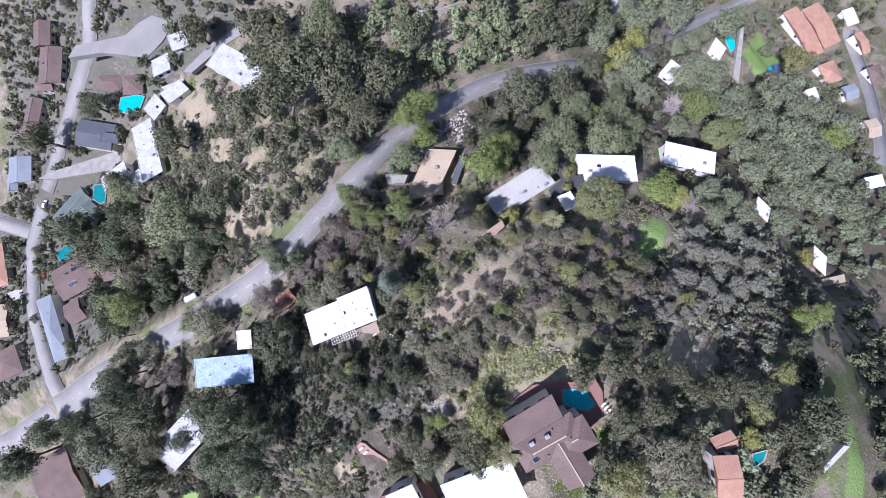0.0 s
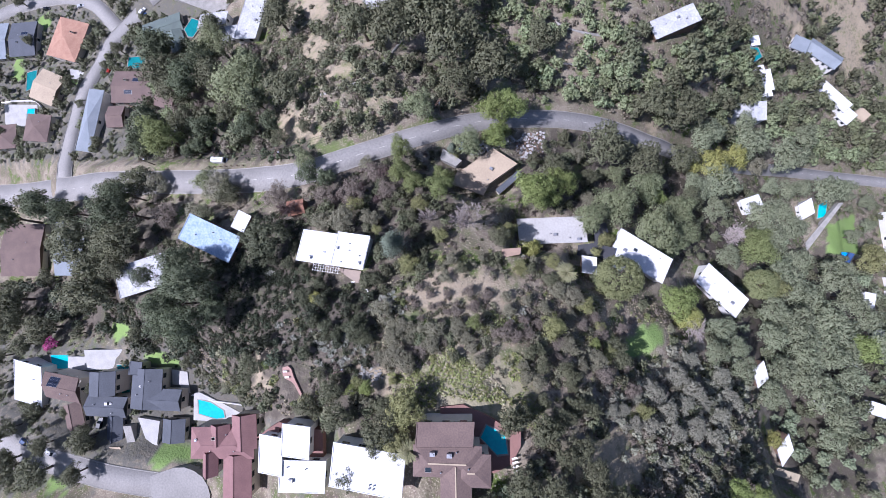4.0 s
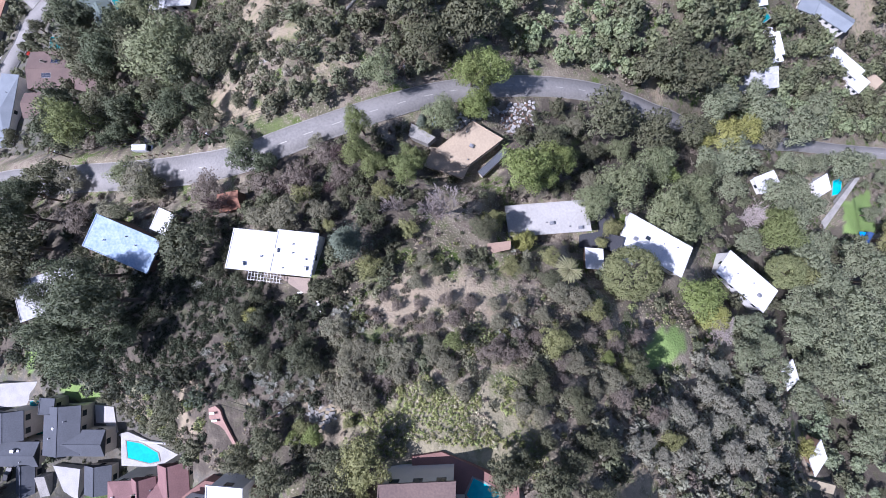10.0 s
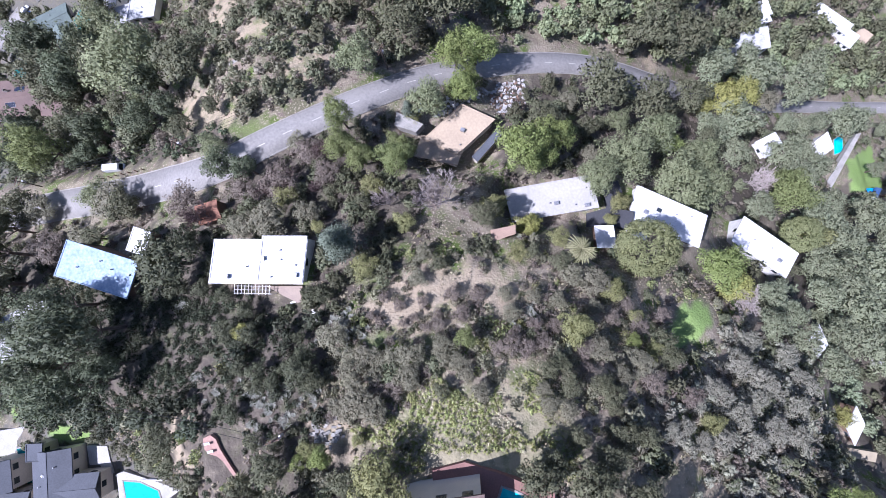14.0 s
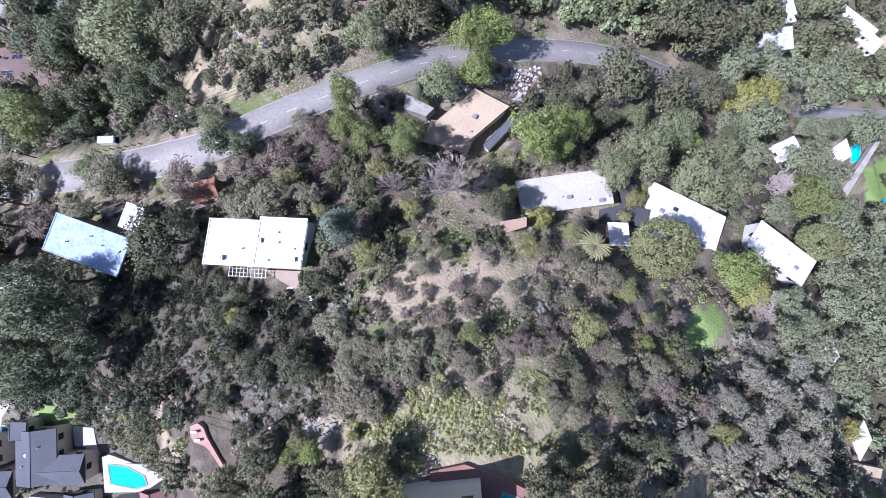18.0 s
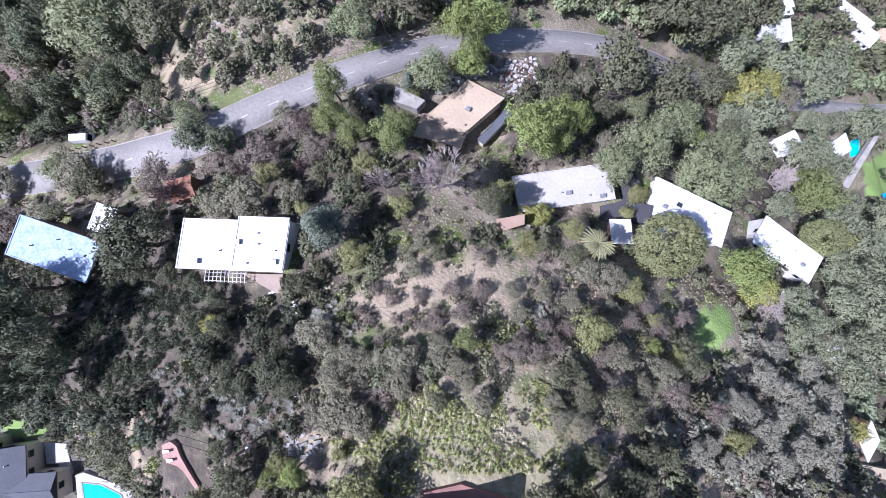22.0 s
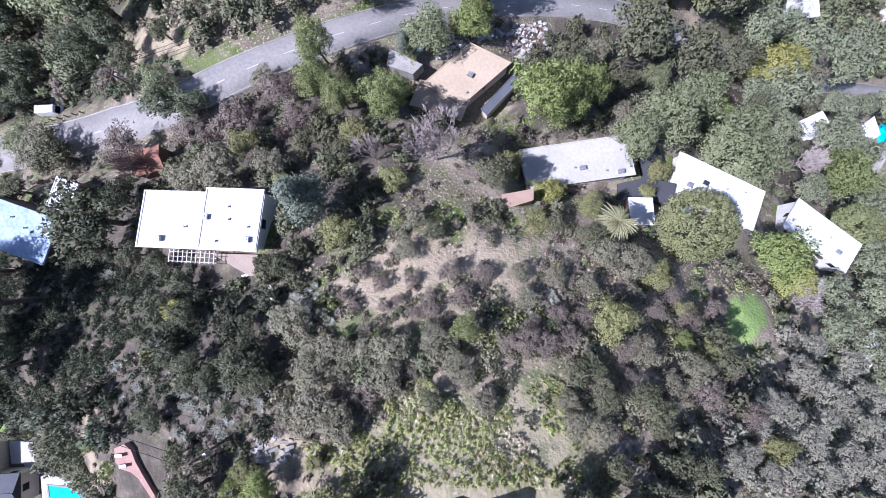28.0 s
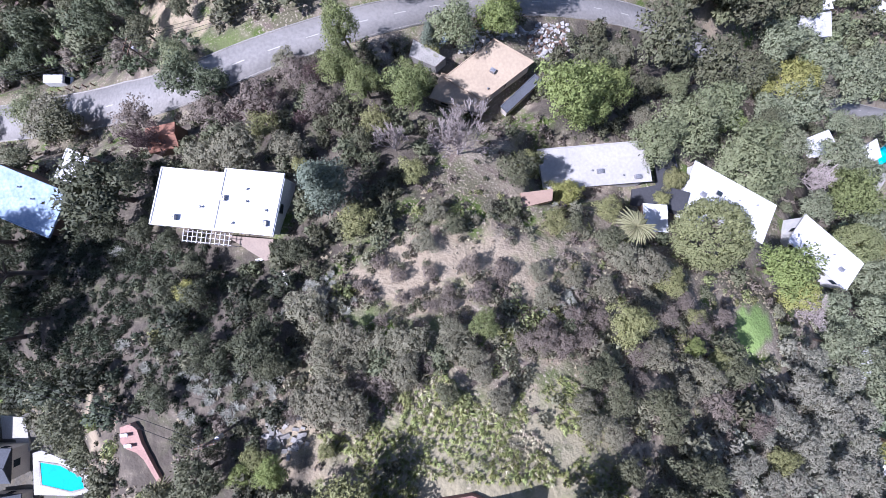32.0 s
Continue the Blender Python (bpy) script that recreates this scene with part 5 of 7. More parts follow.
for sort, spots in (("bright", [(-62.3, -23.2, 1.4), (-33.7, -24, 1.7), (-29.4, -22.5, 2.2), (-5.1, 72, 5.6), (-3.9, 61.5, 4.9), (-1.2, 65.9, 3.5), (0.6, 74, 6.1), (11.7, 42.1, 6.7), (16.4, 40.7, 4.8), (20.9, 47, 5.9), (33.3, -5, 1.8), (63.9, 53.1, 4.7), (67.5, 11.3, 6.6), (86.3, -46.3, 4.3), (101.5, -51.3, 3.8), (194, 0, 7.6)]),
                    ("oak", [(-319.9, 153, 4.1), (-314.6, 100.9, 4), (-300.6, 124.7, 3.7), (-299.3, 76.8, 4.2), (-288.9, 60.5, 3.8), (-283.2, 9.3, 5.4), (-276.8, 63.3, 3.2), (-259.4, -11.8, 4.5), (-250.3, 94, 3.8), (-240, 149.4, 3.6), (-236.2, 80.7, 2.8), (-232.2, 106.8, 2.6), (-225.4, 20.4, 7.8), (-222, 115.1, 3.7), (-220.5, -27.4, 9.1), (-218.8, 1.1, 3.7), (-213.3, -15.5, 4.2), (-212.8, -37.9, 8.3), (-210.4, -51, 4.8), (-203.8, 55.7, 2.9), (-203, -60.9, 3.7), (-200, -44.5, 4.8), (-191.5, -38.3, 4.3), (-189.2, 164.4, 9.2), (-189, -35.3, 7.1), (-188.9, -17.9, 3.4), (-182.3, -72.4, 5.5), (-180.6, 109.1, 7.5), (-177.1, -70.6, 3.8), (-173.7, -65.6, 4.7)]),
                    ("oak", [(-173.4, -65.9, 3), (-171.6, -80.7, 4.9), (-171.6, -35, 3.2), (-169.3, 55, 4.4), (-168.7, 4.1, 9.8), (-167.7, -81.6, 6.9), (-167.4, 89.1, 8.6), (-165.9, -19.6, 6.7), (-165.8, 98.6, 6.2), (-165, 28.4, 6.8), (-164.3, 62.1, 5.4), (-161.7, 108.2, 4.7), (-158.4, -4.5, 7.3), (-157.7, -62.5, 2.5), (-156.1, -71.5, 4.1), (-154.7, 58.2, 5.3), (-154.6, 79.6, 7.3), (-152.6, -79.6, 5.9), (-150.3, -52.5, 2.1), (-149.5, 32.9, 6.6), (-148.1, 161.3, 7.6), (-146.7, 5.5, 7.4), (-146, -11.9, 9.4), (-143.7, 115, 6.1), (-140.1, -66.8, 5.2), (-139.9, 62.9, 6.5), (-139.7, -67.8, 4.1), (-139.4, -50.3, 2.9), (-137.8, -2.7, 5.5), (-136.6, -76.6, 4.3)]),
                    ("oak", [(-136.2, 8.4, 7.6), (-132, 86.3, 8.4), (-131.2, -47.5, 1.5), (-128.9, -27.1, 3.3), (-115.9, 66.2, 4.8), (-104.2, -33.1, 2.4), (-104.1, 20.9, 3.2), (-102.8, 112.2, 8.2), (-99.5, 30.2, 5.1), (-83.5, 72.4, 7.7), (-82.8, 52.8, 3.5), (-75.6, 152.6, 7.4), (-72, 56.8, 2.9), (-67.1, -24.3, 3.9), (-57.8, 98.3, 8), (-48.8, 122.5, 8.3), (-45.8, -30.7, 3.6), (-45.4, 97.6, 9.7), (-43.9, -21.7, 2), (-43.4, 129.2, 10.5), (-38.9, -24.5, 3.6), (-38.6, -21.5, 2), (-35.1, -29.6, 4.1), (-33, -10.6, 2.4), (-33, 103.8, 11.9), (-30.1, -42.9, 3.4), (-27.9, 27.4, 2.7), (-24.2, 94.6, 11), (-24, -32.3, 4.2), (-23.2, -25.5, 3.2)]),
                    ("oak", [(-22.5, -29.1, 4.3), (-19.8, 81.2, 6.9), (-9.2, 12.3, 2.1), (-7.8, -11.9, 1.9), (-7.8, 89.5, 9.9), (1.5, 24, 3.4), (4.7, -43.6, 4), (8.3, -24.3, 3.8), (10.6, 108.4, 6.9), (11.5, -23, 2.8), (12.5, -37.5, 4.3), (12.5, 15, 2.2), (12.7, -8.5, 2.3), (14.9, -7.7, 2.3), (16.6, -11.6, 2.6), (17.1, -20, 2.1), (17.2, -25.4, 4.3), (18.6, 12.4, 2.6), (19.5, 53.6, 5.6), (20.8, -38.9, 4.6), (22.3, -23.7, 3.5), (23.3, -11.9, 2.6), (23.9, -32.7, 3.4), (24.6, -46.9, 4.1), (25.1, -14, 2.6), (25.7, -16.8, 1.7), (26.5, -21, 3), (27.8, -30.6, 4), (31.6, -21.9, 2.7), (32, -35.6, 3.9)]),
                    ("oak", [(33.9, 53.9, 3.9), (34, -41.3, 3.9), (39.4, 67, 8.9), (40.3, -5.4, 3.1), (41.1, -43.6, 4.9), (42.7, -9.2, 2.9), (48.7, -64.9, 4.6), (49, -48.6, 4.5), (51.3, -59.7, 4.3), (56.9, 65.5, 7.8), (59.3, -59.6, 6.4), (62, 93.8, 8.2), (73.7, -49.1, 4), (76, 94.6, 10.1), (80.5, 75.6, 6.9), (84, 56.3, 5.8)]),
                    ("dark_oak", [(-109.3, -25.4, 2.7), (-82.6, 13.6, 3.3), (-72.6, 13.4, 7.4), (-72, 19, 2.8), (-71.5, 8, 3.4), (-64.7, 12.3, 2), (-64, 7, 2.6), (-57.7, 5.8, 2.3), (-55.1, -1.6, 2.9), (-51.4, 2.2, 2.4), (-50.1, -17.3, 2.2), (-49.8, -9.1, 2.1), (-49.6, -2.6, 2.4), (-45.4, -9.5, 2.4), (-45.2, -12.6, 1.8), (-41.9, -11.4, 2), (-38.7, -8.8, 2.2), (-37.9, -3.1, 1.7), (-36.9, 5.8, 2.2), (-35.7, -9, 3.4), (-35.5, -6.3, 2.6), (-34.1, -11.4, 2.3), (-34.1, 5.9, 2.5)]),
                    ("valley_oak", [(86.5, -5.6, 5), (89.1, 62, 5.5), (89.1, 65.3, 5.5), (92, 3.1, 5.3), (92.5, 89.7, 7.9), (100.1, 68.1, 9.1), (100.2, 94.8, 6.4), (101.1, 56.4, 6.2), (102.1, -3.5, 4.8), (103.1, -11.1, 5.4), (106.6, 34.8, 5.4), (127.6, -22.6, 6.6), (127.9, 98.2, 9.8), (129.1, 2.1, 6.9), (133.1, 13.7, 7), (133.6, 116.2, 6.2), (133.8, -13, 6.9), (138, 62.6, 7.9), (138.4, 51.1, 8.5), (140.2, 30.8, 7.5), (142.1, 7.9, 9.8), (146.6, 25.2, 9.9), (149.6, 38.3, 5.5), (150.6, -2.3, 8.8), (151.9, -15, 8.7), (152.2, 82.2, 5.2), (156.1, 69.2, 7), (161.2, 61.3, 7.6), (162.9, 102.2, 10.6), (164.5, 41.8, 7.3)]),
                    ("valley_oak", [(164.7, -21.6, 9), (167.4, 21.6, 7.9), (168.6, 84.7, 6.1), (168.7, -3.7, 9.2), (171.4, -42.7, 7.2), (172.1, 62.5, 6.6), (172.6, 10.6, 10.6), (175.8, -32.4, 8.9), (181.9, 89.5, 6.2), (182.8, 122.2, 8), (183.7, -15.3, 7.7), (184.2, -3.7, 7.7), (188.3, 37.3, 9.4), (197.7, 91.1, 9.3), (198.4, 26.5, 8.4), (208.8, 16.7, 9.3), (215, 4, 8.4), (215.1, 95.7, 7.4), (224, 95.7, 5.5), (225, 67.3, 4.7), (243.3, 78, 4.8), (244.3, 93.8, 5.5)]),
                    ("olive", [(-46.7, 28.8, 3.1), (-37.4, 21.2, 1.8), (-32.4, -22.1, 1.8), (-25.9, 31.9, 3), (-25.2, 11.6, 3.3), (-23.2, -20.1, 1.4), (-18.8, -33.3, 4.2), (-18.1, -24.8, 5.1), (-17.4, 53.7, 2.7), (-17.3, 22, 2.6), (4.3, 27.2, 3.4), (6.5, -47, 5.1), (9.2, 15, 2.7), (18.8, -1.4, 3.6), (19, 18.2, 3), (30.3, 5.8, 2.8), (35.4, -0.2, 1.9), (37.2, 24.7, 2), (38.1, -7.1, 2.4), (40, 29.8, 3), (42.4, 30.6, 2.4), (47.1, -52.6, 3.4), (49.6, -23, 2.7), (62.8, -51.1, 3.7), (131.8, 24.5, 7.8), (230.5, 52.9, 9.5)]),
                    ("blue", [(-30.1, 16.8, 5.5), (-18, 54.7, 3)]),
                    ("yellow", [(-51.9, -2.3, 2.2), (12.6, 21.7, 3.8), (14.2, 23.3, 3), (40.6, -55.5, 3), (74.7, 5.8, 5), (88.6, 73.7, 4.4), (97.7, 77.1, 8), (119.1, 88.3, 6.4), (132.7, -42.2, 4.3)]),
                    ("pine", [(-240.8, 11, 8.8), (-206.8, 18.6, 7.1), (-183.3, 16.6, 6), (-171.9, 104.5, 8.1), (-156.3, 61.1, 7.2), (-155.6, 51.9, 6), (-143.2, 82.3, 7.6), (-139, 93.4, 6.6), (-129.5, 48, 3.1), (-123.4, 50.3, 3.5), (-121.3, 57.4, 5.3), (-110.4, 87.3, 5.3), (-98.4, 57, 4.9), (-96.2, 67, 5), (-86.7, 58.1, 4), (-64.8, 38.1, 4.1), (-58.1, 37.1, 3.6)]),
                    ("fresh", [(-140.1, 51.9, 7.7), (-34.2, 49.5, 4.1), (-33.2, 41.6, 4), (-28.6, 38.7, 3.8), (-19.9, 42.7, 4.3), (-19.6, 37.6, 4.6), (-3.4, -2.4, 2.2), (118.9, 39.4, 8), (122.5, 46.1, 5.6)]),
                    ("lit_oak", [(-135.2, 101.3, 9.4), (-111.9, 34.5, 5.1), (-102.5, 73.8, 12.4), (-68.7, 43.7, 3.9), (-31.2, 67.5, 5.3), (-21.6, 123.3, 9), (-12.7, 56.9, 5.6), (33.1, 36.3, 5.4), (43.1, 42.9, 8.4), (45.6, 58, 4.1), (58.2, 54.8, 6.7), (60.4, 36.3, 8.8), (70.8, 33.3, 5.1), (73, 48, 6.7), (75, 38.3, 7), (76.7, 49.8, 6.4)]),
                    ("blossom", [(-186.1, -43, 2.1), (-184.5, -40.9, 3.3)]),
                    ("grey", [(-142.8, 32.6, 5.9), (-110.2, 21.1, 4.4), (-105.1, 32, 6.4), (-56.5, 21.8, 3.5), (-48.7, 22.6, 5.1), (-46.5, 44.9, 2.8), (-40.6, 24.4, 3.7), (-29.9, -2.7, 3.5), (-26.8, -15, 2.5), (-26.1, -6.4, 2.3), (-25.5, -9.2, 2.7), (-22.8, -13.5, 3.6), (-22.2, -6.6, 2.9), (-20.8, -9.6, 2.2), (-20, -15.2, 2.9), (-17.7, -6.9, 2.6), (-14.3, -9.7, 2.7), (-14, -6.1, 3.2), (-13.6, 9, 2.2), (-12.4, 14.7, 2.3), (-8.1, -4.2, 2.3), (-7.8, -6.6, 2), (-4.9, -7, 2.1), (-3.2, -9.4, 1.7), (-0.6, -12, 2.2), (5.1, 5.7, 1.8), (6, 1.7, 2.1), (11.2, -12.1, 1.9), (11.4, 5.3, 1.9), (11.9, -14.7, 2.2)]),
                    ("grey", [(14.5, -44.3, 4.1), (15.7, -15.8, 2.2), (16.6, 4.2, 2), (17.2, -47.7, 6.1), (20.9, 9.4, 3), (21, -53.7, 4), (23.7, -5.7, 3.1), (25, 2.4, 2.1), (25.9, 7.8, 3.5), (28, -11.3, 2.7), (29.3, 63.3, 3.4), (32.9, -9.3, 3.4), (33.9, 44.3, 3.6), (139.8, 91.5, 6.4)]),
                    ("brown", [(-125.5, 18.9, 5.7), (-76.7, 29.9, 5.3), (-58.2, 31.9, 4.5), (-48.5, 33.3, 5), (-43.1, 41.7, 3.9), (-37.5, 35.7, 3.8), (-29, -16.4, 1.8), (-23.2, 1.3, 1.2), (-21, -0.4, 1.2), (-20.6, 5, 1.5), (-20.2, -12.2, 2.2), (-18.6, -3.6, 1.3), (-17.2, 3.3, 1.5), (-17.1, -11.9, 2.2), (-16.1, -0.2, 1.2), (-13.9, 1, 1.1), (-12.7, -3.9, 1.4), (-12.3, 4, 1.5), (-11.3, -8.7, 1.7), (-11.2, -1.1, 1.3), (-9.1, 1.8, 1.3), (-8.9, -0.4, 1.7), (-6, 5.8, 2.1), (-4, 1.6, 2.1), (-0.6, 5.2, 2.1), (2.8, -4.9, 1.7), (5.3, -4.3, 2.5), (6.4, -2.3, 1.8), (8.5, -4.8, 2.4), (10.8, -0.6, 1.8)]),
                    ("brown", [(12.1, -3.8, 2.2), (15.2, -1.1, 1.8), (20.8, -5.6, 2.5), (20.9, -9.3, 1.7), (29.2, -0.1, 2.1), (33.8, 2.4, 2.1), (35.7, -2.1, 2.4), (36.2, -13.6, 2.9), (43.9, -1, 3), (45.5, -17.2, 3.1)]),
                    ("dome", [(42.5, 16.1, 8.1), (124.1, 24.5, 7.5)]),
                    ("dusty", [(38.3, -22.7, 2.1), (42.2, -22.4, 2.3), (46.3, -26.2, 2.3), (47.2, -19.7, 2.3), (51.8, -26.6, 2.9), (52.2, -16.4, 2.8), (54.7, -18.9, 3.3), (59.1, -23, 3.6), (62.1, -29.4, 3.3), (65.2, -13.3, 4.2), (67.5, -21.7, 3.4), (70, -28.1, 4), (70.6, -17.4, 4.3), (71.7, -9, 3.7), (76.1, -21.7, 3.8), (79.8, -31.8, 3.5), (83.9, -26.7, 4), (87.1, -13.6, 4.3), (91.9, -21.6, 4.1)]),
                    ("tall_pine", [(-151.8, 26, 5.4), (-139.9, 17.5, 7.3), (-120.6, -3.8, 3.9), (-101, -16, 5), (-99.8, 3, 5.7), (-98.6, -10.7, 5.6), (-96.5, -3.5, 5.5), (-89.1, -14.6, 5.6), (-88, -2.3, 7.2), (-82.4, -10.2, 4.2)])):
    for n, (x, y, r) in enumerate(spots):
        tree(sort, x, y, r, int(x * 31 + y * 17))


def bare_tree(x, y, r, mat, label, seed, tall):
    """A leafless tree: limbs that fork four times."""
    rng = random.Random(seed)
    thing = new("bare_tree")
    thing.location = (x, y, land_at(x, y) - 0.2)
    bm = bmesh.new()
    tips = []

    def grow(bm, a, way, length, width, depth):
        b = a + way * length
        tube(bm, a, b, width, width * 0.66, 6 if depth < 2 else 4 if depth < 4 else 3)
        tips.append((b, way, length, width * 0.66, depth))

    grow(bm, Vector((0, 0, -0.5)), Vector((0.04, 0, 1)), r * 0.55, r * 0.034, 0)
    part("trunk", bm, mat, thing)
    level = tips[:]
    for depth in range(1, 7 if r > 6 else 6):
        nxt, bm = [], bmesh.new()
        for b, way, length, width, _ in level:
            tips.clear()
            for i in range(8 if depth == 1 else 3):
                side = Vector((rng.gauss(0, 1), rng.gauss(0, 1), rng.gauss(0.45, 0.4))).normalized()
                grow(bm, b - way * length * rng.uniform(0, 0.45), (way * 0.85 + side * (0.75 if depth < 3 else 0.62) + Vector((0, 0, 0.12))).normalized(), length * rng.uniform(0.6, 0.84), max(width * 0.86, 0.042), depth)
            nxt += tips
        tagged(part("branching" if depth < 3 else "twig_mass", bm, mat, thing), kind="stuff")
        level = nxt
    thing.scale = (1.0, 1.0, tall)
    TREES.append((x, y, r * 0.7))
    tagged(thing, label, "tree", group="leafless trees")


for n, (x, y, r) in enumerate([(-9.6, 27.5, 7.4), (-21.5, 27, 4.5)] + [(-38.8, 41.5, 4.8), (-69.1, 24.6, 6.3), (-47.7, 34.2, 5), (110.7, 45.9, 8.4), (-52.9, 32, 4.2), (-40, 32.1, 3.2), (-28.3, 26.8, 2.9), (76.8, 2.2, 6.5)]):
    pale = n in (0, 1, 5, 9)
    bare_tree(x, y, r, PALE_BARK if pale else BROWN_BARK, "large leafless tree with pale branches" if pale else "leafless tree with reddish-brown twigs", 50 + n, 1.5 if n < 2 else 1.0)


def spots_in(poly, gap, seed, clear=1.0, trees=0.5, patchy=0.0, sizes_high=1.0):
    """Loose places in a plot, off roads and buildings and from under the large trees."""
    rng = np.random.default_rng(seed)
    p = np.array(poly)
    (x0, y0), (x1, y1) = p.min(0), p.max(0)
    ax, ay = np.meshgrid(np.arange(x0, x1, gap), np.arange(y0, y1, gap))
    x = (ax + rng.uniform(-0.75, 0.75, ax.shape) * gap).ravel()
    y = (ay + rng.uniform(-0.75, 0.75, ay.shape) * gap).ravel()
    keep = inside(poly, x, y)
    if patchy:
        keep &= np.array([noise.noise((u * 0.09, v * 0.09, seed)) + 0.5 * noise.noise((u * 0.3, v * 0.3, seed)) for u, v in zip(x, y)]) > patchy - 0.5
    for way in WAYS:
        keep &= way.near(x, y)[0] > way.half + 1.0 + max(clear, 0.7 * sizes_high if sizes_high > 2.5 else 0)
    for cx, cy, z, la, lb, ang in PADS:
        c, s = math.cos(radians(ang)), math.sin(radians(ang))
        u, v = (x - cx) * c + (y - cy) * s, -(x - cx) * s + (y - cy) * c
        keep &= (np.abs(u) > la / 2 + clear) | (np.abs(v) > lb / 2 + clear)
    for lawn in LAWNS + VERGES:
        keep &= ~inside(lawn, x, y)
    if sizes_high > 1.8:
        keep &= ~inside(HOLLOW, x, y)
    if gap > 1:
        keep &= ~inside(REEDS, x, y) | (rng.random(len(x)) < 0.12)
    for sand in SANDY if gap > 1 else ():
        keep &= ~inside(sand, x, y) | (rng.random(len(x)) < 0.14)
    if trees:
        for tx, ty, tr in TREES:
            keep &= np.hypot(x - tx, y - ty) > tr * trees
    return x[keep], y[keep], rng


# plot toned down as if shaded: pale-leaved plants are mostly left out of it
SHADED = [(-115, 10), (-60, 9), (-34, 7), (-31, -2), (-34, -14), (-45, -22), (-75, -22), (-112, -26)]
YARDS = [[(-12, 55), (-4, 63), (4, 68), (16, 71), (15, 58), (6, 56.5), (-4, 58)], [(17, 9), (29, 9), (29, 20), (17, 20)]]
PALE_LEAVES = (LEAF_BROWN, LEAF_DRY, LEAF_GREY, LEAF_OLIVE)


def stuff(name, label, category, poly, gap, sizes, models, mat, seed, tall=1.0, clear=1.0, trees=0.72, sink=0.0, patchy=0.0):
    """Uncounted plants over a plot, in one mesh."""
    x, y, rng = spots_in(poly, gap, seed, clear, trees, patchy, sizes[1])
    keep = np.ones(len(x), bool)
    if mat in PALE_LEAVES:
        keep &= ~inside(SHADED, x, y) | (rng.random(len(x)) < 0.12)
    for yard in YARDS:
        keep &= ~inside(yard, x, y) | (rng.random(len(x)) < 0.25)
    x, y = x[keep], y[keep]
    if not len(x):
        return
    z = land(x, y)
    r = sizes[0] + (sizes[1] - sizes[0]) * rng.uniform(0, 1, len(x)) ** 1.6
    turn = rng.uniform(0, 2 * math.pi, len(x))
    pick = rng.integers(0, len(models), len(x))
    out = []
    for i in range(len(x)):
        m = models[pick[i]]
        c, s = math.cos(turn[i]) * r[i], math.sin(turn[i]) * r[i]
        h = r[i] * tall * (0.8 + 0.4 * rng.random())
        cn, sn = math.cos(turn[i]), math.sin(turn[i])
        out.append(np.stack([m[:, 0] * c - m[:, 1] * s + x[i], m[:, 0] * s + m[:, 1] * c + y[i], m[:, 2] * h + z[i] - sink * r[i], m[:, 3] * cn - m[:, 4] * sn, m[:, 3] * sn + m[:, 4] * cn, m[:, 5]], -1))
    shade = np.repeat(rng.uniform(0, 1, len(x)), [len(o) for o in out])
    ob = new(name, leaf_mesh(name, np.concatenate(out), mat, shade))
    return tagged(ob, label, category, kind="stuff")


WOOD_MODELS = [crown(100 + i, 36, 7, 0.145) for i in range(5)]
NEAR_MODELS = [crown(120 + i, 60, 11, 0.095) for i in range(6)]
SHRUB_MODELS = [crown(200 + i, 17, 8, 0.125, "shrub") for i in range(6)]
FAR_SHRUBS = [crown(215 + i, 10, 6, 0.19, "shrub") for i in range(6)]
SCRUB_MODELS = [crown(230 + i, 12, 7, 0.16, "shrub") for i in range(5)]


def tuft(seed, blades):
    """A bunch of upright pointed leaves about one metre in radius."""
    rng = np.random.default_rng(seed)
    a = rng.uniform(0, 2 * math.pi, blades)
    lean = rng.uniform(0.15, 1.0, blades)
    foot = np.stack([np.cos(a) * 0.25, np.sin(a) * 0.25, np.zeros(blades)], -1) * rng.uniform(0, 1, blades)[:, None]
    tip = np.stack([np.cos(a) * lean, np.sin(a) * lean, rng.uniform(0.6, 1.2, blades) * (1.15 - 0.5 * lean)], -1)
    across = np.stack([-np.sin(a), np.cos(a), np.zeros(blades)], -1) * 0.13
    corners = np.stack([foot - across, foot + across, tip], 1).reshape(-1, 3)
    facing = tip * (0.5, 0.5, 0) + (0, 0, 1) + 0.2 * rng.normal(size=(blades, 3))
    facing /= np.linalg.norm(facing, axis=1)[:, None]
    three = corners.reshape(-1, 3, 3)
    back = np.einsum("ij,ij->i", np.cross(three[:, 1] - three[:, 0], three[:, 2] - three[:, 0]), facing) < 0
    three[back] = three[back][:, ::-1]
    return np.concatenate([three.reshape(-1, 3), np.repeat(facing, 3, 0)], 1)


TUFTS = [tuft(260 + i, 22) for i in range(6)]

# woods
stuff("woodland", "dense oak wood in the valley, leaves lightened for haze", "woods", [(81.9, 11.3), (134.5, 33), (159.3, 62.7), (173.2, 41.9), (224.4, 67.9), (245, 34.4), (189, -65.1), (145.6, -65.6), (140.2, -25.6), (112.9, -4.9), (85, -1.2)], 9.0, (2.2, 4.4), NEAR_MODELS, LEAF_OAK_HAZE, 11, 0.9)
stuff("woodland", "darker oaks in the valley wood", "woods", [(81.9, 11.3), (134.5, 33), (159.3, 62.7), (173.2, 41.9), (224.4, 67.9), (245, 34.4), (189, -65.1), (145.6, -65.6), (140.2, -25.6), (112.9, -4.9), (85, -1.2)], 9.0, (2.0, 4.0), NEAR_MODELS, LEAF_OAK, 61, 0.9)
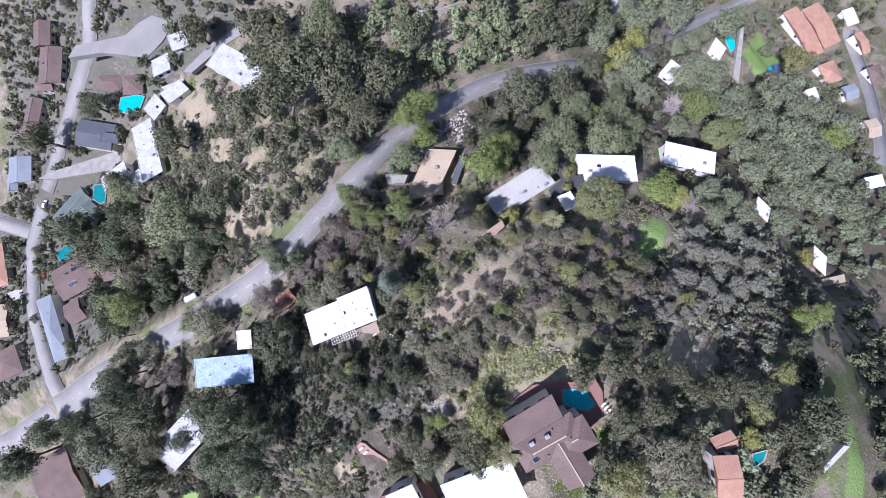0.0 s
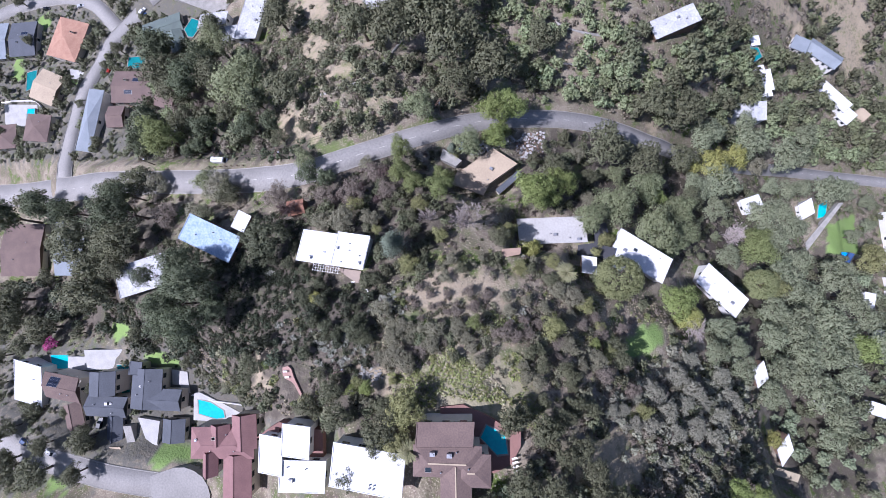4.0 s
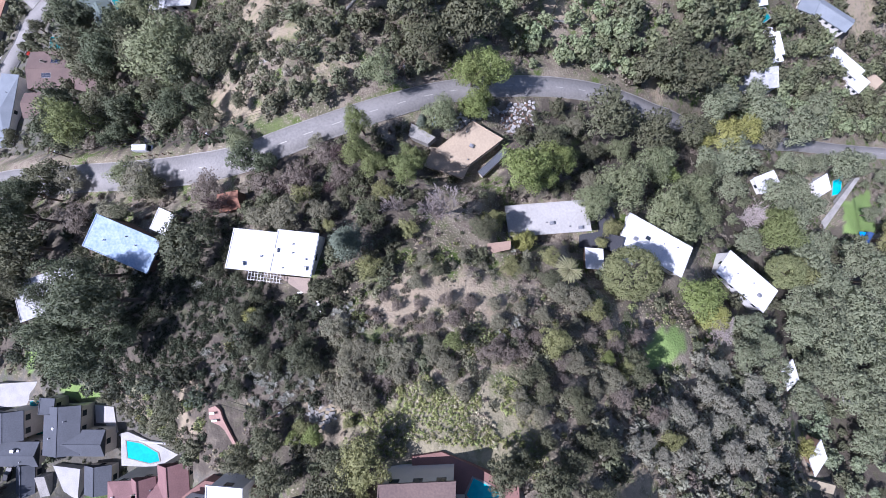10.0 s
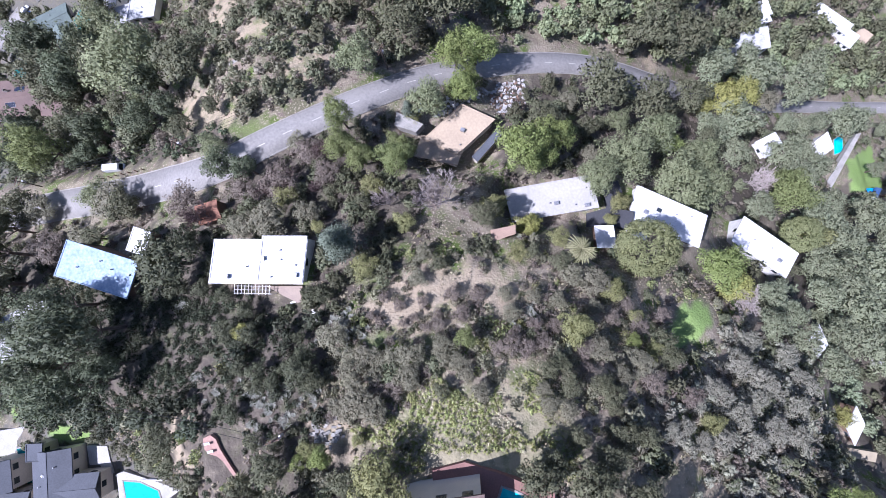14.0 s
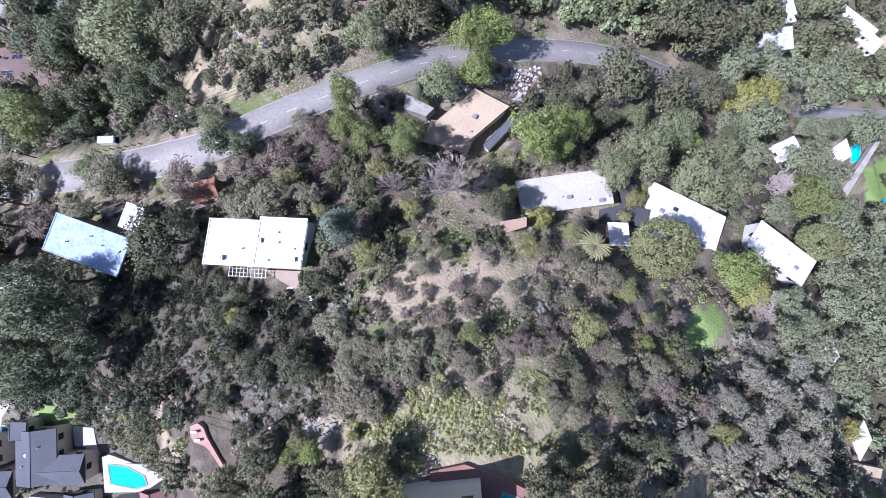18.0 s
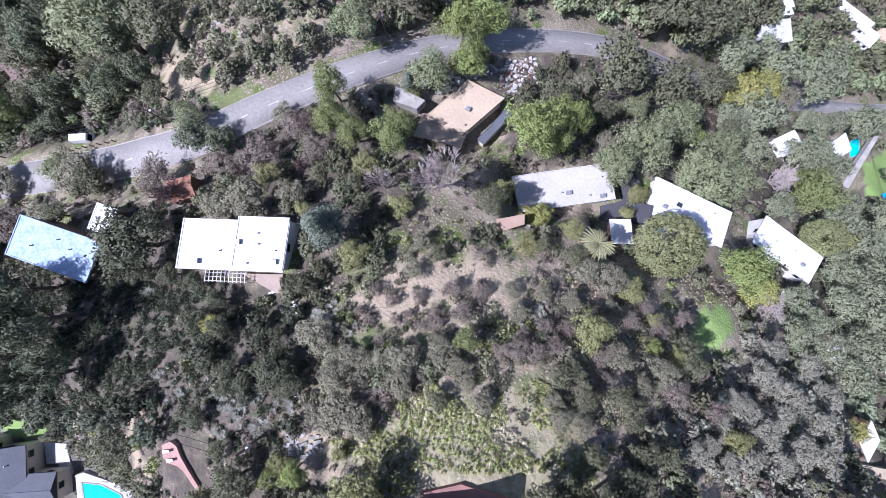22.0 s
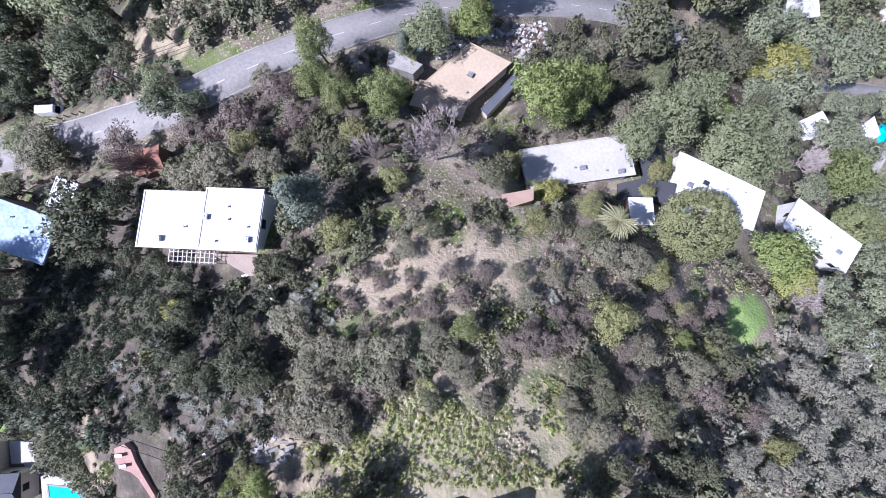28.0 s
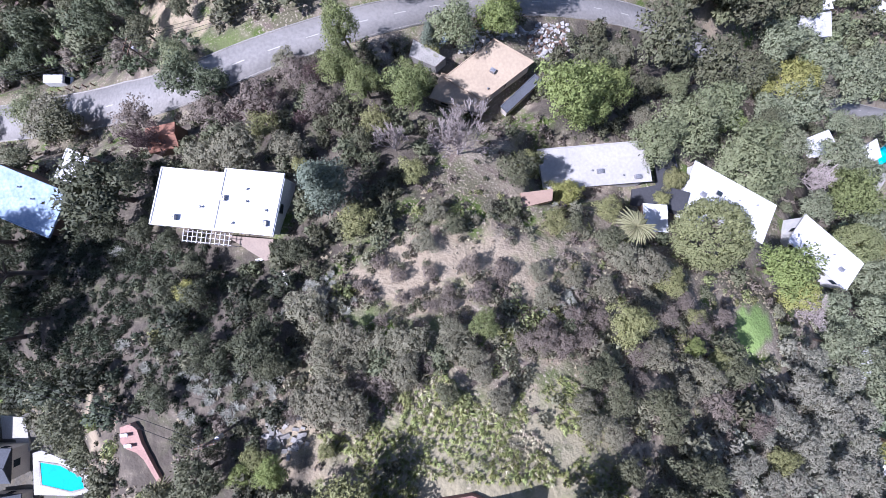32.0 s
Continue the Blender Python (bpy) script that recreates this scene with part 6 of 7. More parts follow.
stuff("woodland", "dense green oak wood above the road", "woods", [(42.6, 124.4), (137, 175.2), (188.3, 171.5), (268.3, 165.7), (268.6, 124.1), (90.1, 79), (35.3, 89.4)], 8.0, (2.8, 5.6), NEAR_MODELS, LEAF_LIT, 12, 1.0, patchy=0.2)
stuff("woodland", "dark oaks above the road", "woods", [(42.6, 124.4), (137, 175.2), (188.3, 171.5), (268.3, 165.7), (268.6, 124.1), (90.1, 79), (35.3, 89.4)], 8.0, (2.6, 5.4), NEAR_MODELS, LEAF_OAK, 62, 1.0, patchy=0.25)
stuff("woodland", "grey-green scrub oak wood on the lower slope", "woods", [(42.9, -11.2), (74.9, -1.6), (114, -20.7), (117.6, -58.8), (19.8, -42.1), (13.5, -35.9), (27.8, -27)], 2.9, (0.9, 2.3), WOOD_MODELS, LEAF_GREY_HAZE, 13, 0.75)
stuff("woodland", "brown-grey leafless scrub among the grey oaks", "woods", [(42.9, -11.2), (74.9, -1.6), (114, -20.7), (117.6, -58.8), (19.8, -42.1), (13.5, -35.9), (27.8, -27)], 3.8, (0.9, 2.2), WOOD_MODELS, LEAF_BROWN, 26, 0.8)
stuff("woodland", "dark oaks among the grey scrub", "woods", [(42.9, -11.2), (74.9, -1.6), (114, -20.7), (117.6, -58.8), (19.8, -42.1), (13.5, -35.9), (27.8, -27)], 7.0, (1.2, 3.4), WOOD_MODELS, LEAF_OAK, 27, 0.85)
stuff("woodland", "oaks on the south-east valley side", "woods", [(45.1, -47.2), (75.8, -55.2), (135.6, -65.8), (166.9, -68.9), (72.4, -90.8), (66.9, -87), (89.3, -70.7), (74, -63.8), (51.5, -77.2), (29.9, -65), (39.2, -56.5)], 5.2, (1.6, 4.2), WOOD_MODELS, LEAF_OAK, 28, 0.8, patchy=0.2)
stuff("chaparral", "dry scrub on the south-east valley side", "shrubs", [(45.1, -47.2), (75.8, -55.2), (135.6, -65.8), (166.9, -68.9), (72.4, -90.8), (66.9, -87), (89.3, -70.7), (74, -63.8), (51.5, -77.2), (29.9, -65), (39.2, -56.5)], 3.6, (0.8, 2.2), FAR_SHRUBS, LEAF_GREY, 29, 0.9)
stuff("garden_trees", "garden trees round the valley houses", "garden trees", [(252.9, 111), (350.5, 75.3), (187.4, -53.7), (193.2, -25.6), (200.5, 20), (188, 51.5)], 8.0, (1.6, 3.6), WOOD_MODELS, LEAF_OAK, 43, 0.9, clear=0.5, patchy=0.2)
stuff("woodland", "dark pine and oak wood beside the road", "woods", [(-197, 118.1), (-115.1, 103), (-88.7, 50.3), (-170.7, 46.8), (-181.7, 77.2)], 6.4, (2.2, 4.6), NEAR_MODELS, LEAF_OAK, 14, 1.0)
stuff("woodland", "brown leafless trees in the wood beside the road", "woods", [(-197, 118.1), (-115.1, 103), (-88.7, 50.3), (-170.7, 46.8), (-181.7, 77.2)], 7.0, (1.8, 3.8), NEAR_MODELS, LEAF_BROWN, 64, 1.0)
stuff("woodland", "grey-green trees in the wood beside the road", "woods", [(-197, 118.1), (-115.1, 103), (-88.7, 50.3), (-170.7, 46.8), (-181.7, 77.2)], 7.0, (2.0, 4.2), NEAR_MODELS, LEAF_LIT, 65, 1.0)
stuff("woodland", "wood with shade-dark leaves on the steep slope", "woods", [(-206.6, 30.7), (-127.1, 22.2), (-122.5, 10.5), (-83.6, 3.7), (-62.8, 2.3), (-57.9, -12.7), (-78.6, -25.5), (-108.3, -35.2), (-159.4, -33.5), (-238.3, -43.9), (-257.6, -26.8), (-196.2, -13.4)], 5.6, (2.0, 4.0), NEAR_MODELS, LEAF_DEEP_SHADE, 15, 0.9, clear=4.0, patchy=0.2)
stuff("woodland", "mixed green thicket between the houses and road", "woods", [(-70, 40.7), (-37.8, 51.9), (-20.6, 43.6), (-12.2, 23.4), (-22.4, 7.2), (-32.9, 5.9), (-37.6, 18.3), (-64.8, 21.6)], 3.4, (1.3, 2.8), NEAR_MODELS, LEAF_OAK, 16, 0.9, trees=0.75)
stuff("woodland", "green thicket round the white houses", "woods", [(4.5, 68.1), (33.2, 78.2), (75, 74.3), (98, 69.6), (165, 88.7), (110.4, 29.4), (80.3, 32.3), (50.8, 41.3), (8.3, 34.9)], 4.4, (1.2, 2.8), NEAR_MODELS, LEAF_OAK, 17, 0.9, trees=0.75, patchy=0.35)
stuff("woodland", "oaks and scrub on the far slope", "woods", [(-12.7, 130), (48.8, 141.3), (42.6, 124.4), (70, 94.3), (8.2, 82.2), (-4.8, 97.8)], 5.0, (1.6, 3.8), WOOD_MODELS, LEAF_LIT, 18, 0.9, patchy=0.15)
stuff("woodland", "oaks along the upper slope", "woods", [(-117.6, 135.4), (-12.7, 130), (-11, 113.2), (-54.9, 119.3), (-123.3, 130.1)], 5.6, (2.0, 4.4), WOOD_MODELS, LEAF_OAK, 19, 0.8, patchy=0.2)
stuff("woodland", "trees in the far valley", "woods", [(161.5, 209.2), (260.6, 246.6), (268.3, 165.7), (188.3, 171.5)], 6.4, (2.4, 5.0), WOOD_MODELS, LEAF_OAK, 20, 0.9, patchy=0.2)
stuff("woodland", "oaks below the ridge houses", "woods", [(-10, -47.1), (12, -35.3), (30.3, -41.2), (39.6, -54.1), (66.3, -59.6), (72.5, -71.8), (49.9, -76.3)], 4.6, (1.8, 3.6), WOOD_MODELS, LEAF_OAK_HAZE, 21, 0.8)
stuff("woodland", "green thicket above the lower houses", "woods", [(-96.4, -25.7), (-36, -24.1), (-10.9, -24.2), (-16, -30), (-68.7, -42.4)], 4.2, (1.2, 2.6), NEAR_MODELS, LEAF_OAK, 22, 0.8, patchy=0.25)
stuff("woodland", "scattered trees, leaves darkened for shade, on the slope", "woods", [(-80.9, 3.8), (-66, 4.4), (-35.4, 3.3), (-28.8, -5), (-30.1, -19.7), (-58.4, -21.6), (-102.7, -29.5), (-109.5, -20.7), (-78.5, -11.1)], 5.4, (1.4, 3.2), NEAR_MODELS, LEAF_DEEP_SHADE, 23, 1.0, patchy=0.3)
# these three plots and the hollow get leaves coloured as if in shade
stuff("chaparral", "dark shrubs with shade in their colour beside a long white house", "shrubs", [(-93, 20), (-80, 24), (-64, 22), (-61, 8), (-57, 7), (-58, -2), (-80, 2), (-88, 6)], 1.4, (0.6, 1.6), SHRUB_MODELS, LEAF_DEEP_SHADE, 71, 1.0)
stuff("chaparral", "low shrubs with shade-dark leaves over the slope", "shrubs", [(-115, 10), (-60, 9), (-34, 7), (-31, -2), (-34, -14), (-45, -22), (-75, -22), (-112, -26)], 1.75, (0.5, 1.5), SHRUB_MODELS, LEAF_DEEP_SHADE, 73, 0.9, trees=0.5)
stuff("chaparral", "ivy with shade in its colour under pines beside a blue-roofed house", "shrubs", [(-116, 6), (-108, 8), (-90, 5), (-84, 8), (-82, -10), (-100, -16), (-116, -10)], 1.25, (0.6, 1.5), SHRUB_MODELS, LEAF_DEEP_SHADE, 72, 0.9, clear=0.2, trees=0.2)
stuff("chaparral", "low shrubs with shade in their colour in the hollow", "shrubs", [(-111.6, 3.6), (-68.5, 5.4), (-61.5, -6.2), (-61.4, -13.5), (-117.2, -23.9)], 1.5, (0.5, 1.4), SHRUB_MODELS, LEAF_DEEP_SHADE, 63, 0.9)
stuff("garden_trees", "small garden trees between the town houses", "garden trees", [(-198.8, 266.5), (-40.4, 154.2), (-76.5, 149), (-137.8, 140.9), (-218.2, 104.5), (-272.1, 95.3)], 5.6, (1.2, 3.2), WOOD_MODELS, LEAF_OAK, 24, 1.0, clear=0.5, patchy=0.1)
stuff("garden_trees", "small garden trees along the west street", "garden trees", [(-353.8, 163.2), (-209.3, 153.1), (-158.5, 46.7), (-310.7, 44.1)], 6.0, (1.2, 3.0), WOOD_MODELS, LEAF_OAK, 67, 1.0, clear=0.5, patchy=0.15)
stuff("garden_shrubs", "hedges and shrubs along the west street", "shrubs", [(-353.8, 163.2), (-209.3, 153.1), (-158.5, 46.7), (-310.7, 44.1)], 3.6, (0.6, 1.6), FAR_SHRUBS, LEAF_OAK, 68, 0.9, clear=0.4, patchy=0.1)
stuff("garden_trees", "small garden trees behind the lower houses", "garden trees", [(-233.2, -48.3), (-112.7, -29.2), (-68.7, -42.4), (-37, -33.9), (-34.4, -51), (-178.9, -94.6)], 8.0, (1.0, 2.2), WOOD_MODELS, LEAF_OAK, 25, 1.0, clear=0.5)

stuff("garden_shrubs", "clipped garden shrubs round the town houses", "shrubs", [(-198.8, 266.5), (-40.4, 154.2), (-76.5, 149), (-137.8, 140.9), (-218.2, 104.5), (-272.1, 95.3)], 4.0, (0.6, 1.8), FAR_SHRUBS, LEAF_OAK, 41, 0.9, clear=0.4)
stuff("garden_shrubs", "garden shrubs behind the lower houses", "shrubs", [(-233.2, -48.3), (-112.7, -29.2), (-68.7, -42.4), (-37, -33.9), (-34.4, -51), (-178.9, -94.6)], 3.2, (0.5, 1.5), FAR_SHRUBS, LEAF_OAK, 42, 0.9, clear=0.4)

# scrub
stuff("chaparral", "grey-green chaparral shrubs on sandy soil", "shrubs", [(-32.1, 2.5), (-11.5, 17.6), (6.7, 18.1), (32.1, 10.2), (47.8, 4.4), (42.9, -11.2), (26.1, -24.2), (12.9, -23.2), (-11.3, -21.6), (-36, -24.1), (-53.6, -13.7)], 2.0, (0.6, 2.1), SHRUB_MODELS, LEAF_GREY, 31, 0.95, patchy=0.35)
stuff("chaparral", "purple-brown dry shrubs on sandy soil", "shrubs", [(-112.1, -26.8), (-61.6, -1.2), (-33.7, 9.4), (-12, 21.4), (20.2, 18.1), (84.1, 7.2), (111.6, -9.5), (126.5, -29.1), (126.9, -59.6), (13.7, -39.5), (7.1, -27.5), (-10.8, -24.8), (-37.5, -31.2), (-68.6, -41.3), (-101.5, -43.1), (-107.6, -32.7)], 2.4, (0.5, 1.7), SCRUB_MODELS, LEAF_BROWN, 32, 0.9, patchy=0.45)
stuff("chaparral", "grey chaparral on the bank above the road", "shrubs", [(-123.3, 130.1), (-54.9, 119.3), (-13.3, 112.7), (-3.4, 81.9), (-27.9, 67.6), (-62.9, 51.7), (-95.8, 53.3), (-112.7, 96.2)], 2.0, (0.7, 2.4), FAR_SHRUBS, LEAF_GREY, 33, 0.9, patchy=0.1)
stuff("chaparral", "green oak scrub on the bank above the road", "shrubs", [(-123.3, 130.1), (-54.9, 119.3), (-13.3, 112.7), (-3.4, 81.9), (-27.9, 67.6), (-62.9, 51.7), (-95.8, 53.3), (-112.7, 96.2)], 4.6, (1.0, 3.2), WOOD_MODELS, LEAF_OAK, 44, 0.8, patchy=0.2)
stuff("chaparral", "dry brown shrubs on the bank above the road", "shrubs", [(-170.7, 46.8), (-93.3, 46.8), (-62.8, 51.3), (-24.2, 71.1), (20.2, 85.3), (78.1, 86.3), (268.6, 124.1), (260.6, 246.6), (-117.6, 135.4), (-115.1, 103), (-197, 118.1)], 4.0, (0.8, 2.6), FAR_SHRUBS, LEAF_BROWN, 34, 0.9, patchy=0.1)
stuff("chaparral", "low olive shrubs over the whole slope", "shrubs", [(-112.1, -26.8), (-61.6, -1.2), (-33.7, 9.4), (-12, 21.4), (20.2, 18.1), (84.1, 7.2), (111.6, -9.5), (126.5, -29.1), (126.9, -59.6), (13.7, -39.5), (7.1, -27.5), (-10.8, -24.8), (-37.5, -31.2), (-68.6, -41.3), (-101.5, -43.1), (-107.6, -32.7)], 3.4, (0.6, 2.2), SHRUB_MODELS, LEAF_OLIVE, 35, 0.9, patchy=0.55)
stuff("chaparral", "dry shrubs between the trees and houses", "shrubs", [(-205.7, 29.2), (-88.7, 34.7), (-69.5, 38.5), (-22.7, 59.3), (11.2, 72.3), (78.6, 78.2), (266.6, 103), (248.7, 41.9), (132.4, 27), (71.8, 23.7), (20.4, 22.1), (-12, 21.4), (-33.3, 7.6), (-57.4, -14.3), (-112.7, -29.2), (-235.7, -46.1), (-260.6, -24.2), (-198, -8.1)], 3.0, (0.6, 1.8), SCRUB_MODELS, LEAF_BROWN, 36, 0.9, patchy=0.2)
stuff("chaparral", "green shrubs between the trees and houses", "shrubs", [(-205.7, 29.2), (-88.7, 34.7), (-69.5, 38.5), (-22.7, 59.3), (11.2, 72.3), (78.6, 78.2), (266.6, 103), (248.7, 41.9), (132.4, 27), (71.8, 23.7), (20.4, 22.1), (-12, 21.4), (-33.3, 7.6), (-57.4, -14.3), (-112.7, -29.2), (-235.7, -46.1), (-260.6, -24.2), (-198, -8.1)], 3.4, (0.7, 2.4), SHRUB_MODELS, LEAF_OAK, 38, 0.9, patchy=0.3)
stuff("chaparral", "green oak scrub over the sandy slope", "shrubs", [(-112.1, -26.8), (-61.6, -1.2), (-33.7, 9.4), (-12, 21.4), (20.2, 18.1), (84.1, 7.2), (111.6, -9.5), (126.5, -29.1), (126.9, -59.6), (13.7, -39.5), (7.1, -27.5), (-10.8, -24.8), (-37.5, -31.2), (-68.6, -41.3), (-101.5, -43.1), (-107.6, -32.7)], 6.5, (1.0, 2.8), NEAR_MODELS, LEAF_OAK, 39, 0.75, patchy=0.55)
stuff("chaparral", "grey oak scrub over the sandy slope", "shrubs", [(-112.1, -26.8), (-61.6, -1.2), (-33.7, 9.4), (-12, 21.4), (20.2, 18.1), (84.1, 7.2), (111.6, -9.5), (126.5, -29.1), (126.9, -59.6), (13.7, -39.5), (7.1, -27.5), (-10.8, -24.8), (-37.5, -31.2), (-68.6, -41.3), (-101.5, -43.1), (-107.6, -32.7)], 6.5, (1.0, 2.8), NEAR_MODELS, LEAF_GREY, 40, 0.7, patchy=0.5)
stuff("chaparral", "low brown shrubs in mounds on the open slope", "shrubs", [(-27.7, 0.8), (-21.6, 8.3), (-1.5, 13.1), (13.6, 10), (16.3, -1.1), (11.8, -7.6), (3.1, -8.5), (-8.3, -8.4), (-25.3, -8.9), (-32.2, -7.1)], 1.7, (0.5, 1.4), SCRUB_MODELS, LEAF_BROWN, 51, 0.8, patchy=0.3)
stuff("chaparral", "low grey-green shrubs in mounds on the open slope", "shrubs", [(-27.7, 0.8), (-21.6, 8.3), (-1.5, 13.1), (13.6, 10), (16.3, -1.1), (11.8, -7.6), (3.1, -8.5), (-8.3, -8.4), (-25.3, -8.9), (-32.2, -7.1)], 1.8, (0.5, 1.5), SHRUB_MODELS, LEAF_GREY, 52, 0.8, patchy=0.35)
stuff("chaparral", "low green shrubs on the open slope", "shrubs", [(-27.7, 0.8), (-21.6, 8.3), (-1.5, 13.1), (13.6, 10), (16.3, -1.1), (11.8, -7.6), (3.1, -8.5), (-8.3, -8.4), (-25.3, -8.9), (-32.2, -7.1)], 2.2, (0.4, 1.2), SHRUB_MODELS, LEAF_OAK, 53, 0.8, patchy=0.4)
stuff("chaparral", "low shrubs on the shaded slope below the houses", "shrubs", [(-102.7, 2.8), (-37.2, 5.9), (-27.9, 1.7), (-32, -11), (-27.5, -20.3), (-33.6, -28), (-122.2, -60.3), (-150.4, -22)], 1.9, (0.5, 1.5), SHRUB_MODELS, LEAF_DEEP_SHADE, 54, 0.9, patchy=0.25)
stuff("chaparral", "grey shrubs on the shaded slope below the houses", "shrubs", [(-102.7, 2.8), (-37.2, 5.9), (-27.9, 1.7), (-32, -11), (-27.5, -20.3), (-33.6, -28), (-122.2, -60.3), (-150.4, -22)], 4.2, (0.5, 1.3), SCRUB_MODELS, LEAF_OAK, 55, 0.9, patchy=0.3)
stuff("dry_grass", "tufts of dry pale grass between the shrubs", "grass", [(-112.1, -26.8), (-61.6, -1.2), (-33.7, 9.4), (-12, 21.4), (20.2, 18.1), (84.1, 7.2), (111.6, -9.5), (126.5, -29.1), (126.9, -59.6), (13.7, -39.5), (7.1, -27.5), (-10.8, -24.8), (-37.5, -31.2), (-68.6, -41.3), (-101.5, -43.1), (-107.6, -32.7)], 1.02, (0.3, 0.6), TUFTS, LEAF_DRY, 56, 0.7, patchy=0.3)
# dark shrubs added along the bank in place of the trees' shade
stuff("chaparral", "dark shrubs standing in for shade on the roadside bank", "shrubs", [(-208.2, 96.6), (-83, 54.1), (-56.3, 50.6), (-66.1, 47), (-81.8, 44), (-116.2, 45.1), (-166.5, 45.4)], 2.1, (0.6, 1.8), FAR_SHRUBS, LEAF_PINE, 66, 1.0)
stuff("ice_plant", "green upright succulent tufts on the slope", "ground cover", [(-9.5, -8.8), (-4.8, -12.8), (0, -14.2), (3.1, -11.4), (8.2, -9.1), (12.4, -11.3), (15.4, -17), (18.5, -21.2), (17, -27.3), (-3.9, -26.6), (-14.6, -26.2), (-19.8, -22), (-26.1, -19.2), (-18.3, -17.8), (-13.4, -13.3)], 0.5, (0.35, 0.75), TUFTS, LEAF_ICE, 37, 1.0, trees=0.2, patchy=0.12)
stuff("ice_plant", "dry straw-coloured tufts among the succulents", "ground cover", [(-9.5, -8.8), (-4.8, -12.8), (0, -14.2), (3.1, -11.4), (8.2, -9.1), (12.4, -11.3), (15.4, -17), (18.5, -21.2), (17, -27.3), (-3.9, -26.6), (-14.6, -26.2), (-19.8, -22), (-26.1, -19.2), (-18.3, -17.8), (-13.4, -13.3)], 0.6, (0.3, 0.7), TUFTS, LEAF_STRAW, 47, 0.9, trees=0.2, patchy=0.3)


# ---- palms and agaves ----
def blade(length, width, rise, droop, steps=6, fold=0.25):
    """One curved tapering leaf along +x."""
    bm = bmesh.new()
    rows = []
    for i in range(steps + 1):
        t = i / steps
        x, z = length * t * (1 - 0.12 * t), rise * t - droop * t * t
        w = width * (0.35 + 1.3 * t) * (1 - t) ** 0.6 + 0.01
        rows.append([bm.verts.new((x, -w, z + fold * w)), bm.verts.new((x, 0, z)), bm.verts.new((x, w, z + fold * w))])
    for a, b in zip(rows, rows[1:]):
        bm.faces.new((a[0], a[1], b[1], b[0])), bm.faces.new((a[1], a[2], b[2], b[1]))
    return bm


def frond_mesh(length, mat):
    """A stiff arching palm frond: a folded tapering strip with notched edges."""
    bm = blade(length, 0.3, length * 0.35, length * 0.55, 14, 0.5)
    for v in bm.verts:
        if abs(v.co.y) > 0.02 and int(v.co.x * 4) % 2:
            v.co.y *= 0.6
    me = bpy.data.meshes.new("frond")
    bm.to_mesh(me)
    bm.free()
    me.materials.append(mat)
    return me


FROND = frond_mesh(4.2, leaf("palm_leaves", (0.36, 0.36, 0.19), (0.22, 0.23, 0.11), thin_share=0.3))


def palm(x, y, height, label, size=1.0):
    thing = new("palm_tree")
    thing.location = (x, y, land_at(x, y) - 0.1)
    bm = bmesh.new()
    for i in range(10):
        z0, z1 = height * i / 10, height * (i + 1) / 10
        tube(bm, (0, 0, z0), (0, 0, z1), 0.4, 0.33, 9)
    part("trunk", bm, BARK, thing)
    rng = random.Random(int(x * 10))
    for i in range(64):
        f = new("frond", FROND)
        f.parent = thing
        f.location = (0, 0, height)
        f.rotation_euler = (rng.uniform(-0.3, 0.3), -0.95 + 1.45 * ((i * 0.618) % 1), i * 2.399)
        f.scale = (size * rng.uniform(0.8, 1.1),) * 3
    tagged(thing, label, "palm")
    TREES.append((x, y, 2.5))


palm(*(23.6, 15.4), 6.0, "canary palm with a broad feathered crown")
palm(*(-15.4, -33.6), 6.0, "feathered palm beside a white roof", 0.8)
palm(*(-46.9, -30.2), 3.5, "low palm above a pink house", 0.7)

AGAVES = []
for sort in range(3):
    rng = random.Random(sort)
    bm = bmesh.new()
    for i in range(20):
        leaf_bm = blade(rng.uniform(0.9, 1.3), 0.09, 0.45 + 0.6 * (i / 20), 0.25)
        bmesh.ops.rotate(leaf_bm, verts=leaf_bm.verts, cent=(0, 0, 0), matrix=Matrix.Rotation(i * 2.399, 3, "Z"))
        me = bpy.data.meshes.new("blade")
        leaf_bm.to_mesh(me)
        leaf_bm.free()
        bm.from_mesh(me)
        bpy.data.meshes.remove(me)
    bmesh.ops.remove_doubles(bm, verts=[v for v in bm.verts if math.hypot(v.co.x, v.co.y) < 0.06], dist=0.09)
    me = bpy.data.meshes.new("agave")
    bm.to_mesh(me)
    bm.free()
    me.materials.append(LEAF_AGAVE)
    AGAVES.append(me)


def agave_patch(cx, cy, count, spread, seed):
    rng = random.Random(seed)
    for i in range(count):
        x, y = cx + rng.gauss(0, spread), cy + rng.gauss(0, spread * 0.7)
        ob = new("agave", AGAVES[i % 3])
        ob.location = (x, y, land_at(x, y) + 0.25)
        ob.rotation_euler = (0, 0, rng.uniform(0, 6))
        ob.scale = (rng.uniform(0.5, 0.95),) * 3
        tagged(ob, "pale blue-grey agave rosette on the slope", "agave", group="agaves on the slope")


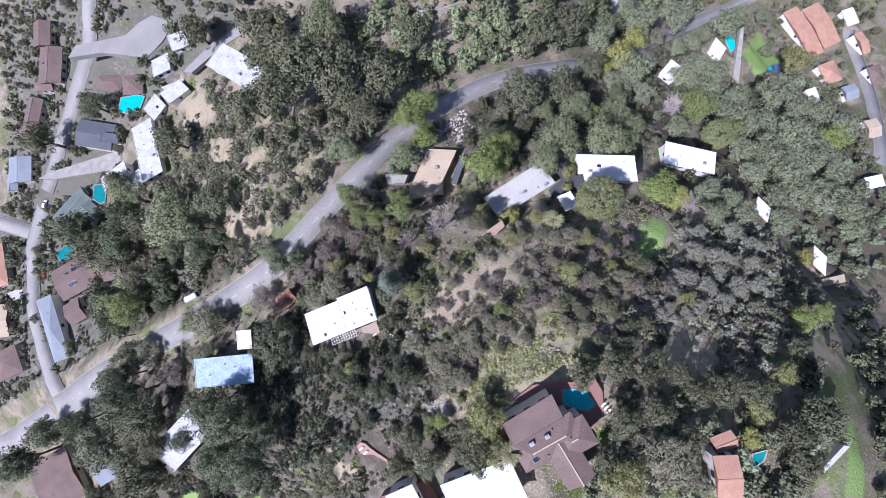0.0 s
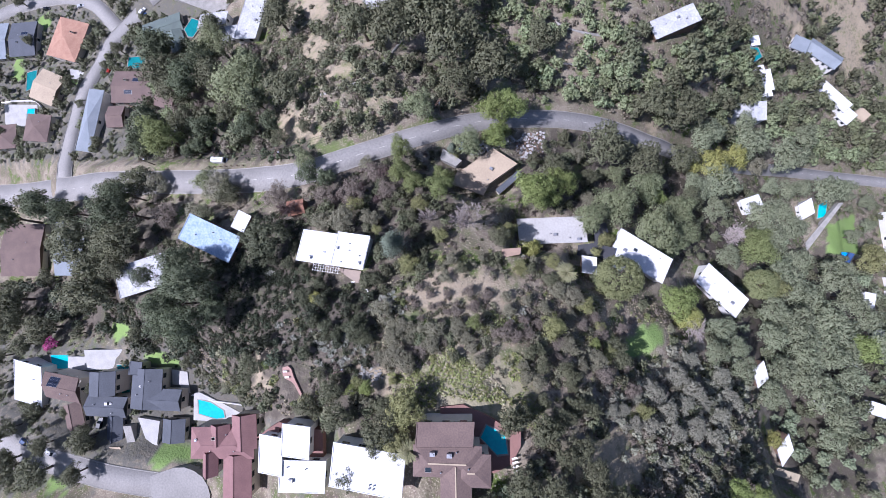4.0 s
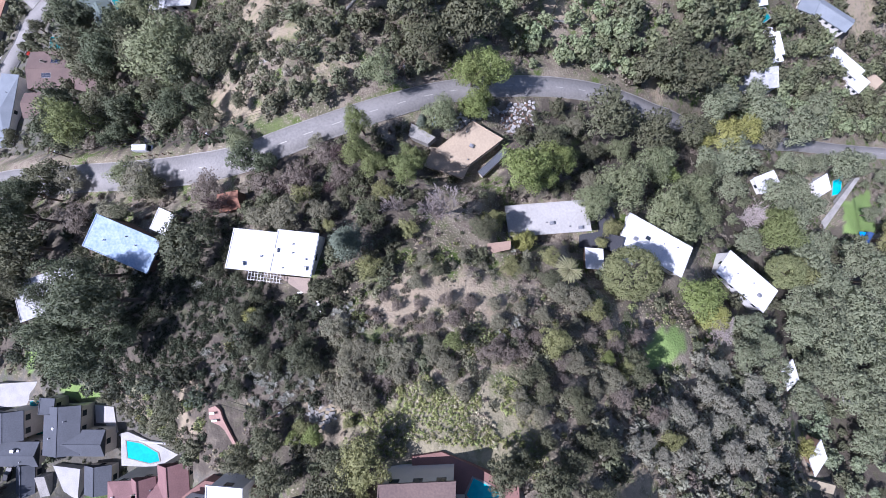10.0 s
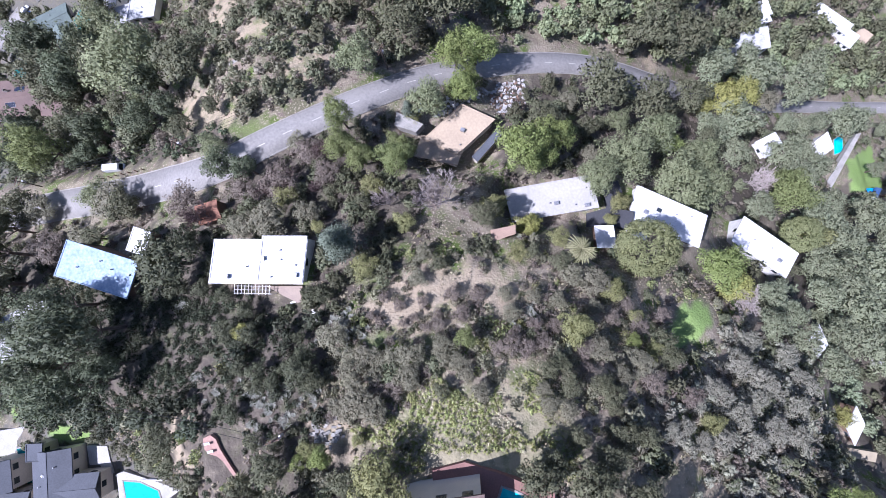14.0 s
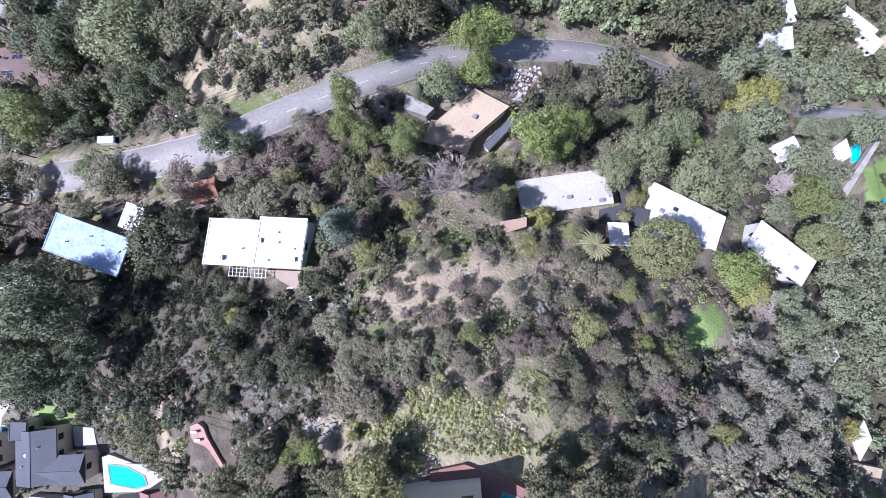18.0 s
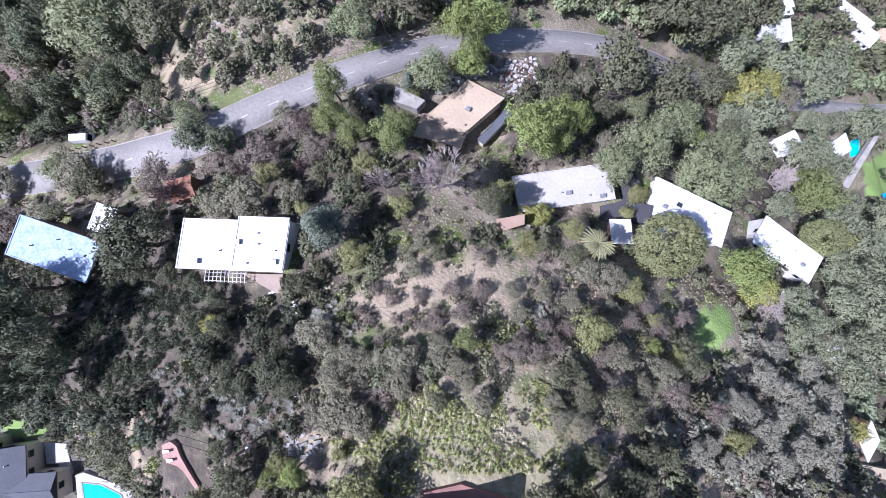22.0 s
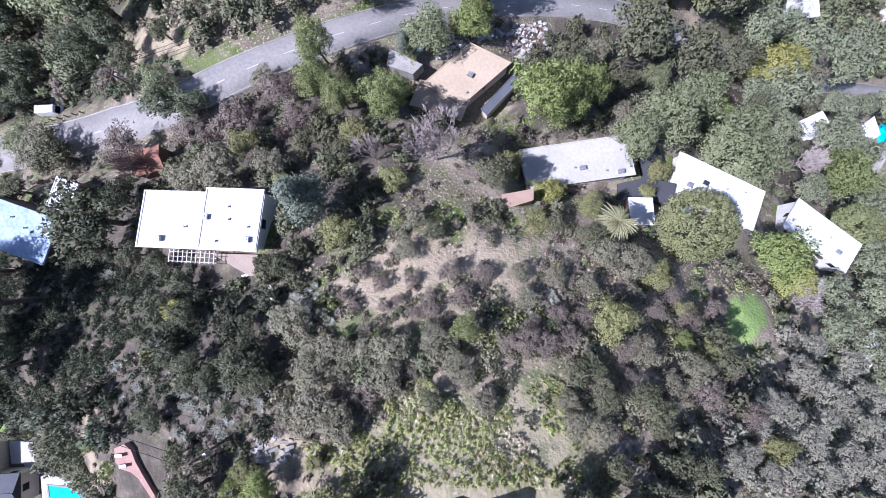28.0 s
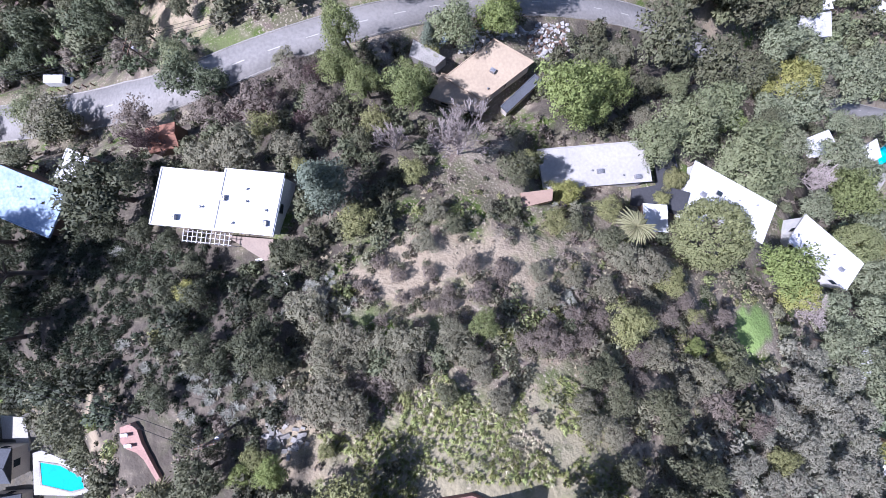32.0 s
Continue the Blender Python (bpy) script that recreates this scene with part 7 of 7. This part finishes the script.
for n, (cx, cy, count, spread) in enumerate(((*(-34.1, -4), 6, 0.9), (*(-29.8, -0.6), 7, 1.1), (*(-33.5, -13.4), 6, 1.0), (*(-45.1, -15.5), 8, 1.6), (*(-62.4, -12.7), 5, 0.7), (*(-38.3, -18.6), 5, 1.0), (*(-55.6, -14.8), 7, 1.4), (*(-71.5, 2.9), 5, 0.6), (*(-39.3, -13.3), 6, 1.2), (*(10, -1.3), 8, 1.6), (*(-46, -20.8), 5, 1.2), (*(11, 0.6), 12, 2.0), (*(-30.3, -3.5), 12, 2.6), (*(-29.4, 0.7), 8, 1.2), (*(-31.3, -14.6), 16, 3.0), (*(-40.5, -14.5), 14, 3.2), (*(-47.1, -13.3), 10, 2.4), (*(10.4, 20.2), 6, 0.9), (*(-92.7, 4.6), 5, 1.0))):
    agave_patch(cx, cy, count, spread, 70 + n)


# ---- vehicles ----
TYRE = material("tyre_rubber", (0.02, 0.02, 0.02), None, 1, 8)


def car(label, x, y, turn, paint, length=4.6, width=1.85, height=1.45, boxy=False, category="car", z=None):
    thing = new("van" if boxy else "car")
    thing.matrix_world = pose(x, y, land_at(x, y) + 0.12 if z is None else z, 0, 0, turn)
    h, l, w = height, length / 2, width / 2
    side = [(-l, 0.35), (l, 0.35), (l, 0.8), (l - 0.5, 0.95), (l - 0.9, h - 0.05), (-l + 0.1, h), (-l, 0.9)] if boxy else [(-l, 0.35), (l, 0.35), (l, 0.7), (l - 1.1, 0.9), (l - 1.9, h), (-l + 1.0, h), (-l + 0.2, 0.95), (-l, 0.9)]
    bm = bmesh.new()
    a, b = [bm.verts.new((p, -w + (0.14 if q > 1 else 0), q)) for p, q in side], [bm.verts.new((p, w - (0.14 if q > 1 else 0), q)) for p, q in side]
    bm.faces.new(a), bm.faces.new(b[::-1])
    for i in range(len(side)):
        j = (i + 1) % len(side)
        bm.faces.new((a[j], a[i], b[i], b[j]))
    bmesh.ops.recalc_face_normals(bm, faces=bm.faces)
    bmesh.ops.bevel(bm, geom=bm.edges, offset=0.06, segments=2, affect="EDGES")
    part("body", bm, paint, thing)
    f = l - 1.5 if not boxy else l - 0.7
    bm = bmesh.new()
    v = [bm.verts.new(p) for p in ((f + 0.36, -w + 0.2, 0.98), (f + 0.36, w - 0.2, 0.98), (f - 0.3, w - 0.28, h - 0.02), (f - 0.3, -w + 0.28, h - 0.02))]
    bm.faces.new(v)
    bmesh.ops.solidify(bm, geom=bm.faces, thickness=-0.04)
    part("windscreen", bm, GLASS, thing)
    for i in (-1, 1):
        for j in (-1, 1):
            wheel = part("wheel", tube(bmesh.new(), (i * (l - 0.85), j * (w - 0.18), 0.33), (i * (l - 0.85), j * (w + 0.03), 0.33), 0.33, 0.33, 14), TYRE, thing)
            part("rim", tube(bmesh.new(), (i * (l - 0.85), j * (w + 0.02), 0.33), (i * (l - 0.85), j * (w + 0.045), 0.33), 0.19, 0.17, 10), METAL, wheel)
        part("headlight", boxed(l - 0.06, i * (w - 0.4) - 0.18, 0.62, l + 0.02, i * (w - 0.4) + 0.18, 0.76), WHITE_WALL, thing)
    return tagged(thing, label, category)


PAINTS = [material(n, c, None, 2, 9, rough=0.25, bump=0) for n, c in (("white_paint", (0.8, 0.8, 0.8)), ("silver_paint", (0.45, 0.46, 0.48)), ("black_paint", (0.02, 0.02, 0.025)), ("red_paint", (0.3, 0.03, 0.02)), ("blue_paint", (0.05, 0.09, 0.2)))]
car("white box van parked beside the road", *(-111.8, 44.2), 4, PAINTS[0], 6.0, 2.3, 2.5, True, "van")
car("dark pickup parked behind a white van", *(-113.4, 48.6), 5, PAINTS[2], 5.0, 1.9, 1.5)
for n, (spot, turn) in enumerate((((-272.7, 151.1), 20), ((-301.9, 150.5), 15), ((-215.9, 141.7), 55), ((-230.3, 104.9), 80), ((-170, -75.3), -20), ((-154.4, -75.1), -15), ((-141.1, -63.9), 88), ((-109.9, 36.3), 4), ((-140.2, 194.4), 60), ((-215, 139.2), 75))):
    car("%s car parked along the road" % ("silver", "black", "white", "red", "dark blue")[n % 5] + " edge", *spot, turn, PAINTS[(1, 2, 0, 3, 4)[n % 5]])


# ---- utility poles, wires, rails ----
def utility_pole(x, y, height, turn, label):
    thing = new("utility_pole")
    thing.matrix_world = pose(x, y, land_at(x, y) - 0.3, 0, 0, turn)
    part("pole", tube(bmesh.new(), (0, 0, 0), (0, 0, height), 0.2, 0.13, 10), BARK, thing)
    for k, z in enumerate((height - 0.5, height - 1.6)):
        arm = part("crossarm", boxed(-1.5, -0.08, z - 0.08, 1.5, 0.08, z + 0.08), WOOD, thing)
        for i in (-1.35, -0.6, 0.6, 1.35):
            part("insulator", tube(bmesh.new(), (i, 0, z + 0.08), (i, 0, z + 0.3), 0.06, 0.03, 6), METAL, arm)
    can = tube(bmesh.new(), (0.45, 0, height - 3.4), (0.45, 0, height - 2.3), 0.3, 0.3, 12)
    part("transformer", can, METAL, thing)
    return tagged(thing, label, "utility pole", group="utility poles"), Vector((x, y, land_at(x, y) - 0.3 + height - 0.2))


tops = []
for spot, h, turn in (((-24.5, 68.6), 11, 60), ((-36.9, -19.1), 9, 20), ((21.3, 107), 11, 40), ((-79, 45), 9, 80), ((-152, 42.6), 9, 80)):
    tops.append(utility_pole(*spot, h, turn, "weathered wooden utility pole with crossarms")[1])


def cable(a, b, sag=1.2, off=0.0):
    cu = bpy.data.curves.new("cable", "CURVE")
    cu.dimensions, cu.bevel_depth = "3D", 0.035
    sp = cu.splines.new("POLY")
    sp.points.add(16)
    side = (b - a).cross(Vector((0, 0, 1))).normalized() * off
    for i in range(17):
        t = i / 16
        p = a.lerp(b, t) + side - Vector((0, 0, 4 * sag * t * (1 - t)))
        sp.points[i].co = (*p, 1)
    cu.materials.append(TYRE)
    tagged(new("cable", cu), "thin black overhead cable between poles", "cable", group="overhead cables")


for off in (-1.3, -0.5, 0.5, 1.3):
    cable(tops[0], tops[3], 2.0, off)
    cable(tops[3], tops[4], 2.0, off)
for off in (-0.6, 0.6):
    cable(tops[0], tops[2], 1.5, off)
    cable(tops[1], tops[1] + Vector((-75, 3, -16)), 2.5, off)

fence = new("roadside_rail")
x0, y0 = (-117, 41.4)
x1, y1 = (-99, 42.2)
fence.location = (x0, y0, land_at(x0, y0))
for i in range(7):
    t = i / 6
    px, py = (x1 - x0) * t, (y1 - y0) * t
    part("post", boxed(px - 0.12, py - 0.12, -1.5, px + 0.12, py + 0.12, land_at(x0 + px, y0 + py) - fence.location.z + 1.1), WOOD, fence)
tagged(fence, "row of stout wooden roadside posts", "fence")

# dashes along the middle of the main road
main = WAYS[0]
step = np.cumsum(np.r_[0, np.hypot(*np.diff(main.line, axis=0).T)])
for n, at in enumerate(np.arange(3, step[-1] - 3, 9.0)):
    i = int(np.searchsorted(step, at))
    j = min(i + 1, len(step) - 2)
    d = main.line[j + 1] - main.line[i]
    ob = part("lane_mark", boxed(-1.4, -0.09, 0, 1.4, 0.09, 0.012), LINE_PAINT)
    rise_angle = math.degrees(math.atan2(main.z[j + 1] - main.z[i], np.hypot(*d)))
    ob.matrix_world = pose(*main.line[i], main.z[i] + 0.115, 0, -rise_angle, math.degrees(math.atan2(d[1], d[0])))
    tagged(ob, "worn pale dash on the asphalt", "road marking", group="lane dashes", kind="structure")


# ---- terrace furniture, walls ----
def lounger(x, y, z, turn, label):
    thing = new("sun_lounger")
    thing.matrix_world = pose(x, y, z, 0, 0, turn)
    part("seat", boxed(-0.9, -0.33, 0.3, 0.45, 0.33, 0.4), WHITE_WALL, thing)
    bm = boxed(0, -0.33, 0, 0.7, 0.33, 0.09)
    bmesh.ops.rotate(bm, verts=bm.verts, cent=(0, 0, 0), matrix=Matrix.Rotation(-0.6, 3, "Y"))
    bmesh.ops.translate(bm, verts=bm.verts, vec=(0.45, 0, 0.33))
    part("backrest", bm, WHITE_WALL, thing)
    for i in (-0.8, 0.35):
        for j in (-0.28, 0.28):
            part("leg", boxed(i - 0.03, j - 0.03, 0, i + 0.03, j + 0.03, 0.3), METAL, thing)
    thing.scale = (0.75, 0.75, 0.75)
    tagged(thing, label, "lounger", group="white loungers")


ox, oy = (-54.8, -24.2)
lounger(ox - 0.6, oy + 0.4, overlook_z, 10, "white lounger on the overlook deck")
lounger(ox + 0.2, oy - 1.1, overlook_z, 10, "white lounger on the overlook deck")
lx, ly = (10.5, -35)
for i in range(4):
    lounger(lx + 0.3 * i, ly + 1.0 - 0.95 * i, deck_z, 30, "white lounger beside the ridge pool")
cx, cy = (-42.1, 3.8)
lounger(cx, cy, land_at(cx, cy) + 0.1, 20, "white garden seat below the terrace")
cx, cy = (-36.8, 1.6)
for i in range(3):
    lounger(cx + 0.5 * i, cy - 0.7 * i, land_at(cx + 0.5 * i, cy - 0.7 * i) + 0.1, 120, "white garden seats at a path's end")


def low_wall(label, points, mat, height=0.8, half=0.3):
    line = curve_through(points, 1.5)
    d = np.gradient(line, axis=0)
    d /= np.hypot(d[:, 0], d[:, 1])[:, None]
    side = np.stack([-d[:, 1], d[:, 0]], -1) * half
    z = land(line[:, 0], line[:, 1])
    rows = [np.column_stack([line + s * side, z + h]) for s, h in ((-1, -1.0), (-1, height), (1, height), (1, -1.0))]
    v = np.stack(rows, 1).reshape(-1, 3)
    i = np.arange(len(line) - 1) * 4
    f = np.concatenate([np.stack([i + k, i + (k + 1) % 4, i + 4 + (k + 1) % 4, i + 4 + k], -1) for k in (0, 1, 2)])
    tagged(arrays("low_wall", v, f, mat), label, "wall", kind="structure")


low_wall("pale stone retaining wall along the upper path", [(13.5, 125.6), (20.1, 121.5), (30.3, 120.6), (42.9, 121.4)], CONCRETE)
low_wall("pale stone retaining wall below the upper path", [(19, 104.3), (29, 105.4), (39.9, 105.7)], CONCRETE)
low_wall("pale footpath edge across the dry bank", [(-74, 72.5), (-69, 71.2), (-57.6, 74.9), (-49.8, 81.5), (-46.1, 93.2), (-44, 100.5)], CONCRETE, 0.25, 0.5)

for label, points, mat, height in (("pale stucco garden wall behind the twin pools", [(-306, 81.6), (-275.7, 82.1), (-262.5, 64.3)], WHITE_WALL, 1.5),
                                   ("brown board fence between two brown-roofed houses", [(-217.7, 80.8), (-201.9, 79.7), (-195.4, 78), (-174.8, 72.6)], WOOD, 1.6),
                                   ("pale wall below the pool terrace", [(-107.1, -48.2), (-96.3, -47.9), (-80.7, -47.9), (-79.6, -51.1)], WHITE_WALL, 1.0)):
    low_wall(label, points, mat, height, 0.12)


def rubble(label, points, count, mats, seed):
    """Loose slabs and boards lying about a yard, one heap for each colour."""
    rng = random.Random(seed)
    p = np.array(points)
    for k, mat in enumerate(mats):
        bm, done = bmesh.new(), 0
        while done < count:
            x, y = rng.uniform(*sorted((p[:, 0].min(), p[:, 0].max()))), rng.uniform(*sorted((p[:, 1].min(), p[:, 1].max())))
            if not inside(points, np.array([x]), np.array([y]))[0]:
                continue
            one = boxed(-rng.uniform(0.15, 0.7), -rng.uniform(0.1, 0.45), -0.2, rng.uniform(0.15, 0.7), rng.uniform(0.1, 0.45), rng.uniform(0.1, 0.35))
            bmesh.ops.transform(one, matrix=pose(x, y, land_at(x, y) + rng.uniform(0, 0.25), rng.uniform(-20, 20), rng.uniform(-20, 20), rng.uniform(0, 180)), verts=one.verts)
            me = bpy.data.meshes.new("scrap")
            one.to_mesh(me)
            one.free()
            bm.from_mesh(me)
            bpy.data.meshes.remove(me)
            done += 1
        tagged(part("scrap_heap", bm, mat), label, "scrap", kind="stuff")


rubble("loose boards and slabs in a cluttered yard", [(6.9, 68.6), (16.2, 71.6), (15.5, 58.7), (7.4, 56.3), (4.4, 61.4)], 70, (PALE_CONCRETE, WOOD, TRIM), 5)
rubble("loose slabs and sheets beside a tan house", [(-11.9, 55.1), (-7.8, 61.1), (-3.4, 63.7), (2.9, 66.4), (5.2, 64.4), (-0.3, 60.6), (-7.7, 56.1)], 55, (PALE_CONCRETE, TRIM), 6)
rubble("broken stone on the slope below the seats", [(-33.6, -17.4), (-28.3, -17.4), (-25.9, -20.1), (-28.6, -22.4), (-32.5, -20.9)], 50, (CONCRETE,), 7)

def wheelie_bin(label, x, y, mat, turn=0):
    thing = new("wheelie_bin")
    thing.matrix_world = pose(x, y, land_at(x, y), 0, 0, turn)
    bm = bmesh.new()
    low, high = [[bm.verts.new((i * k, j * k, z)) for i, j in ((-1, -1), (1, -1), (1, 1), (-1, 1))] for k, z in ((0.3, 0.0), (0.42, 1.1))]
    for i in range(4):
        bm.faces.new((low[i], low[(i + 1) % 4], high[(i + 1) % 4], high[i]))
    bm.faces.new(low[::-1]), bm.faces.new(high)
    part("body", bm, mat, thing)
    part("lid", boxed(-0.46, -0.46, 1.1, 0.46, 0.5, 1.18), mat, thing)
    for j in (-0.3, 0.3):
        part("wheel", tube(bmesh.new(), (-0.36, j - 0.05, 0.12), (-0.36, j + 0.05, 0.12), 0.14, 0.14, 10), TYRE, thing)
    tagged(thing, label, "bin")


wheelie_bin("green plastic wheelie bin beside a tan house", -6.2, 62.5, material("green_plastic", (0.02, 0.3, 0.2), (0.02, 0.24, 0.16), 1, 8, rough=0.4))
wheelie_bin("blue plastic bin beside a terracotta patio", 9.6, 20.6, material("blue_plastic", (0.02, 0.12, 0.4), (0.02, 0.1, 0.32), 1, 8, rough=0.4), 20)

# white trellis along the long house
tr = new("trellis")
(ax, ay), (bx, by) = (-54.6, 8), (-46.2, 7.8)
tz = 43.6
tr.matrix_world = pose(ax, ay, tz, 0, 0, math.degrees(math.atan2(by - ay, bx - ax)))
span = math.hypot(bx - ax, by - ay)
for i in range(3):
    part("rail", boxed(0, -0.4 - 0.8 * i, 0, span, -0.32 - 0.8 * i, 0.1), WHITE_WALL, tr)
for i in range(int(span / 0.8) + 1):
    part("slat", boxed(0.8 * i, -2.2, 0.102, 0.8 * i + 0.1, 0, 0.2), WHITE_WALL, tr)
for i in range(4):
    part("post", boxed(span * i / 3 - 0.06, -2.1, -4, span * i / 3 + 0.06, -1.98, 0), WHITE_WALL, tr)
tagged(tr, "white wooden trellis along a white house", "trellis")

sx, sy, sz, sl, sw, st = 221.7, 51.2, -96.1, 3.2, 9.7, -0
slide = new("inflatable_slide")
slide.matrix_world = pose(sx, sy, land_at(sx, sy), 0, 0, st)
part("ramp", tube(bmesh.new(), (-1.5, -4, 0.6), (1.5, 5, 2.2), 1.4, 1.6, 12), PAINTS[4], slide)
part("base", boxed(-2.4, -5, 0, 2.4, 5.5, 0.7), material("bright_blue_vinyl", (0.02, 0.3, 0.75), None, 1, 5, rough=0.4), slide)
tagged(slide, "bright blue inflatable slide on grass", "slide")
